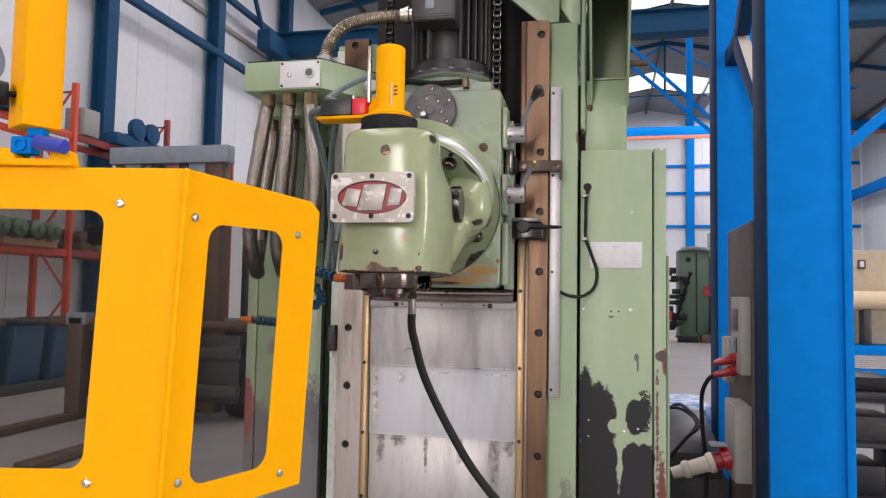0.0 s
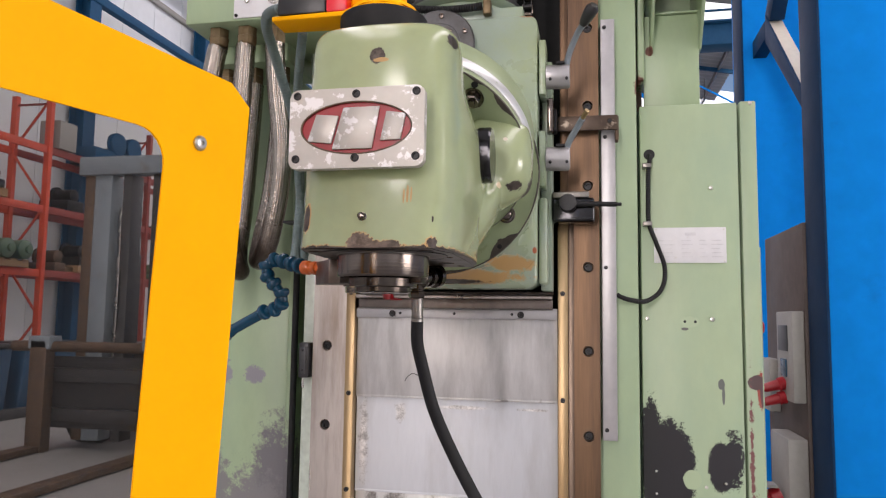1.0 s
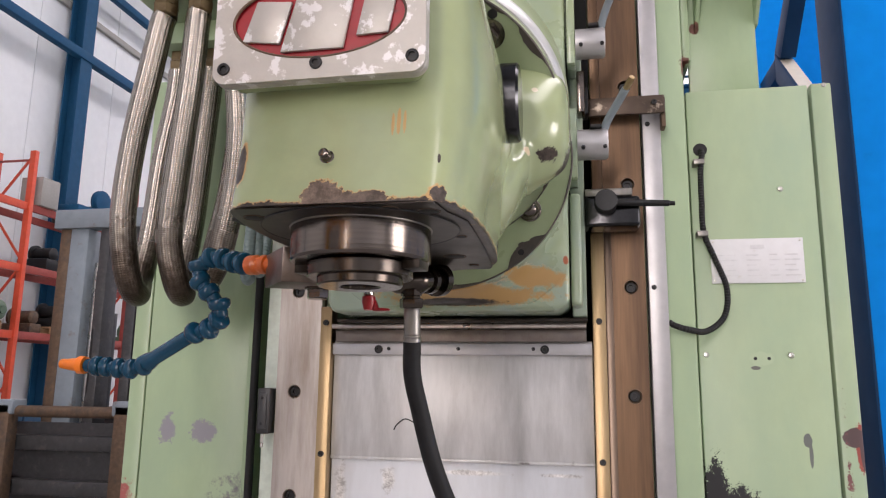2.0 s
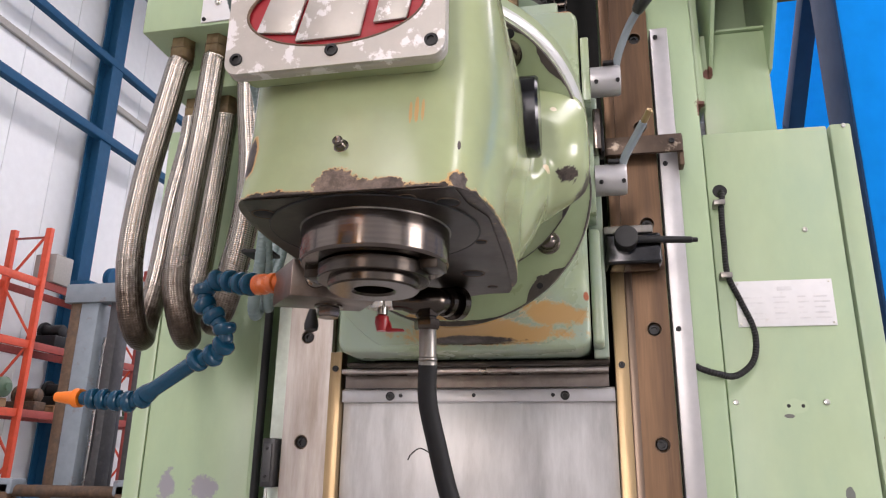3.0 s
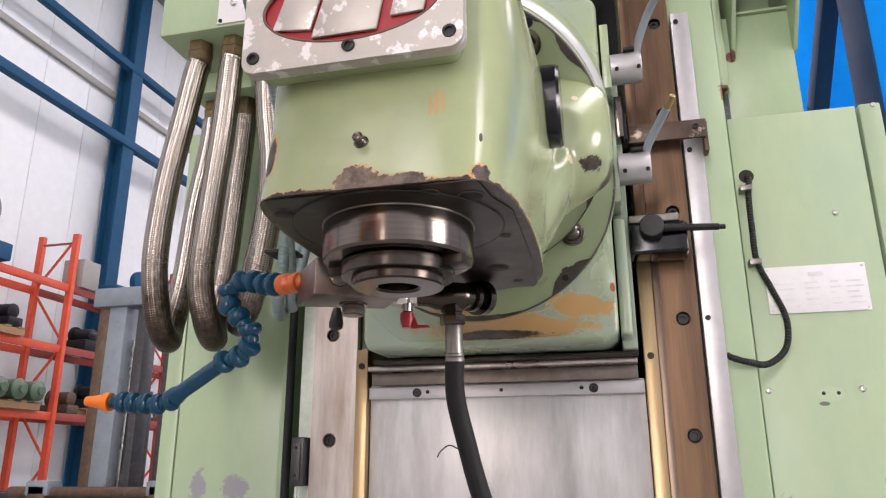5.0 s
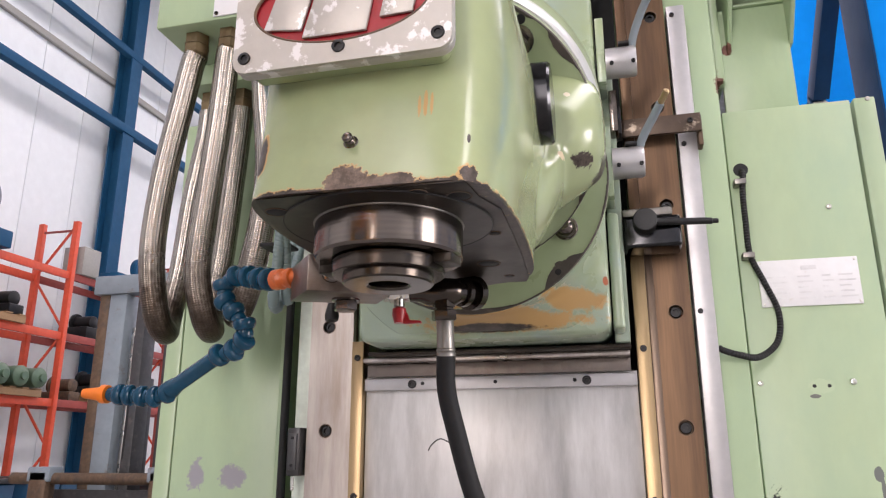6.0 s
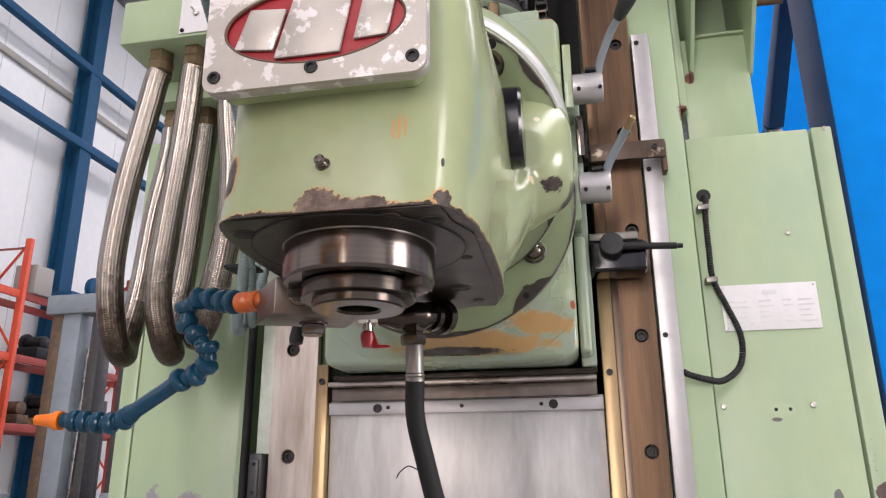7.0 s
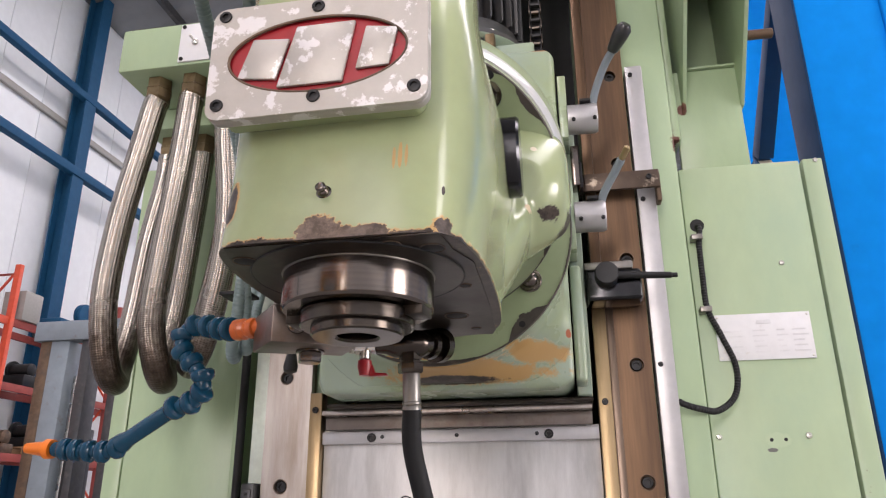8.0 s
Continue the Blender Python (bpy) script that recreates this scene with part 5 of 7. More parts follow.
part("bare_edge", chips(Vector((SX, FY, SZ)), XA, ZA, Vector((0, -1, 0)), 0.2060, lambda g: 0.0007 + 0.0026 * max(0, wander(g, 0.06, 1.0)) + bump_at(g, -48, 11, 0.017 + 0.005 * wander(g, 0.2, 3.0)) + bump_at(g, -92, 20, 0.005), -178, 60, 0.0009), m_chip, head, "dark bare metal where the paint has cracked off")
part("bare_edge", chips(RC + DN * 0.05, XA, UP, DN, 0.1985, lambda g: 0.0035 * (wander(g, 0.05, 2.0) + 0.16) + bump_at(g, 33, 8, 0.008) + bump_at(g, 53, 7, 0.005) + bump_at(g, -27, 5, 0.006), -100, 120, 0.0007), m_chip, head, "dark bare metal where the paint has cracked off")
bm = bmesh.new()
arc = []
for k in range(81):
    g = radians(-14 + 132 * k / 80)
    arc.append([bm.verts.new(RC + DN * s_ + (XA * math.cos(g) + UP * math.sin(g)) * r_) for s_, r_ in ((0.016, 0.2060), (0.020, 0.2056), (0.0290, 0.2044), (0.0352, 0.2006), (0.0355, 0.1986))])
for p, q in zip(arc, arc[1:]):
    for i in range(4):
        bm.faces.new((p[i], p[i + 1], q[i + 1], q[i]))
part("scale_ring", bm, m_scale, head, "pale worn metal angle scale")
tbolt = hex_bolt("swivel_nut", 0.0130, 0.014, m_steel)
capnut = mesh_of("cap_nut", lathe((0, 0, 0), (0, -1, 0), [(0, 0), (0, 0.0178), (0.003, 0.0178), (0.0035, 0.0165), (0.006, 0.0160), (0.0065, 0.0125), (0.011, 0.0120), (0.0155, 0.0085), (0.017, 0.004), (0.017, 0)], 28), m_steel)
turn45 = Vector((0, -1, 0)).rotation_difference(DN).to_matrix().to_4x4()
place("cap_nut", tbolt, Matrix.Translation(at45(0.0502, 0.122, 0.112)) @ turn45, head, "steel swivel nut on a washer")
place("cap_nut", capnut, pose(-0.273, FY, 1.652), head, "domed steel nut on a washer")
place("cap_nut", capnut, pose(-0.565, FY, 1.640), head, "domed steel nut on a washer")
part("oil_hole", lathe(at45(0.0502, 0.147, 0.118), DN, [(0, 0), (0.0005, 0.0062), (0.001, 0.005), (0.001, 0)], 14), m_dark, head)
part("pocket_hole", lathe(at45(0.0502, -0.124, 0.122), DN, [(0, 0), (0.0005, 0.0075), (0.001, 0.0065), (0.001, 0)], 14), m_dark, head)
part("pocket_hole", lathe((SX + 0.196 * math.cos(radians(-50)), FY - 0.001, SZ + 0.196 * math.sin(radians(-50))), (0, -1, 0), [(0, 0), (0.0005, 0.0048), (0.001, 0)], 12), m_dark, head)
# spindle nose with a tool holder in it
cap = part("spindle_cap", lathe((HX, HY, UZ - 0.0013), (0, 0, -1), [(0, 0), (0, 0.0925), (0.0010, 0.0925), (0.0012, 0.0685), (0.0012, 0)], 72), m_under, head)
part("cap_groove", lathe((HX, HY, UZ - 0.00145), (0, 0, -1), [(0, 0.0915), (0.0012, 0.0922), (0.0012, 0.0932), (0, 0.0938)], 96), m_blackox, cap, "fine groove round the cap")
nose = part("spindle_nose", lathe((HX, HY, UZ - 0.002), (0, 0, -1), [(0, 0), (0, 0.0660), (0.0300, 0.0660), (0.0315, 0.0655), (0.033, 0.0640), (0.033, 0.0500), (0.0315, 0.0485), (0.020, 0.048), (0.020, 0.0)], 96), m_steel, head, "turned steel spindle nose with oil film")
part("seal_ring", lathe((HX, HY, UZ - 0.0024), (0, 0, -1), [(0, 0.0658), (0, 0.0674), (0.0009, 0.0672), (0.0012, 0.0662), (0.0012, 0.0658)], 96), m_ferrule, nose, "pale edge ring above the nose")
tool = part("tool_holder", lathe((HX, HY, UZ - 0.0215), (0, 0, -1), [(0, 0), (0, 0.036), (0.0125, 0.036), (0.0142, 0.0480), (0.0150, 0.0495), (0.0262, 0.0495), (0.0270, 0.0485), (0.0275, 0.0405), (0.0335, 0.0400), (0.0350, 0.0385), (0.0350, 0.0200), (0.033, 0.0175), (0.018, 0.016), (0.018, 0)], 96), m_spindle, nose, "dark steel tool holder flange with an open bore")
for ang in (172, -8):
    ca, sa = math.cos(radians(ang)), math.sin(radians(ang))
    kb = box(-0.0122, 0.0122, -0.010, 0.0075, -0.010, 0.014, 0.0012)
    bmesh.ops.transform(kb, matrix=pose(HX + 0.0562 * ca, HY + 0.0562 * sa, 1.500, 0, 0, ang - 90), verts=kb.verts)
    part("drive_key", kb, m_under, nose, "square steel drive key")
for g in (35, 80, 130, 215, 260, 310):
    place("screw", scr_small, pose(HX + 0.080 * math.cos(radians(g)), HY + 0.080 * math.sin(radians(g)), UZ - 0.0022, -90) @ Matrix.Diagonal((0.7, 0.4, 0.7, 1)), cap)
for x, y, r in ((HX - 0.080, 1.685, 0.0105), (HX + 0.078, 1.683, 0.0105), (HX + 0.048, 1.668, 0.008), (HX + 0.088, 1.79, 0.006), (HX + 0.062, 1.90, 0.013), (HX + 0.075, 1.962, 0.006)):
    rim = part("bolt_hole", lathe((x, y, UZ - 0.0013), (0, 0, -1), [(0, r * 1.02), (0.0006, r), (0.0006, r * 0.93), (-0.0006, r * 0.9), (-0.0006, 0)], 24), m_oldsteel, head)
    part("hole", lathe((x, y, UZ - 0.0012), (0, 0, -1), [(0, 0), (0.0005, r * 0.86), (0.0009, r * 0.8), (0.0009, 0)], 20), m_dark, rim)

# drawbar unit on top
db = thing("drawbar_unit", (HX, 1.76, 1.858), "yellow drawbar cylinder on a black collar with an orange plate", "drawbar unit")
AX, AY = -0.413, 1.765
part("collar", lathe((AX, AY, 1.858), (0, 0, 1), [(0, 0), (0, 0.064), (0.003, 0.066), (0.032, 0.066), (0.034, 0.064), (0.034, 0)], 48), m_dark, db, "black rubber collar")
pl = bmesh.new()
add_prism(pl, [(-0.585, 1.738), (-0.470, 1.735), (-0.447, 1.722), (-0.413, 1.711), (-0.379, 1.722), (-0.357, 1.765), (-0.379, 1.808), (-0.413, 1.819), (-0.447, 1.808), (-0.470, 1.790), (-0.585, 1.785)], "z", 1.8925, 1.900, 0.001)
part("plate", pl, m_yellow, db)
part("cylinder", lathe((AX, AY, 1.9005), (0, 0, 1), [(0, 0), (0, 0.052), (0.006, 0.050), (0.014, 0.034), (0.160, 0.034), (0.164, 0.031), (0.164, 0)], 48), m_yellow, db)
part("gusset", prism([(-0.475, 1.9005), (-0.445, 1.9005), (-0.445, 1.945), (-0.452, 1.945)], "y", 1.755, 1.763, 0.001), m_yellow, db)
part("guide_bar", box(-0.463, -0.455, 1.742, 1.752, 1.93, 2.065, 0.001), m_zinc, db)
part("valve_body", box(-0.575, -0.497, 1.735, 1.785, 1.9005, 1.940, 0.003), m_blackpl, db, "black valve body")
part("valve_cap", box(-0.4965, -0.463, 1.735, 1.785, 1.9005, 1.940, 0.003), m_redcap, db, "red valve cap")
part("fitting", cyl((-0.500, 1.76, 1.940), (-0.500, 1.76, 1.952), 0.006, 12), m_zinc, db)
for z in (1.942, 1.951, 1.960):
    part("print_bar", box(-0.394, -0.386, AY - 0.0335, AY - 0.0325, z, z + 0.004, 0), m_oldsteel, db)
part("print_line", box(-0.4003, -0.3975, AY - 0.0345, AY - 0.0335, 1.915, 1.972, 0), m_ink, db)

# ---- motor, chains ----
mot = thing("drive_motor", (-0.40, 2.375, 2.128), "dark grey finned electric drive motor standing on the carriage", "motor")
MX, MY = -0.402, 2.40
part("adapter", lathe((MX, MY, 2.1285), (0, 0, 1), [(0, 0), (0, 0.120), (0.022, 0.118), (0.026, 0.138), (0.030, 0.142), (0.030, 0)], 56), m_carriage, mot, "pale green adapter ring")
part("flange", lathe((MX, MY, 2.159), (0, 0, 1), [(0, 0), (0, 0.140), (0.010, 0.140), (0.016, 0.128), (0.05, 0.118), (0.05, 0)], 56), m_motor, mot)
stator = part("stator", lathe((MX, MY, 2.2095), (0, 0, 1), [(0, 0), (0, 0.100), (0.70, 0.100), (0.70, 0)], 48), m_motor, mot)
fin = mesh_of("fin", box(-0.0022, 0.0022, -0.128, -0.0985, 2.2095, 2.90, 0.001), m_motor)
for k in range(30):
    a = k * 12
    if 345 <= a or a <= 12:
        continue
    place("fin", fin, pose(MX, MY, 0, 0, 0, a), stator)
tb = part("terminal_box", box(-0.487, -0.352, 2.205, 2.300, 2.30, 2.46, 0.008, 3), m_motor, mot, "dark cast terminal box")
part("emblem", box(-0.443, -0.415, 2.202, 2.2045, 2.335, 2.40, 0.001), m_mast, tb, "small plain raised emblem")
part("lid_frame", box(-0.480, -0.359, 2.2015, 2.2045, 2.31, 2.32, 0.001), m_motor, tb)
for k in range(6):
    a = radians(-150 + 24 * k)
    place("flange_nut", nut_zinc, pose(MX + 0.125 * math.cos(a), MY + 0.125 * math.sin(a), 2.1745, 90) @ Matrix.Diagonal((0.8, 0.8, 0.8, 1)), mot)

b1 = bmesh.new()
for s in (-1, 1):
    add_prism(b1, rounded(-0.0085, 0.0085, -0.0165, 0.0165, 0.008, 4), "x", s * 0.011 - 0.001, s * 0.011 + 0.001)
add_lathe(b1, (-0.0100, 0, -0.0085), (1, 0, 0), [(0, 0), (0, 0.0055), (0.020, 0.0055), (0.020, 0)], 10)
link_out = mesh_of("link", b1, m_spindle)
b1 = bmesh.new()
for s in (-1, 1):
    add_prism(b1, rounded(-0.0085, 0.0085, -0.0165, 0.0165, 0.008, 4), "x", s * 0.0085 - 0.001, s * 0.0085 + 0.001)
add_lathe(b1, (-0.0075, 0, -0.0085), (1, 0, 0), [(0, 0), (0, 0.0055), (0.015, 0.0055), (0.015, 0)], 10)
link_in = mesh_of("link", b1, m_blackox)
for x in (-0.247, -0.598):
    chain = thing("lifting_chain", (x, 2.36, 2.10), "oily steel roller chain running up from the carriage", "chain", group="lifting chains")
    part("anchor", box(x - 0.012, x + 0.012, 2.345, 2.375, 2.100, 2.125, 0.002), m_oldsteel, chain)
    for k in range(46):
        place("link", link_out if k % 2 else link_in, pose(x, 2.36, 2.135 + k * 0.018), chain)
part("chain_beam", box(-0.70, -0.12, 2.30, 2.61, 2.965, 3.05, 0.005), m_green, col)

# ---- hose box and hoses ----
hb = thing("hose_box", (-0.9, 2.45, 2.06), "pale green junction box with brass hose glands underneath", "junction box")
part("body", prism([(-1.022, 2.20), (-0.765, 2.20), (-0.62, 2.40), (-0.62, 2.52), (-1.022, 2.52)], "z", 2.108, 2.200, 0.004), m_green, hb)
part("lid", prism([(-1.015, 2.206), (-0.768, 2.206), (-0.627, 2.40), (-0.627, 2.515), (-1.015, 2.515)], "z", 2.2005, 2.205, 0.001), m_blackox, hb)
part("lower_box", box(-1.045, -0.83, 2.34, 2.52, 2.062, 2.1075, 0.003), m_green, hb)
sp = part("switch_plate", box(-0.900, -0.768, 2.1965, 2.1998, 2.113, 2.194, 0.001), m_white, hb, "white switch plate with a green push button")
part("push_button", lathe((-0.802, 2.1965, 2.157), (0, -1, 0), [(0, 0), (0, 0.017), (0.006, 0.0165), (0.006, 0.012), (0.004, 0.012), (0.004, 0)], 28), m_zinc, sp)
part("button_cap", cyl((-0.802, 2.1925, 2.157), (-0.802, 2.188, 2.157), 0.0115, 20), m_dkgreen, sp, "green push button")
part("toggle", lathe((-0.868, 2.1965, 2.152), (-0.1, -1, 0.25), [(0, 0), (0, 0.007), (0.004, 0.006), (0.006, 0.002), (0.018, 0.0028), (0.019, 0)], 14), m_zinc, sp)
for x in (-0.893, -0.775):
    for z in (2.119, 2.188):
        place("screw", scr_small, pose(x, 2.1965, z) @ Matrix.Diagonal((0.7, 0.6, 0.7, 1)), sp)
part("round_cap", cyl((-0.655, 2.345, 2.15), (-0.64, 2.32, 2.15), 0.022, 24), m_white, hb, "pale round cap")


def gland(p, parent, s=1.0):
    g = lathe(p, (0, 0, -1), [(0, 0), (0, 0.024 * s), (0.020, 0.024 * s), (0.021, 0.026 * s)], 6)
    add_lathe(g, (p[0], p[1], p[2] - 0.021), (0, 0, -1), [(0, 0), (0, 0.0245 * s), (0.018, 0.0245 * s), (0.022, 0.021 * s), (0.022, 0)], 6)
    part("gland", g, m_brass, parent, "tarnished brass gland")


HOSES = (
    ((-0.960, 2.245, 2.107), ((-0.966, 2.245, 2.05), (-0.980, 2.244, 1.96), (-1.000, 2.242, 1.82), (-1.008, 2.243, 1.68), (-1.000, 2.258, 1.578), (-1.005, 2.30, 1.545), (-1.030, 2.345, 1.58), (-1.035, 2.375, 1.68), (-1.030, 2.385, 1.83), (-1.015, 2.39, 1.96)), (-1.012, 2.39, 2.0615)),
    ((-0.889, 2.245, 2.107), ((-0.892, 2.245, 2.05), (-0.897, 2.244, 1.92), (-0.908, 2.243, 1.76), (-0.914, 2.244, 1.64), (-0.906, 2.262, 1.565), (-0.915, 2.305, 1.545), (-0.945, 2.35, 1.59), (-0.950, 2.38, 1.70), (-0.944, 2.385, 1.84), (-0.940, 2.39, 1.96)), (-0.938, 2.39, 2.0615)),
    ((-0.818, 2.245, 2.107), ((-0.818, 2.245, 2.05), (-0.808, 2.244, 1.95), (-0.793, 2.243, 1.84), (-0.795, 2.245, 1.73), (-0.826, 2.265, 1.61), (-0.868, 2.305, 1.57), (-0.885, 2.35, 1.62), (-0.877, 2.38, 1.75), (-0.868, 2.388, 1.90)), (-0.866, 2.39, 2.0615)),
)
for g0, pts, g1 in HOSES:
    h = thing("braided_hose", g0, "steel-braided hose hanging in a loop, oily and browned at the bend", "hose", group="hoses under the junction box")
    gland(g0, h, 0.98)
    gland(g1, h, 0.9)
    part("hose", tube([(g0[0], g0[1], g0[2] - 0.040), *pts, (g1[0], g1[1], g1[2] - 0.040)], 0.0225, 24, 8), m_braid, h)

gn = thing("metal_conduit", (-0.772, 2.25, 2.205), "ribbed metal conduit arching from the junction box to the motor", "conduit")
part("conduit", tube([(-0.775, 2.25, 2.206), (-0.772, 2.25, 2.235), (-0.752, 2.25, 2.280), (-0.705, 2.25, 2.318), (-0.63, 2.25, 2.336), (-0.56, 2.25, 2.338), (-0.52, 2.25, 2.338)], 0.0185, 18, 10, 0.0014, 0.0075, 0.0019), m_goose, gn)
part("collar", lathe((-0.775, 2.25, 2.2055), (0, 0, 1), [(0, 0), (0, 0.026), (0.016, 0.024), (0.016, 0)], 24), m_alu, gn)
part("end_fitting", lathe((-0.528, 2.25, 2.338), (1, 0, 0), [(0, 0), (0, 0.022), (0.012, 0.022), (0.014, 0.026), (0.026, 0.026), (0.028, 0.020), (0.0405, 0.020), (0.0405, 0)], 18), m_zinc, gn, "zinc plated conduit fitting")

bc = thing("sensor_conduit", (-0.33, 2.27, 2.105), "black ribbed conduit with a brass elbow along the carriage top", "conduit")
part("conduit", tube([(-0.60, 2.262, 2.15), (-0.56, 2.262, 2.142), (-0.516, 2.26, 2.135), (-0.43, 2.258, 2.124), (-0.37, 2.258, 2.124), (-0.338, 2.26, 2.127)], 0.0085, 12, 8, 0.0011, 0.0055, 0.0014), m_dark, bc)
part("elbow", box(-0.336, -0.318, 2.250, 2.272, 2.106, 2.138, 0.003), m_brass, bc, "brass elbow")

for name, pts, r in (("cable", ((-0.615, 2.36, 2.150), (-0.600, 2.20, 2.135), (-0.607, 2.0, 2.05), (-0.600, 1.86, 1.98), (-0.575, 1.79, 1.955), (-0.545, 1.775, 1.942)), 0.0075),
                     ("cable", ((-0.576, 1.76, 1.925), (-0.615, 1.78, 1.915), (-0.640, 1.88, 1.88), (-0.648, 1.98, 1.80), (-0.662, 2.05, 1.70), (-0.683, 2.09, 1.60), (-0.692, 2.10, 1.552), (-0.700, 2.13, 1.545), (-0.703, 2.16, 1.60), (-0.705, 2.22, 1.75), (-0.69, 2.32, 1.95), (-0.66, 2.38, 2.09)), 0.0085),
                     ("cable", ((-0.56, 1.80, 1.8985), (-0.60, 1.88, 1.83), (-0.655, 2.02, 1.72), (-0.672, 2.09, 1.62), (-0.678, 2.11, 1.565), (-0.686, 2.14, 1.56), (-0.692, 2.18, 1.65), (-0.69, 2.28, 1.9), (-0.66, 2.36, 2.06)), 0.0075)):
    c = thing("control_cable", pts[0], "grey-green flexible control cable hanging beside the head", "cable", group="control cables")
    part("sheath", tube(pts, r, 12, 8, 0.0005, 0.006, 0.002), m_cable, c)
cable_tie = thing("cable_tie", (-0.69, 2.10, 1.63), "black cable tie round two cables", "cable tie")
part("band", box(-0.712, -0.668, 2.085, 2.125, 1.627, 1.632, 0.001), m_dark, cable_tie)

# left clamp lever
lk = thing("clamp_lever", (-0.655, 2.32, 1.62), "clamping lever with a black teardrop knob pointing down", "lever", group="clamp levers")
part("hub", cyl((-0.622, 2.31, 1.64), (-0.70, 2.31, 1.64), 0.024, 28), m_alu, lk)
part("arm", cyl((-0.685, 2.308, 1.63), (-0.683, 2.300, 1.582), 0.0055, 12), m_mast, lk)
part("knob", lathe((-0.683, 2.301, 1.588), (0.0, -0.06, -1), [(0, 0), (0, 0.006), (0.010, 0.009), (0.028, 0.0125), (0.036, 0.011), (0.041, 0)], 20), m_blackpl, lk, "glossy black knob")

# ---- coolant block, segmented nozzle ----
cb = thing("coolant_block", (-0.49, 1.88, 1.49), "oily steel coolant manifold block bolted under the head", "manifold")
part("block", prism([(-0.5095, 1.815), (-0.430, 1.853), (-0.464, 1.902), (-0.551, 1.865)], "z", 1.4930, UZ - 0.0014, 0.0013), m_block, cb)
part("bolt", lathe((-0.488, 1.868, 1.4930), (0, 0, -1), [(0, 0), (0, 0.0150), (0.002, 0.0150), (0.003, 0.0118)], 24), m_steel, cb)
part("bolt_head", lathe((-0.488, 1.868, 1.4900), (0, 0, -1), [(0, 0), (0, 0.0125), (0.0085, 0.0125), (0.0100, 0.0112), (0.0100, 0)], 6), m_steel, cb)
part("set_screw", lathe((-0.4875, 1.8258, 1.512), (0.43, -0.9, 0), [(0, 0), (0, 0.0105), (0.003, 0.0100), (0.0045, 0.007), (0.005, 0)], 16), m_steel, cb)

LOC = spline([(-0.585, 1.890, 1.525), (-0.615, 1.905, 1.532), (-0.645, 1.915, 1.538), (-0.664, 1.92, 1.528), (-0.660, 1.92, 1.508), (-0.644, 1.92, 1.490), (-0.634, 1.922, 1.473), (-0.645, 1.928, 1.456), (-0.672, 1.935, 1.446)], 40)
ln = thing("coolant_nozzle", (-0.55, 1.885, 1.50), "blue segmented coolant hose with orange ends", "coolant nozzle")
part("orange_inlet", lathe((-0.5330, 1.862, 1.5200), (-1, 0.45, 0.06), [(0, 0), (0, 0.0085), (0.018, 0.0085), (0.019, 0.011), (0.026, 0.0115), (0.028, 0.009), (0.034, 0.009), (0.038, 0.0118), (0.050, 0.0118), (0.050, 0)], 20), m_inlet, ln, "amber inlet fitting")


def segment(p, d, s=1.0):
    """One ball-and-socket piece of the segmented hose."""
    prof = [(-0.010, 0), (-0.010, 0.0060), (-0.007, 0.0088), (-0.002, 0.0094), (0.001, 0.0088), (0.0015, 0.0105), (0.005, 0.0132), (0.009, 0.0140), (0.0125, 0.0134), (0.0145, 0.0112), (0.0150, 0.0100), (0.0150, 0)]
    return lathe(p, d, [(a * s, r * s) for a, r in prof], 18)


acc, last = 0.0, LOC[0]
for p, q in zip(LOC, LOC[1:]):
    acc += (q - p).length
    if acc >= 0.0190:
        acc = 0.0
        part("segment", segment(q, (p - q).normalized()), m_locblue, ln)
e0, e1 = Vector((-0.680, 1.936, 1.444)), Vector((-0.752, 1.962, 1.412))
part("segment", segment(e0, (e0 - e1).normalized(), 1.02), m_locblue, ln)
part("straight_tube", lathe(e0, e1 - e0, [(0, 0), (0, 0.0095), (0.07, 0.0095), (0.078, 0.0112), ((e1 - e0).length, 0.0120), ((e1 - e0).length, 0)], 20), m_locblue, ln)
for k, (x, z) in enumerate(((-0.770, 1.405), (-0.788, 1.4035), (-0.806, 1.4045), (-0.824, 1.406), (-0.838, 1.407))):
    part("segment", segment((x, 1.968, z), (1, 0, -0.05 if k else 0.3), 0.98), m_locblue, ln)
part("nozzle", lathe((-0.848, 1.969, 1.4075), (-1, 0, 0.05), [(0, 0), (0, 0.0115), (0.008, 0.0120), (0.010, 0.0092), (0.036, 0.0062), (0.0362, 0.004), (0.03, 0.004), (0.03, 0)], 20), m_orange_pl, ln, "orange round nozzle")

# ---- valve, elbow and black hose ----
ch2 = thing("coolant_hose", (-0.39, 1.93, 1.50), "black rubber hose with a crimped steel end hanging down", "hose")
part("tee", lathe((-0.428, 1.909, 1.506), (1, 0.22, 0), [(0, 0), (0, 0.0105), (0.010, 0.0110), (0.014, 0.0125), (0.020, 0.0150), (0.038, 0.0160), (0.050, 0.0150), (0.056, 0.0105), (0.056, 0)], 20), m_spindle, ch2, "oily cast pipe tee")
part("branch", lathe((-0.390, 1.918, 1.507), (0.42, 1, 0.15), [(0, 0), (0, 0.0135), (0.026, 0.0135), (0.027, 0.0165), (0.034, 0.0170), (0.035, 0.0140), (0.044, 0.0140), (0.045, 0.0205), (0.056, 0.0205), (0.057, 0.0)], 24), m_spindle, ch2, "oily pipe branch with a union ring")
part("supply_pipe", cyl((-0.371, 1.962, 1.514), (-0.405, 2.1876, 1.572), 0.012, 16), m_spindle, ch2, "oily pipe running back to the flange")
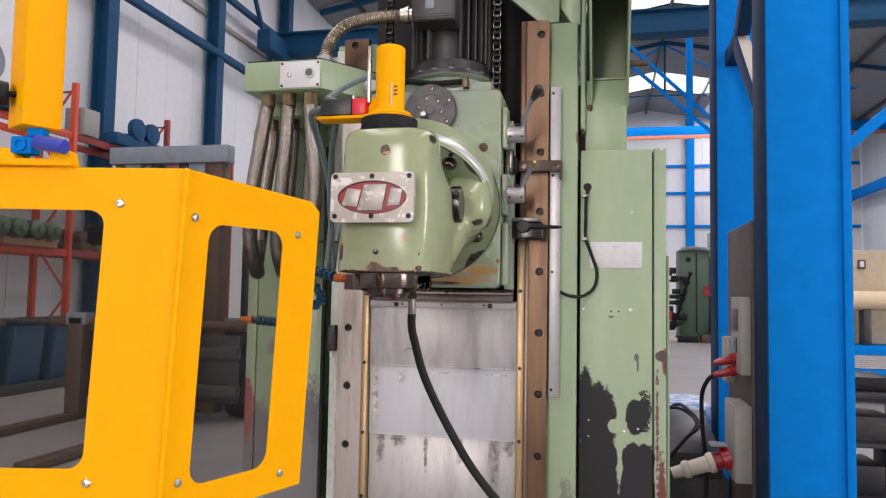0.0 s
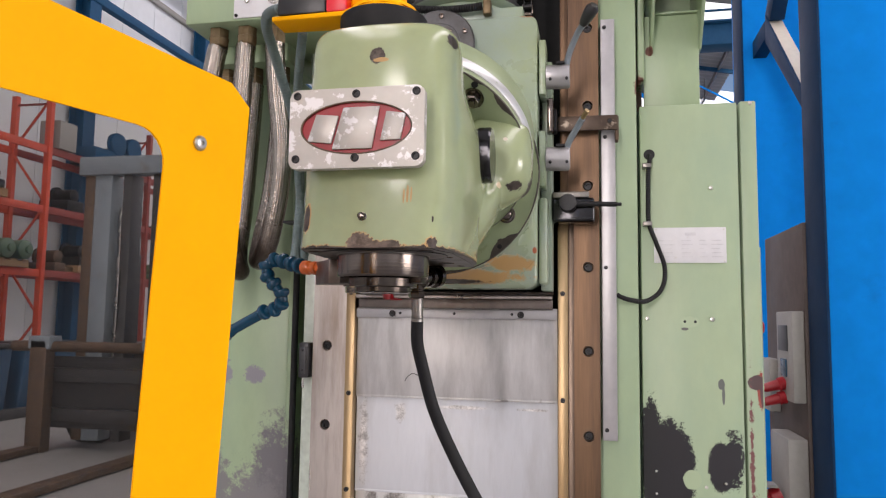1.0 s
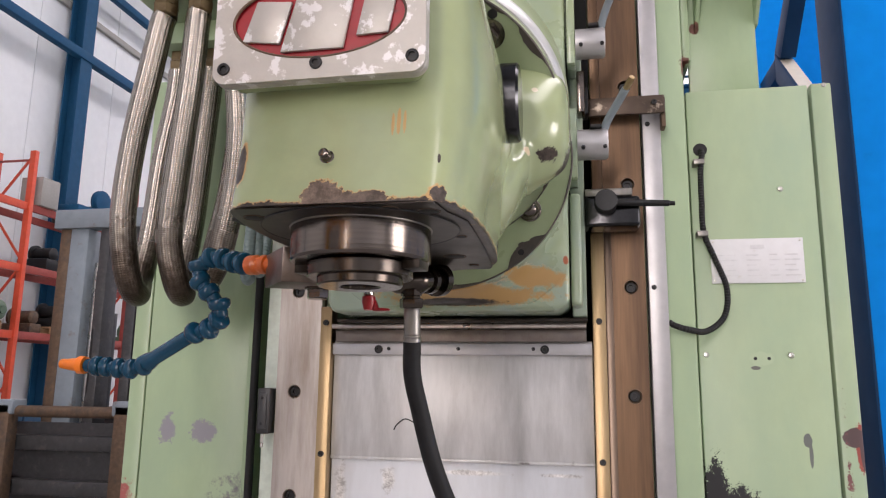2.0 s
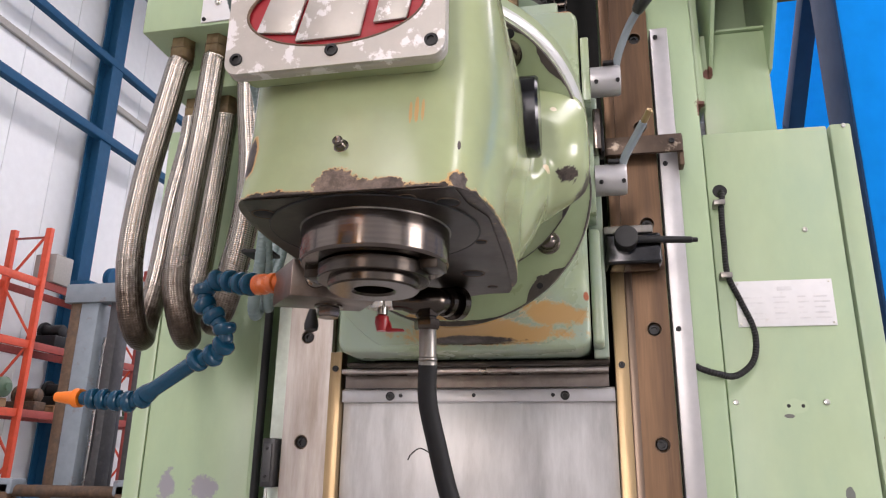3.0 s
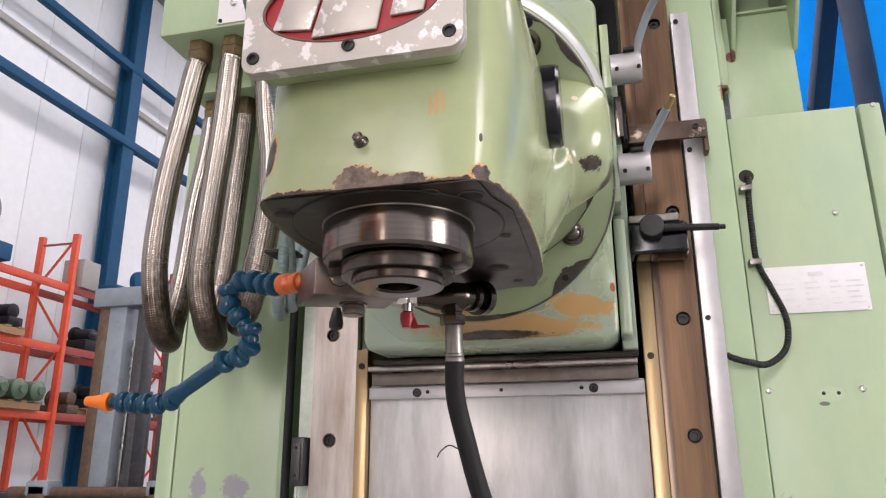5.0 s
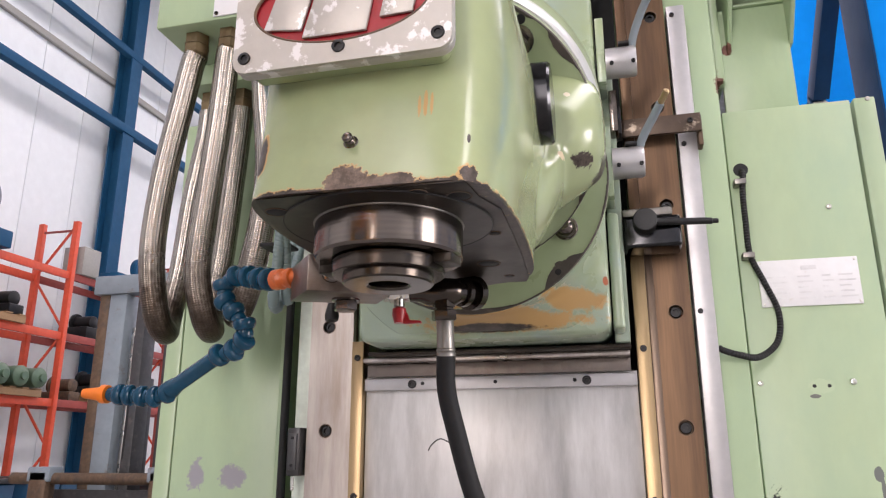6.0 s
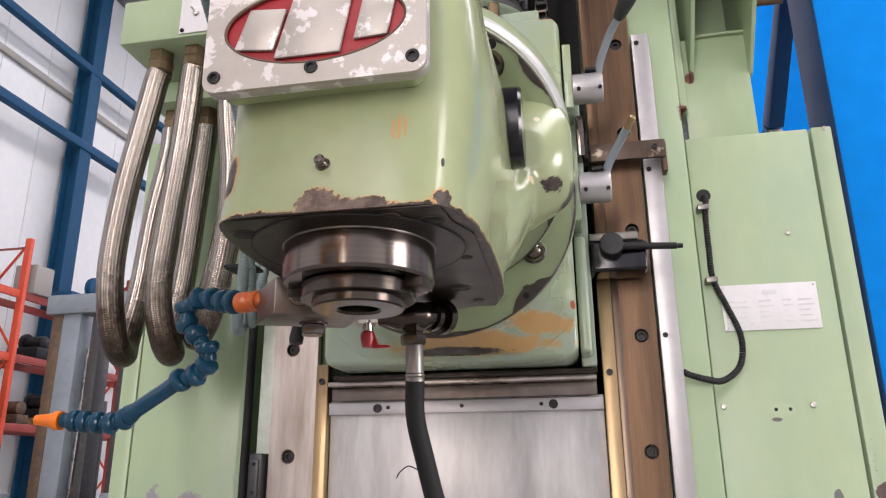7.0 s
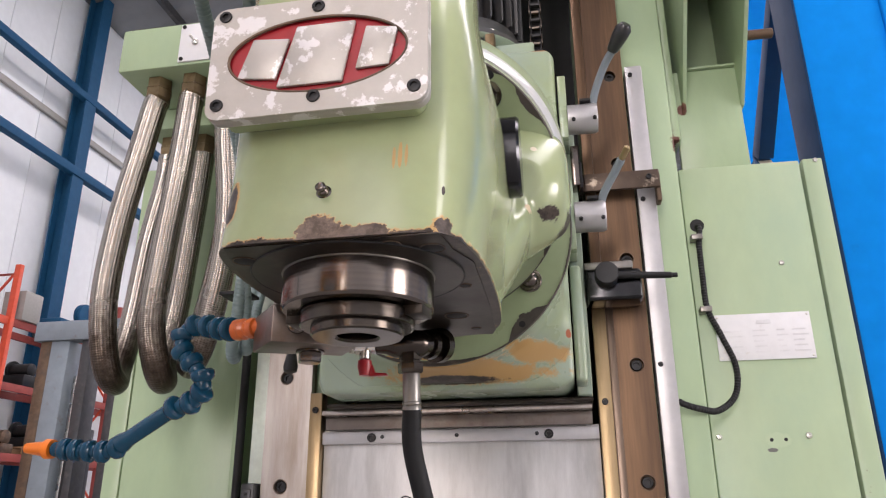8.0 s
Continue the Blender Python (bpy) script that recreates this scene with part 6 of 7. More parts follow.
part("nut", lathe((-0.392, 1.916, 1.496), (0, 0.1, -1), [(0, 0), (0, 0.0128), (0.007, 0.0128), (0.008, 0.0110), (0.010, 0.0110), (0.011, 0.0140), (0.020, 0.0140), (0.022, 0.0125), (0.022, 0)], 6), m_spindle, ch2)
part("ferrule", lathe((-0.390, 1.914, 1.474), (0, 0.12, -1), [(0, 0), (0, 0.0088), (0.002, 0.0096), (0.030, 0.0096), (0.031, 0.0104), (0.033, 0.0104), (0.034, 0.0096), (0.036, 0.0104), (0.040, 0.0104), (0.041, 0)], 20), m_ferrule, ch2, "crimped steel ferrule")
part("rubber_hose", tube([(-0.390, 1.918, 1.436), (-0.391, 1.925, 1.40), (-0.384, 1.935, 1.36), (-0.366, 1.945, 1.29), (-0.335, 1.95, 1.22), (-0.290, 1.95, 1.14), (-0.235, 1.95, 1.055), (-0.165, 1.95, 0.975), (-0.08, 1.98, 0.89), (0.02, 2.1, 0.78), (0.05, 2.3, 0.6), (0.03, 2.42, 0.3), (0.02, 2.45, 0.012)], 0.0104, 18, 10), m_dark, ch2, "black rubber hose with cut marks")
part("frayed_thread", tube([(-0.388, 1.926, 1.345), (-0.397, 1.92, 1.349), (-0.405, 1.915, 1.343), (-0.408, 1.913, 1.337)], 0.0007, 6, 5), m_dark, ch2)
bv = thing("ball_valve", (-0.43, 1.90, 1.50), "small zinc ball valve with a red lever", "valve")
part("body", lathe((-0.4265, 1.9045, 1.504), (-1, -0.05, 0), [(0, 0), (0, 0.0100), (0.008, 0.0100), (0.009, 0.0075), (0.012, 0.0105), (0.022, 0.0105), (0.024, 0.0085), (0.030, 0.0085), (0.030, 0)], 8), m_zinc, bv)
part("stem", cyl((-0.4385, 1.902, 1.499), (-0.4385, 1.902, 1.487), 0.006, 14), m_zinc, bv)
lv = bmesh.new()
add_lathe(lv, (-0.4385, 1.902, 1.4868), (0, 0, -1), [(0, 0), (0, 0.0075), (0.007, 0.008), (0.016, 0.0055), (0.016, 0)], 16)
add_prism(lv, [(-0.4365, 1.4825), (-0.430, 1.4825), (-0.427, 1.4735), (-0.414, 1.4725), (-0.413, 1.4700), (-0.433, 1.4695)], "y", 1.899, 1.906, 0.001)
part("lever", lv, m_red, bv, "red lever")

# ---- yellow swing guard ----
yg = thing("swing_guard", (-0.62, 1.02, 1.16), "bright yellow sheet steel guard with clear windows on a hinged arm", "machine guard")
C2, C1, FD = Vector((-0.484, 1.043, 1.655)), Vector((-0.393, 1.306, 1.655)), Vector((-0.976, -0.215, 0))
SH = 0.05


def panel_pose(o, d):
    """u along d, v up (leaning a little), normal towards the walkway."""
    d = d.normalized()
    up = Vector((SH, 0, 1))
    n = d.cross(up).normalized()
    return Matrix(((d.x, up.x, n.x, o.x), (d.y, up.y, n.y, o.y), (d.z, up.z, n.z, o.z), (0, 0, 0, 1)))


front_m, side_m = panel_pose(C2, FD), panel_pose(C2, C1 - C2)
FL, SL, GB = 0.55, (C1 - C2).length, -0.490
fp = part("front_panel", holed_plate([(0.0, GB), (FL, GB), (FL, -0.006), (0.0, -0.002)], [rounded(0.108, 0.42, -0.414, -0.062, 0.022)], front_m, -0.002), m_yellow, yg)
sp2 = part("side_panel", holed_plate([(0.0, GB), (SL, GB), (SL, -0.034), (SL - 0.022, -0.018), (0.0, -0.002)], [rounded(0.047, 0.197, -0.446, -0.074, 0.026)], side_m, 0.002), m_yellow, yg)
part("corner_bead", cyl(front_m @ Vector((0, GB, 0)), front_m @ Vector((0, -0.002, 0)), 0.004, 12), m_yellow, yg)
lip = bmesh.new()
a, b, c = front_m @ Vector((FL, -0.006, 0)), C2 + Vector((0, 0, -0.002)), side_m @ Vector((SL - 0.022, -0.018, 0))
inner = Vector((-0.06, 0.05, 0.0))
vs = [lip.verts.new(p) for p in (a, b, c, c + inner * 0.5, b + inner, a + Vector((0.01, 0.07, 0)))]
lip.faces.new(vs)
bmesh.ops.solidify(lip, geom=list(lip.faces), thickness=0.003)
part("top_lip", lip, m_yellow, yg)
part("front_window", holed_plate([(0.085, -0.435), (0.445, -0.435), (0.445, -0.042), (0.085, -0.042)], [], front_m @ Matrix.Translation((0, 0, 0.0028)), -0.003), m_clear, yg, "clear polycarbonate window").visible_shadow = False
part("side_window", holed_plate([(0.030, -0.466), (0.215, -0.466), (0.215, -0.054), (0.030, -0.054)], [], side_m @ Matrix.Translation((0, 0, -0.0028)), 0.003), m_clear, yg, "clear polycarbonate window").visible_shadow = False
gs = dome_screw("screw", 0.0062, m_zinc)
for m, pts, sgn in ((front_m, ((0.088, -0.052), (0.10, -0.432)), -1), (side_m, ((0.020, -0.068), (0.228, -0.076), (0.028, -0.436), (0.228, -0.462)), 1)):
    for u, v in pts:
        z = (m.to_3x3() @ Vector((0, 0, 1))).normalized() * sgn
        rot = Vector((0, -1, 0)).rotation_difference(z).to_matrix().to_4x4()
        place("screw", gs, Matrix.Translation(m @ Vector((u, v, 0.0)) + z * 0.0005) @ rot, fp if m is front_m else sp2)
# hinge and arm
PX, PY = -0.683, 1.000
part("hinge_saddle", prism([(-0.06, 0), (0.05, 0), (0.045, 0.022), (0.02, 0.022), (0.018, 0.010), (-0.03, 0.010), (-0.032, 0.024), (-0.055, 0.024)], "y", -0.012, 0.012, 0.002), m_yellow, yg).matrix_basis = pose(PX, PY, 1.652, 0, 0, 12.4)
hbm = box(-0.036, -0.006, -0.013, 0.013, 0.0, 0.024, 0.003)
add_box(hbm, -0.016, 0.006, -0.010, 0.010, 0.0245, 0.040, 0.003)
add_lathe(hbm, (-0.022, -0.0131, 0.012), (0, -1, 0), [(0, 0.009), (0.003, 0.009), (0.003, 0.006), (0, 0.0055)], 16)
part("hinge_block", hbm, m_blue, yg, "blue hinge block").matrix_basis = pose(PX, PY, 1.668, 0, 0, 12.4)
part("hinge_lever", cyl((PX + 0.005, PY - 0.015, 1.683), (PX + 0.055, PY - 0.02, 1.674), 0.010, 18), m_hinge, yg, "blue plastic clamping lever")
arm = part("arm", box(-0.026, 0.026, -0.026, 0.026, 0, 1.10, 0.003), m_yellow, yg)
arm.matrix_basis = pose(PX - 0.012, PY, 1.704, 0, 0, 62)
part("cross_arm", beam_between(bmesh.new(), (PX, PY, 2.83), (-0.76, 2.64, 2.83), 0.05, 0.05), m_yellow, yg)
for z in (1.725, 1.768):
    for u in (-0.012, 0.012):
        ob = place("screw", gs, pose(PX, PY, 0, 0, 0, -38) @ pose(u, -0.0262, z), arm)
part("clamp_knob", lathe((PX - 0.020, PY - 0.018, 1.748), (-0.8, -0.6, 0), [(0, 0), (0, 0.004), (0.015, 0.004), (0.016, 0.016), (0.034, 0.018), (0.036, 0)], 16), m_dark, arm)

# ---- laced blue hall column with the socket board ----
bcx = thing("laced_column", (1.15, 5.1, 0), "bright blue laced steel hall column with two legs", "steel column", kind="structure")
part("front_leg", box(0.940, 1.308, 4.30, 4.59, 0, 11.5, 0.006), m_blue, bcx)
part("front_flange", box(1.309, 1.352, 4.285, 4.62, 0, 11.5, 0.004), m_blue, bcx)
part("rear_leg", box(0.940, 1.70, 6.00, 6.40, 0, 11.5, 0.006), m_blue, bcx)
for z in (2.42, 4.30, 6.18, 8.06):
    # lacing bars and struts take the dark blue that holds their shade
    bar = part("lacing_bar", prism([(4.595, z - 0.05), (4.595, z + 0.036), (5.55, z + 0.943), (5.612, z + 1.013), (5.62, z + 0.83)], "x", 1.0, 1.09, 0.003), m_blueshade, bcx)
    # cream layer paints dust and skylight sheen together on the upper face
    part("pale_top", prism([(4.62, z + 0.0605), (4.62, z + 0.0625), (5.545, z + 0.9405), (5.545, z + 0.9385)], "x", 1.012, 1.088, 0), m_cream, bar, "pale upper face of the bar, dust and skylight sheen in one colour")
    part("lacing_bar", prism([(5.492, z + 0.925), (5.613, z + 1.015), (4.595, z + 1.83), (4.595, z + 1.70)], "x", 1.001, 1.089, 0.003), m_blueshade, bcx)
    part("lacing_strut", box(1.001, 1.089, 5.621, 5.999, z + 0.86, z + 0.98, 0.003), m_blueshade, bcx)
# strips on the left sides of both legs, shade painted as dark blue
part("flange", box(0.9275, 0.9395, 4.295, 4.588, 0, 11.5, 0.003), m_blueshade, bcx, "thin steel strip on the leg with its side shade in the colour")
part("flange", box(0.9275, 0.9395, 6.002, 6.30, 0, 11.5, 0.003), m_blueshade, bcx, "thin steel strip on the leg with its side shade in the colour")

sb = thing("socket_board", (0.93, 5.0, 0.3), "brown mounting board carrying grey power boxes", "socket board")
part("board", box(0.915, 0.938, 4.60, 5.40, 0.0, 1.94, 0.003), m_board, sb)
bx1 = part("breaker_box", box(0.855, 0.9145, 4.61, 4.92, 1.05, 1.50, 0.008), m_grey, sb, "grey breaker box")
part("breaker_window", box(0.851, 0.8545, 4.69, 4.87, 1.30, 1.43, 0.002), m_blackpl, bx1)
part("breaker_window", box(0.851, 0.8545, 4.72, 4.84, 1.17, 1.26, 0.002), m_locblue, bx1)
part("lower_box", box(0.82, 0.9145, 4.605, 4.96, 0.44, 0.88, 0.010), m_grey, sb, "pale grey socket box")
part("side_box", box(0.86, 0.9145, 5.12, 5.32, 0.95, 1.24, 0.006), m_grey, sb, "small grey socket box")
big = thing("power_plug", (0.78, 4.82, 0.45), "large red and cream industrial plug in its socket", "plug")
part("socket", lathe((0.8195, 4.74, 0.56), (-1, 0, -0.35), [(0, 0), (0, 0.070), (0.05, 0.066), (0.055, 0.050), (0.10, 0.050), (0.10, 0)], 28), m_red, big, "red socket shell")
part("plug_body", lathe((0.725, 4.74, 0.527), (-1, 0, -0.35), [(0, 0), (0, 0.060), (0.03, 0.060), (0.04, 0.047), (0.14, 0.043), (0.15, 0.052), (0.175, 0.052), (0.19, 0.036), (0.25, 0.034), (0.25, 0)], 28), m_cream, big, "cream plug body")
part("flap", box(0.70, 0.79, 4.685, 4.795, 0.625, 0.637, 0.004), m_grey, big)
for dz in (0.0, -0.07):
    sm = thing("power_plug", (0.82, 4.88, 1.12 + dz), "red industrial plug in a socket box", "plug", group="red plugs")
    part("shell", lathe((0.8545, 4.78, 1.135 + dz), (-0.9, -0.1, -0.25), [(0, 0), (0, 0.034), (0.03, 0.034), (0.035, 0.028), (0.10, 0.022), (0.13, 0.012), (0.13, 0)], 20), m_red, sm)
cb2 = thing("power_cable", (0.70, 4.9, 0.02), "grey rubber power cable hanging in a loop to the floor", "cable")
part("sheath", tube([(0.735, 4.77, 1.03), (0.70, 4.78, 1.00), (0.675, 4.86, 0.9), (0.68, 4.88, 0.7), (0.70, 4.9, 0.45), (0.69, 4.9, 0.25), (0.62, 4.9, 0.14), (0.5, 4.95, 0.10), (0.3, 5.1, 0.02)], 0.013, 12, 8), m_dark, cb2)

# ---- behind the cabinet ----
tray = thing("sheet_metal_tray", (0.62, 5.6, 0), "tilted grey-green sheet metal tray on the floor", "tray")
part("side", prism([(5.3, 0.0), (6.3, 0.0), (6.3, 0.72), (5.3, 0.42)], "x", 0.48, 0.50, 0.002), m_dkgreen, tray)
part("base", box(0.50, 0.90, 5.3, 6.3, 0.0, 0.30, 0.01), m_motor, tray)
part("sheet", prism([(5.3, 0.30), (6.3, 0.30), (6.3, 0.60), (5.3, 0.46)], "x", 0.52, 0.86, 0.004), m_motor, tray)
sack = thing("plastic_sack", (0.7, 6.9, 0), "pale blue and white printed plastic sack", "sack")
bm = box(0.40, 1.0, 6.5, 7.3, 0.0, 0.62, 0.08, 4)
for v in bm.verts:
    v.co += Vector((noise.noise(v.co * 5), noise.noise(v.co * 5 + Vector((3, 0, 0))), noise.noise(v.co * 4))) * 0.03
part("bag", bm, surface("pale_blue_sack_plastic", (0.10, 0.32, 0.62), 0.4, 0.0, 14.0, 0.1, (0.7, 0.72, 0.75), 9.0, (0.45, 0.55)), sack)

ct = thing("cable_tangle", (0.55, 5.2, 0), "tangle of dark cables lying over the tray", "cable")
for k in range(2):
    part("strand", tube([(0.46 + 0.05 * k, 5.15, 0.012), (0.44 + 0.04 * k, 5.2, 0.30 + 0.05 * (k % 3)), (0.58 + 0.03 * k, 5.28, 0.50 + 0.04 * (k % 2)), (0.72 + 0.02 * k, 5.5, 0.62), (0.66, 5.9, 0.66 + 0.03 * k), (0.56 + 0.04 * k, 6.2, 0.62)], 0.012, 8, 6), m_dark, ct)
sh = thing("steel_shelf", (2.1, 5.9, 0), "low dark steel shelf rack with boxes of tooling", "shelf")
for z in (0.14, 0.50, 0.84):
    part("board", box(1.62, 2.70, 5.60, 6.30, z, z + 0.03, 0.004), m_motor, sh)
for x in (1.625, 2.66):
    for y in (5.605, 6.26):
        part("leg", box(x, x + 0.035, y, y + 0.035, 0.0, 0.90, 0.003), m_navy, sh)
for x, z, w, h, m in ((1.72, 0.17, 0.24, 0.20, m_blackpl), (2.02, 0.17, 0.26, 0.26, m_dark), (2.34, 0.17, 0.26, 0.16, m_oldsteel), (1.70, 0.53, 0.34, 0.17, m_motor), (2.10, 0.53, 0.22, 0.22, m_blackox), (2.38, 0.53, 0.24, 0.12, m_mast), (1.72, 0.87, 0.3, 0.10, m_blackox), (2.2, 0.87, 0.36, 0.14, m_dark)):
    tb = thing("tooling_box", (x, 5.7, z), "dark box of tooling on a steel shelf", "box", group="tooling boxes")
    part("case", box(x, x + w, 5.68, 6.1, z + 0.0005, z + h, 0.012), m, tb)

fm = thing("green_machine", (3.3, 27.5, 0), "dark green machine tool with open cabinets and cabling", "machine tool")
part("cabinet", box(2.75, 3.75, 27.0, 28.2, 0, 3.2, 0.01), m_dkgreen, fm)
part("cabinet", box(3.80, 4.6, 27.2, 28.4, 0, 3.0, 0.03), m_dkgreen, fm)
part("side_panel", box(3.34, 3.74, 26.97, 26.999, 0.3, 3.0, 0.01), m_dkgreen, fm)
part("door_gap", box(3.30, 3.335, 26.98, 26.999, 0.3, 3.1, 0.002), m_dark, fm)
part("knob_hole", lathe((3.05, 26.999, 2.85), (0, -1, 0), [(0, 0), (0.01, 0.09), (0.02, 0.09), (0.02, 0)], 16), m_dark, fm)
part("handwheel", lathe((3.72, 26.96, 1.75), (0, -1, 0), [(0, 0.05), (0.05, 0.19), (0.10, 0.19), (0.10, 0.10), (0.06, 0)], 20), m_red, fm, "dull red handwheel")
part("upper_unit", box(3.9, 4.9, 27.4, 28.6, 3.0, 3.9, 0.03), m_green, fm)
part("duct", tube([(2.8, 26.95, 3.2), (3.3, 26.9, 3.25), (3.9, 26.9, 3.1), (4.1, 26.9, 2.6), (4.1, 26.95, 1.2)], 0.07, 10), m_mast, fm)
random.seed(11)
for k in range(26):
    x1, z1 = random.uniform(2.45, 3.05), random.uniform(0.35, 2.35)
    w0, h0 = random.uniform(0.12, 0.42), random.uniform(0.06, 0.24)
    part("fitting", box(x1 - w0, x1, 26.45 + random.uniform(0, 0.3), 26.999, z1, z1 + h0, 0.025), m_blackox, fm)
for k in range(6):
    part("nozzle", lathe((2.5 + 0.09 * k, 26.5, 0.5 + 0.3 * k), (0.3, -0.5, 1), [(0, 0), (0, 0.05), (0.35, 0.04), (0.36, 0.08), (0.45, 0.08), (0.45, 0)], 10), m_blackox, fm)
bm = bmesh.new()
for k in range(5):
    add_box(bm, 3.85, 4.55, 26.3, 27.1, 0.35 + 0.17 * k, 0.47 + 0.17 * k, 0.02, 1)
part("plate_stack", bm, m_mast, fm)
for k, (x, w, c) in enumerate(((2.35, 0.5, m_cream), (2.9, 0.7, m_dark), (3.6, 0.5, m_oldsteel))):
    ob = thing("loose_part", (x, 26.2, 0), "loose machine part lying on the floor", "machine part", group="loose parts by the machine")
    part("body", box(x - w / 2, x + w / 2, 25.9, 26.4, 0, 0.16 + 0.05 * k, 0.03, 2), c, ob)

bt = thing("blue_bench", (4.9, 12.2, 0), "blue steel bench frame with dark shelves", "bench")
part("top", box(3.55, 7.0, 11.9, 12.9, 0.70, 0.84, 0.01), m_blue, bt)
part("lower_rail", box(3.55, 7.0, 11.88, 12.0, 0.42, 0.50, 0.01), m_blue, bt)
part("drawer_front", box(3.6, 6.9, 11.95, 12.8, 0.10, 0.40, 0.01), m_motor, bt)
bm = bmesh.new()
for k in range(6):
    add_box(bm, 3.56, 6.98, 11.875, 11.895, 0.515 + 0.03 * k, 0.533 + 0.03 * k)
part("grille", bm, m_alu, bt, "pale louvred grille")
for x in (3.6, 6.85):
    part("leg", box(x, x + 0.1, 11.9, 12.0, 0, 0.70, 0.005), m_blue, bt)
bg = thing("beige_cabinet", (4.2, 12.6, 0.84), "beige machine control cabinet with a small square gauge", "cabinet")
part("body", box(3.65, 4.6, 12.3, 12.85, 0.845, 2.26, 0.02), m_beige, bg)
part("gauge", box(3.88, 3.99, 12.27, 12.2985, 1.98, 2.12, 0.01), m_board, bg)
part("gauge_face", box(3.905, 3.965, 12.262, 12.2695, 2.005, 2.095, 0.004), m_white, bg)
pr = thing("paper_roll", (4.8, 12.1, 0.9), "pale cardboard roll lying across supports", "roll")
part("tube", lathe((3.4, 12.05, 1.50), (1, 0, 0), [(0, 0.10), (0, 0.14), (3.4, 0.14), (3.4, 0.10)], 28), m_cardboard, pr)
for x in (3.9, 5.9):
    part("cradle", box(x - 0.05, x + 0.05, 11.95, 12.2, 0.845, 1.37, 0.01), m_motor, pr)
bb = thing("blue_crane_brace", (3.9, 12.0, 3.9), "blue diagonal steel brace between hall columns", "brace", kind="structure")
part("bar", beam_between(bmesh.new(), (3.55, 12.0, 3.70), (6.6, 12.0, 6.4), 0.16, 0.16), m_blue, bb)
part("post", box(6.5, 6.9, 11.8, 12.2, 0, 11.5, 0.01), m_blue, bb)

# ---- west side: pallet rack ----
RX, RB = -8.78, -9.45
rack = thing("pallet_rack", (RX, 9.5, 0), "orange-red pallet rack with three beam levels along the wall", "pallet rack")
LEV = (2.13, 3.16, 4.14)
for y in (2.7, 5.4, 8.1, 10.8, 13.5, 16.2):
    for x in (RX, RB):
        part("upright", box(x - 0.05, x + 0.05, y - 0.04, y + 0.04, 0, 5.0, 0.004), m_rack if y < 12 else m_rackold, rack)
    for k in range(5):
        z = 0.5 + 0.9 * k
        a, b = (RX, RB) if k % 2 else (RB, RX)
        part("frame_brace", beam_between(bmesh.new(), (a, y, z), (b, y, z + 0.85), 0.03, 0.03), m_rack, rack)
    part("frame_strut", beam_between(bmesh.new(), (RX, y, 4.85), (RB, y, 4.85), 0.03, 0.03), m_rackold, rack)
for i, y in enumerate((2.7, 5.4, 8.1, 10.8, 13.5)):
    for z in LEV:
        for x in (RX, RB):
            part("beam", box(x - 0.025, x + 0.025, y + 0.05, y + 2.65, z - 0.12, z, 0.004), m_rack if y < 10 else m_rackold, rack)


def pallet(x, y, z):
    p = thing("pallet", (x, y, z), "weathered wooden pallet on the rack beams", "pallet", group="rack pallets")
    for k in range(5):
        part("board", box(x - 0.42, x + 0.42, y - 0.55 + 0.24 * k, y - 0.43 + 0.24 * k, z + 0.10, z + 0.122, 0.002, 1), m_wood, p)
    for k in (-0.36, 0, 0.36):
        part("bearer", box(x + k - 0.05, x + k + 0.05, y - 0.55, y + 0.55, z, z + 0.099, 0.003, 1), m_wood, p)


for y, z in ((9.9, 2.13), (7.0, 2.13), (12.1, 2.13), (4.0, 2.13), (9.4, 3.16), (6.7, 3.16)):
    pallet(-9.1, y, z)
for k, (y, dz) in enumerate(((10.3, 0), (9.95, 0), (9.6, 0), (9.25, 0.0), (7.3, 0), (6.9, 0))):
    r = thing("green_roll", (-8.95, y, 2.26), "dull green cylindrical machine part lying on a pallet", "cylinder", group="green cylinders")
    part("shell", lathe((-9.35, y, 2.13 + 0.122 + 0.15), (1, 0, 0), [(0, 0), (0, 0.13), (0.02, 0.148), (0.72, 0.148), (0.74, 0.13), (0.76, 0.06), (0.80, 0.06), (0.80, 0)], 24), m_dkgreen, r)
random.seed(4)
for y, z in ((11.3, 2.13), (11.9, 2.252), (12.6, 2.252), (12.9, 3.16), (11.6, 3.16), (9.8, 3.282), (9.0, 3.282), (6.5, 3.282), (7.4, 4.14), (5.6, 4.14), (9.2, 4.14), (12.3, 4.14), (3.8, 2.252), (4.4, 3.16), (14.2, 2.13), (14.8, 3.16)):
    r = thing("machine_part", (-9.1, y, z), "dark oily machine casting stored on the rack", "machine part", group="stored castings")
    w, d, h = random.uniform(0.25, 0.42), random.uniform(0.28, 0.5), random.uniform(0.18, 0.4)
    mt = random.choice((m_motor, m_oldsteel, m_blackox, m_dkgreen, m_navy))
    bm = bmesh.new()
    add_prism(bm, [(-9.1 - w, y - d / 2), (-9.1 + w, y - d / 2), (-9.1 + w, y + d / 3), (-9.1 + w * 0.5, y + d / 2), (-9.1 - w, y + d / 2)], "z", z, z + h * 0.55, 0.02, 2)
    part("base", bm, mt, r)
    part("barrel", lathe((-9.1 + w * 0.8, y, z + h * 0.55 + 0.10), (-1, 0, 0), [(0, 0), (0, 0.08), (0.02, 0.11), (w * 1.2, 0.11), (w * 1.2, 0.16), (w * 1.35, 0.16), (w * 1.35, 0)], 18), mt, r)
bx = thing("switch_box", (-8.85, 11.2, 4.14), "grey steel switch box on the rack", "box")
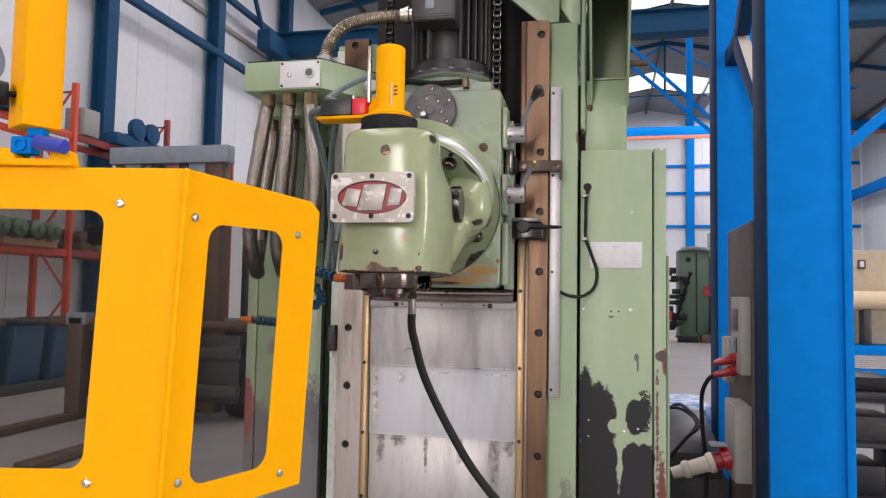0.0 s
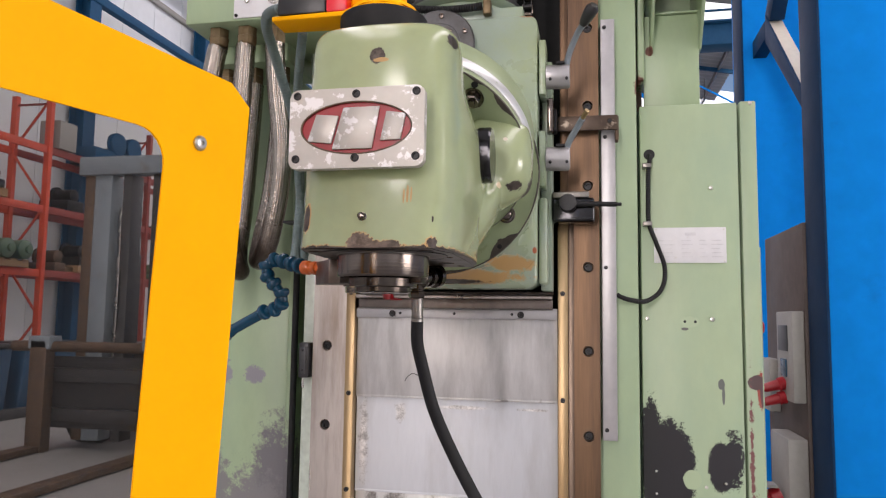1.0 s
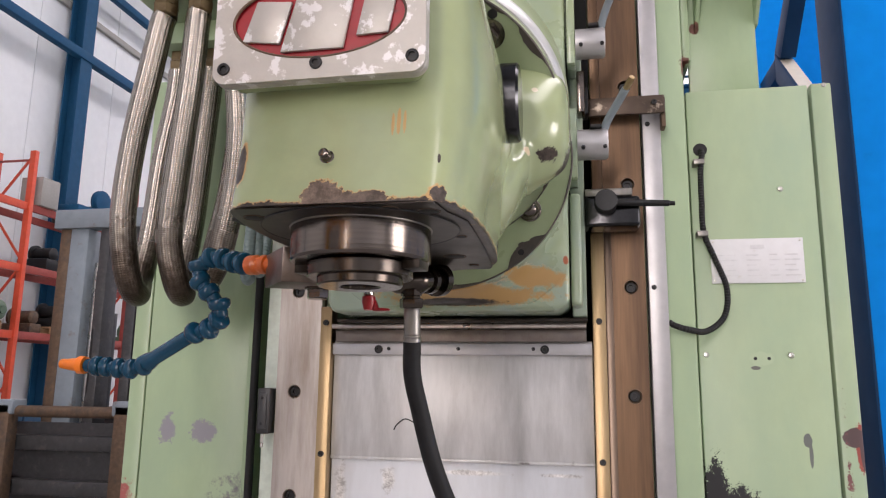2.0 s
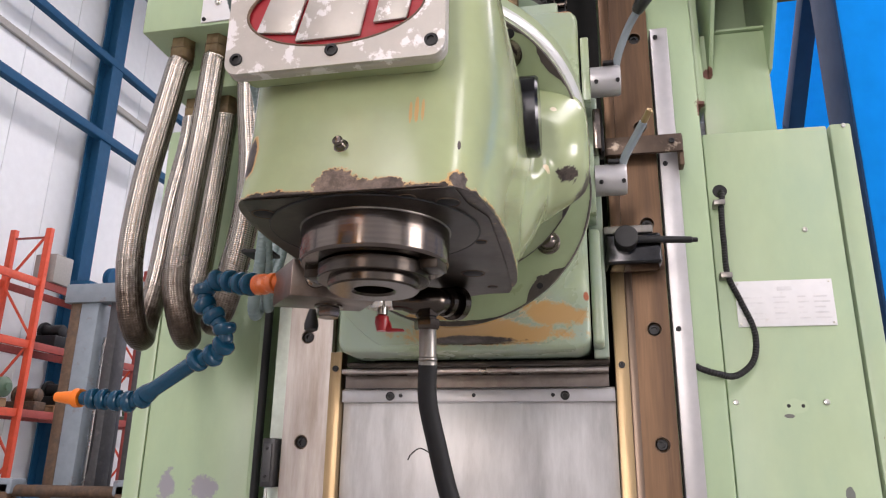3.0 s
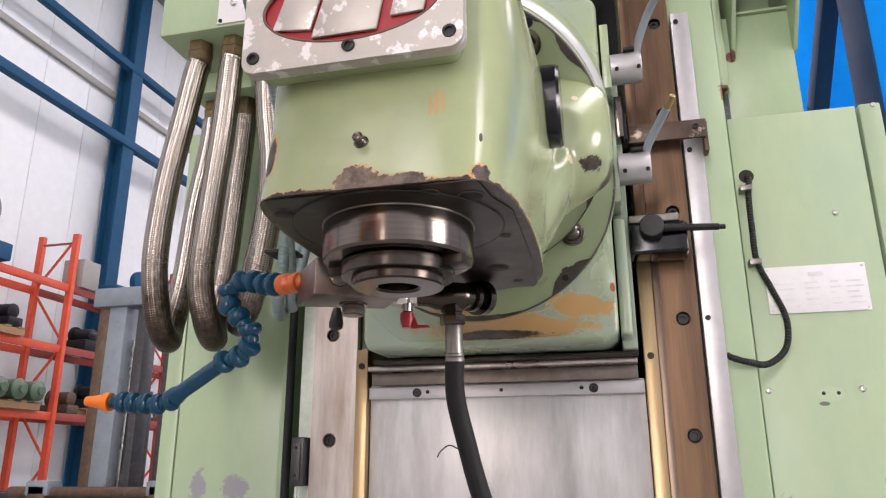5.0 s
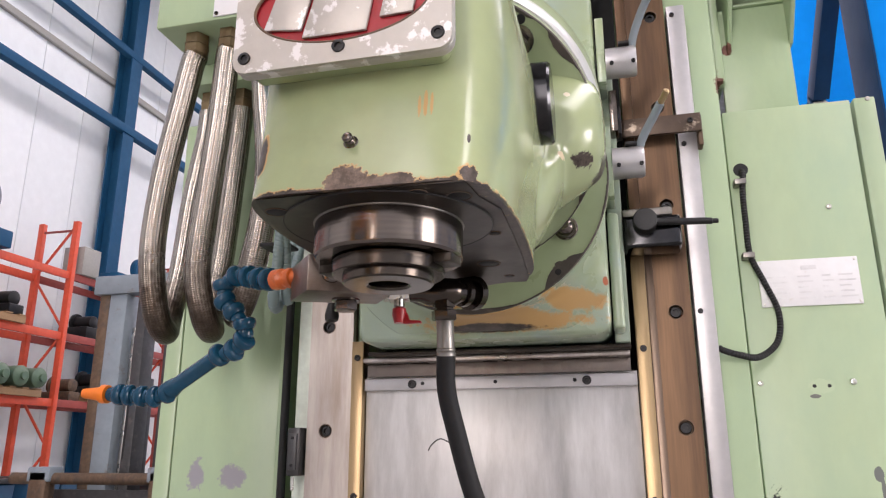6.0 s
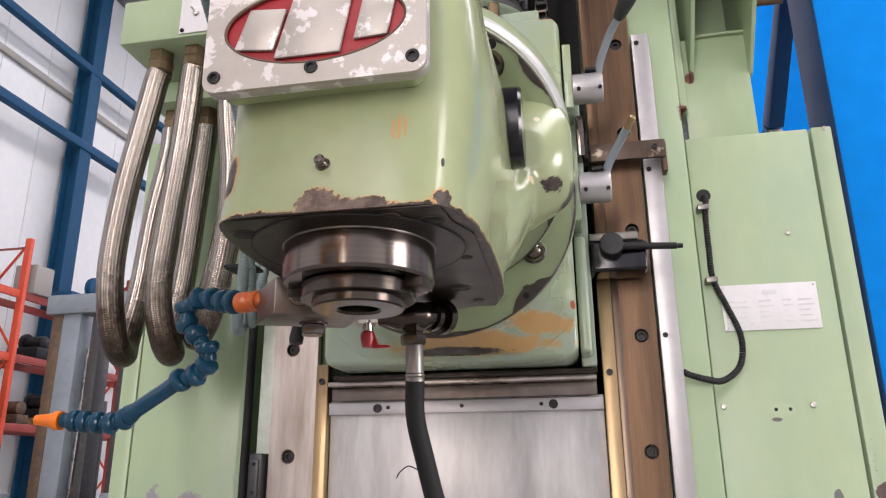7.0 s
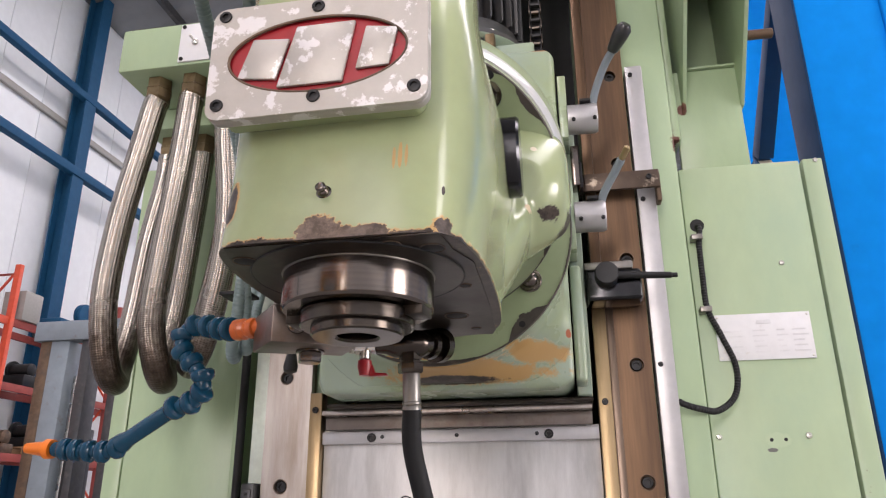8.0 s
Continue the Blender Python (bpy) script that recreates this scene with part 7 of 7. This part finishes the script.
part("case", box(-9.1, -8.7, 10.95, 11.35, 4.145, 4.62, 0.015), m_grey, bx)
br2 = thing("roller_unit", (-8.8, 12.6, 4.14), "blue machine unit with two large pulleys", "roller unit")
part("frame", box(-9.1, -8.6, 11.7, 13.3, 4.145, 4.36, 0.02), m_navy, br2)
for y in (12.3, 12.75):
    part("pulley", lathe((-8.55, y, 4.52), (-1, 0, 0), [(0, 0), (0, 0.08), (0.02, 0.20), (0.05, 0.21), (0.06, 0.18), (0.10, 0.18), (0.11, 0.21), (0.14, 0.20), (0.14, 0)], 28), m_navy, br2)
bl2 = thing("roller_unit", (-8.8, 8.6, 4.14), "blue machine unit with two large pulleys", "roller unit")
part("frame", box(-9.2, -8.6, 7.9, 9.4, 4.145, 4.4, 0.02), m_navy, bl2)
part("pulley", lathe((-8.5, 8.7, 4.75), (-1, 0, 0), [(0, 0), (0, 0.08), (0.02, 0.32), (0.06, 0.34), (0.14, 0.34), (0.16, 0.30), (0.16, 0)], 32), m_mast, bl2)

for y in (8.3, 9.1, 9.9, 10.5):
    b = thing("waste_bin", (-8.25, y, 0), "blue plastic waste bin standing before the rack", "bin", group="blue bins")
    part("tub", prism([(-8.58, 0.08), (-7.98, 0.08), (-7.9, 0.95), (-8.62, 0.95)], "y", y - 0.28, y + 0.28, 0.03, 3), m_bin, b)
    part("lid", box(-8.66, -7.86, y - 0.31, y + 0.31, 0.951, 1.02, 0.02, 3), m_blackpl, b)
    for dy in (-0.22, 0.22):
        part("wheel", lathe((-8.5, y + dy - 0.03, 0.1), (0, 1, 0), [(0, 0), (0, 0.1), (0.06, 0.1), (0.06, 0)], 18), m_dark, b)
pb = thing("long_pallet", (-8.2, 9.4, 0), "low dark plinth under the waste bins", "plinth")
part("kerb", box(-7.86, -7.78, 7.7, 10.9, 0.0, 0.14, 0.01), m_motor, pb)

# ---- forklift mast with forks on the floor ----
fk = thing("forklift_mast", (-4.9, 7.8, 0), "grey forklift mast with brown fork carriage and forks on the floor", "forklift")
part("head_beam", box(-5.63, -4.10, 7.62, 7.80, 2.95, 3.15, 0.01), m_mast, fk)
for x0, x1, m in ((-5.57, -5.45, m_oldsteel), (-5.448, -5.24, m_mast), (-5.10, -4.99, m_motor), (-4.74, -4.63, m_motor), (-4.61, -4.40, m_mast), (-4.398, -4.18, m_oldsteel)):
    part("mast_rail", box(x0, x1, 7.66, 7.86, 0.10, 2.95, 0.008), m, fk)
for x in (-5.17, -4.67):
    part("lift_cylinder", cyl((x, 7.80, 0.2), (x, 7.80, 2.6), 0.055, 18), m_zinc, fk)
    part("hose", tube([(x + 0.07, 7.70, 2.5), (x + 0.09, 7.68, 1.6), (x + 0.06, 7.70, 0.6)], 0.025, 10), m_dark, fk)
part("cross_tube", cyl((-6.15, 7.45, 1.09), (-3.7, 7.45, 1.09), 0.055, 20), m_oldsteel, fk)
for z in (0.30, 0.72):
    part("carriage_bar", box(-5.95, -3.85, 7.52, 7.64, z, z + 0.14, 0.01), m_motor, fk)
for x in (-5.78, -4.45):
    fork = bmesh.new()
    add_box(fork, x - 0.10, x + 0.10, 7.36, 7.50, 0.0, 1.16, 0.015)
    add_box(fork, x - 0.09, x + 0.09, 5.2, 7.3605, 0.01, 0.075, 0.015)
    part("fork", fork, m_oldsteel, fk, "worn brown steel fork")
    part("hook", box(x - 0.13, x + 0.13, 7.36, 7.56, 1.06, 1.20, 0.02), m_mast, fk)
part("rear_body", box(-5.75, -3.9, 8.3, 9.6, 0.45, 1.10, 0.08, 3), m_motor, fk)
# added sheet that stands for the dark space inside the carriage
part("dark_backing", box(-5.9, -3.88, 7.645, 7.6595, 0.22, 0.98, 0.004), m_motor, fk, "dark backing sheet added behind the fork carriage")
for x in (-5.5, -4.3):
    part("roof_post", box(x - 0.04, x + 0.04, 8.5, 8.58, 1.0, 2.15, 0.01), m_motor, fk)
for x in (-5.75, -4.15):
    part("wheel", lathe((x, 8.1, 0.36), (1, 0, 0), [(0, 0), (0, 0.3), (0.03, 0.36), (0.25, 0.36), (0.28, 0.3), (0.28, 0)], 28), m_dark, fk)
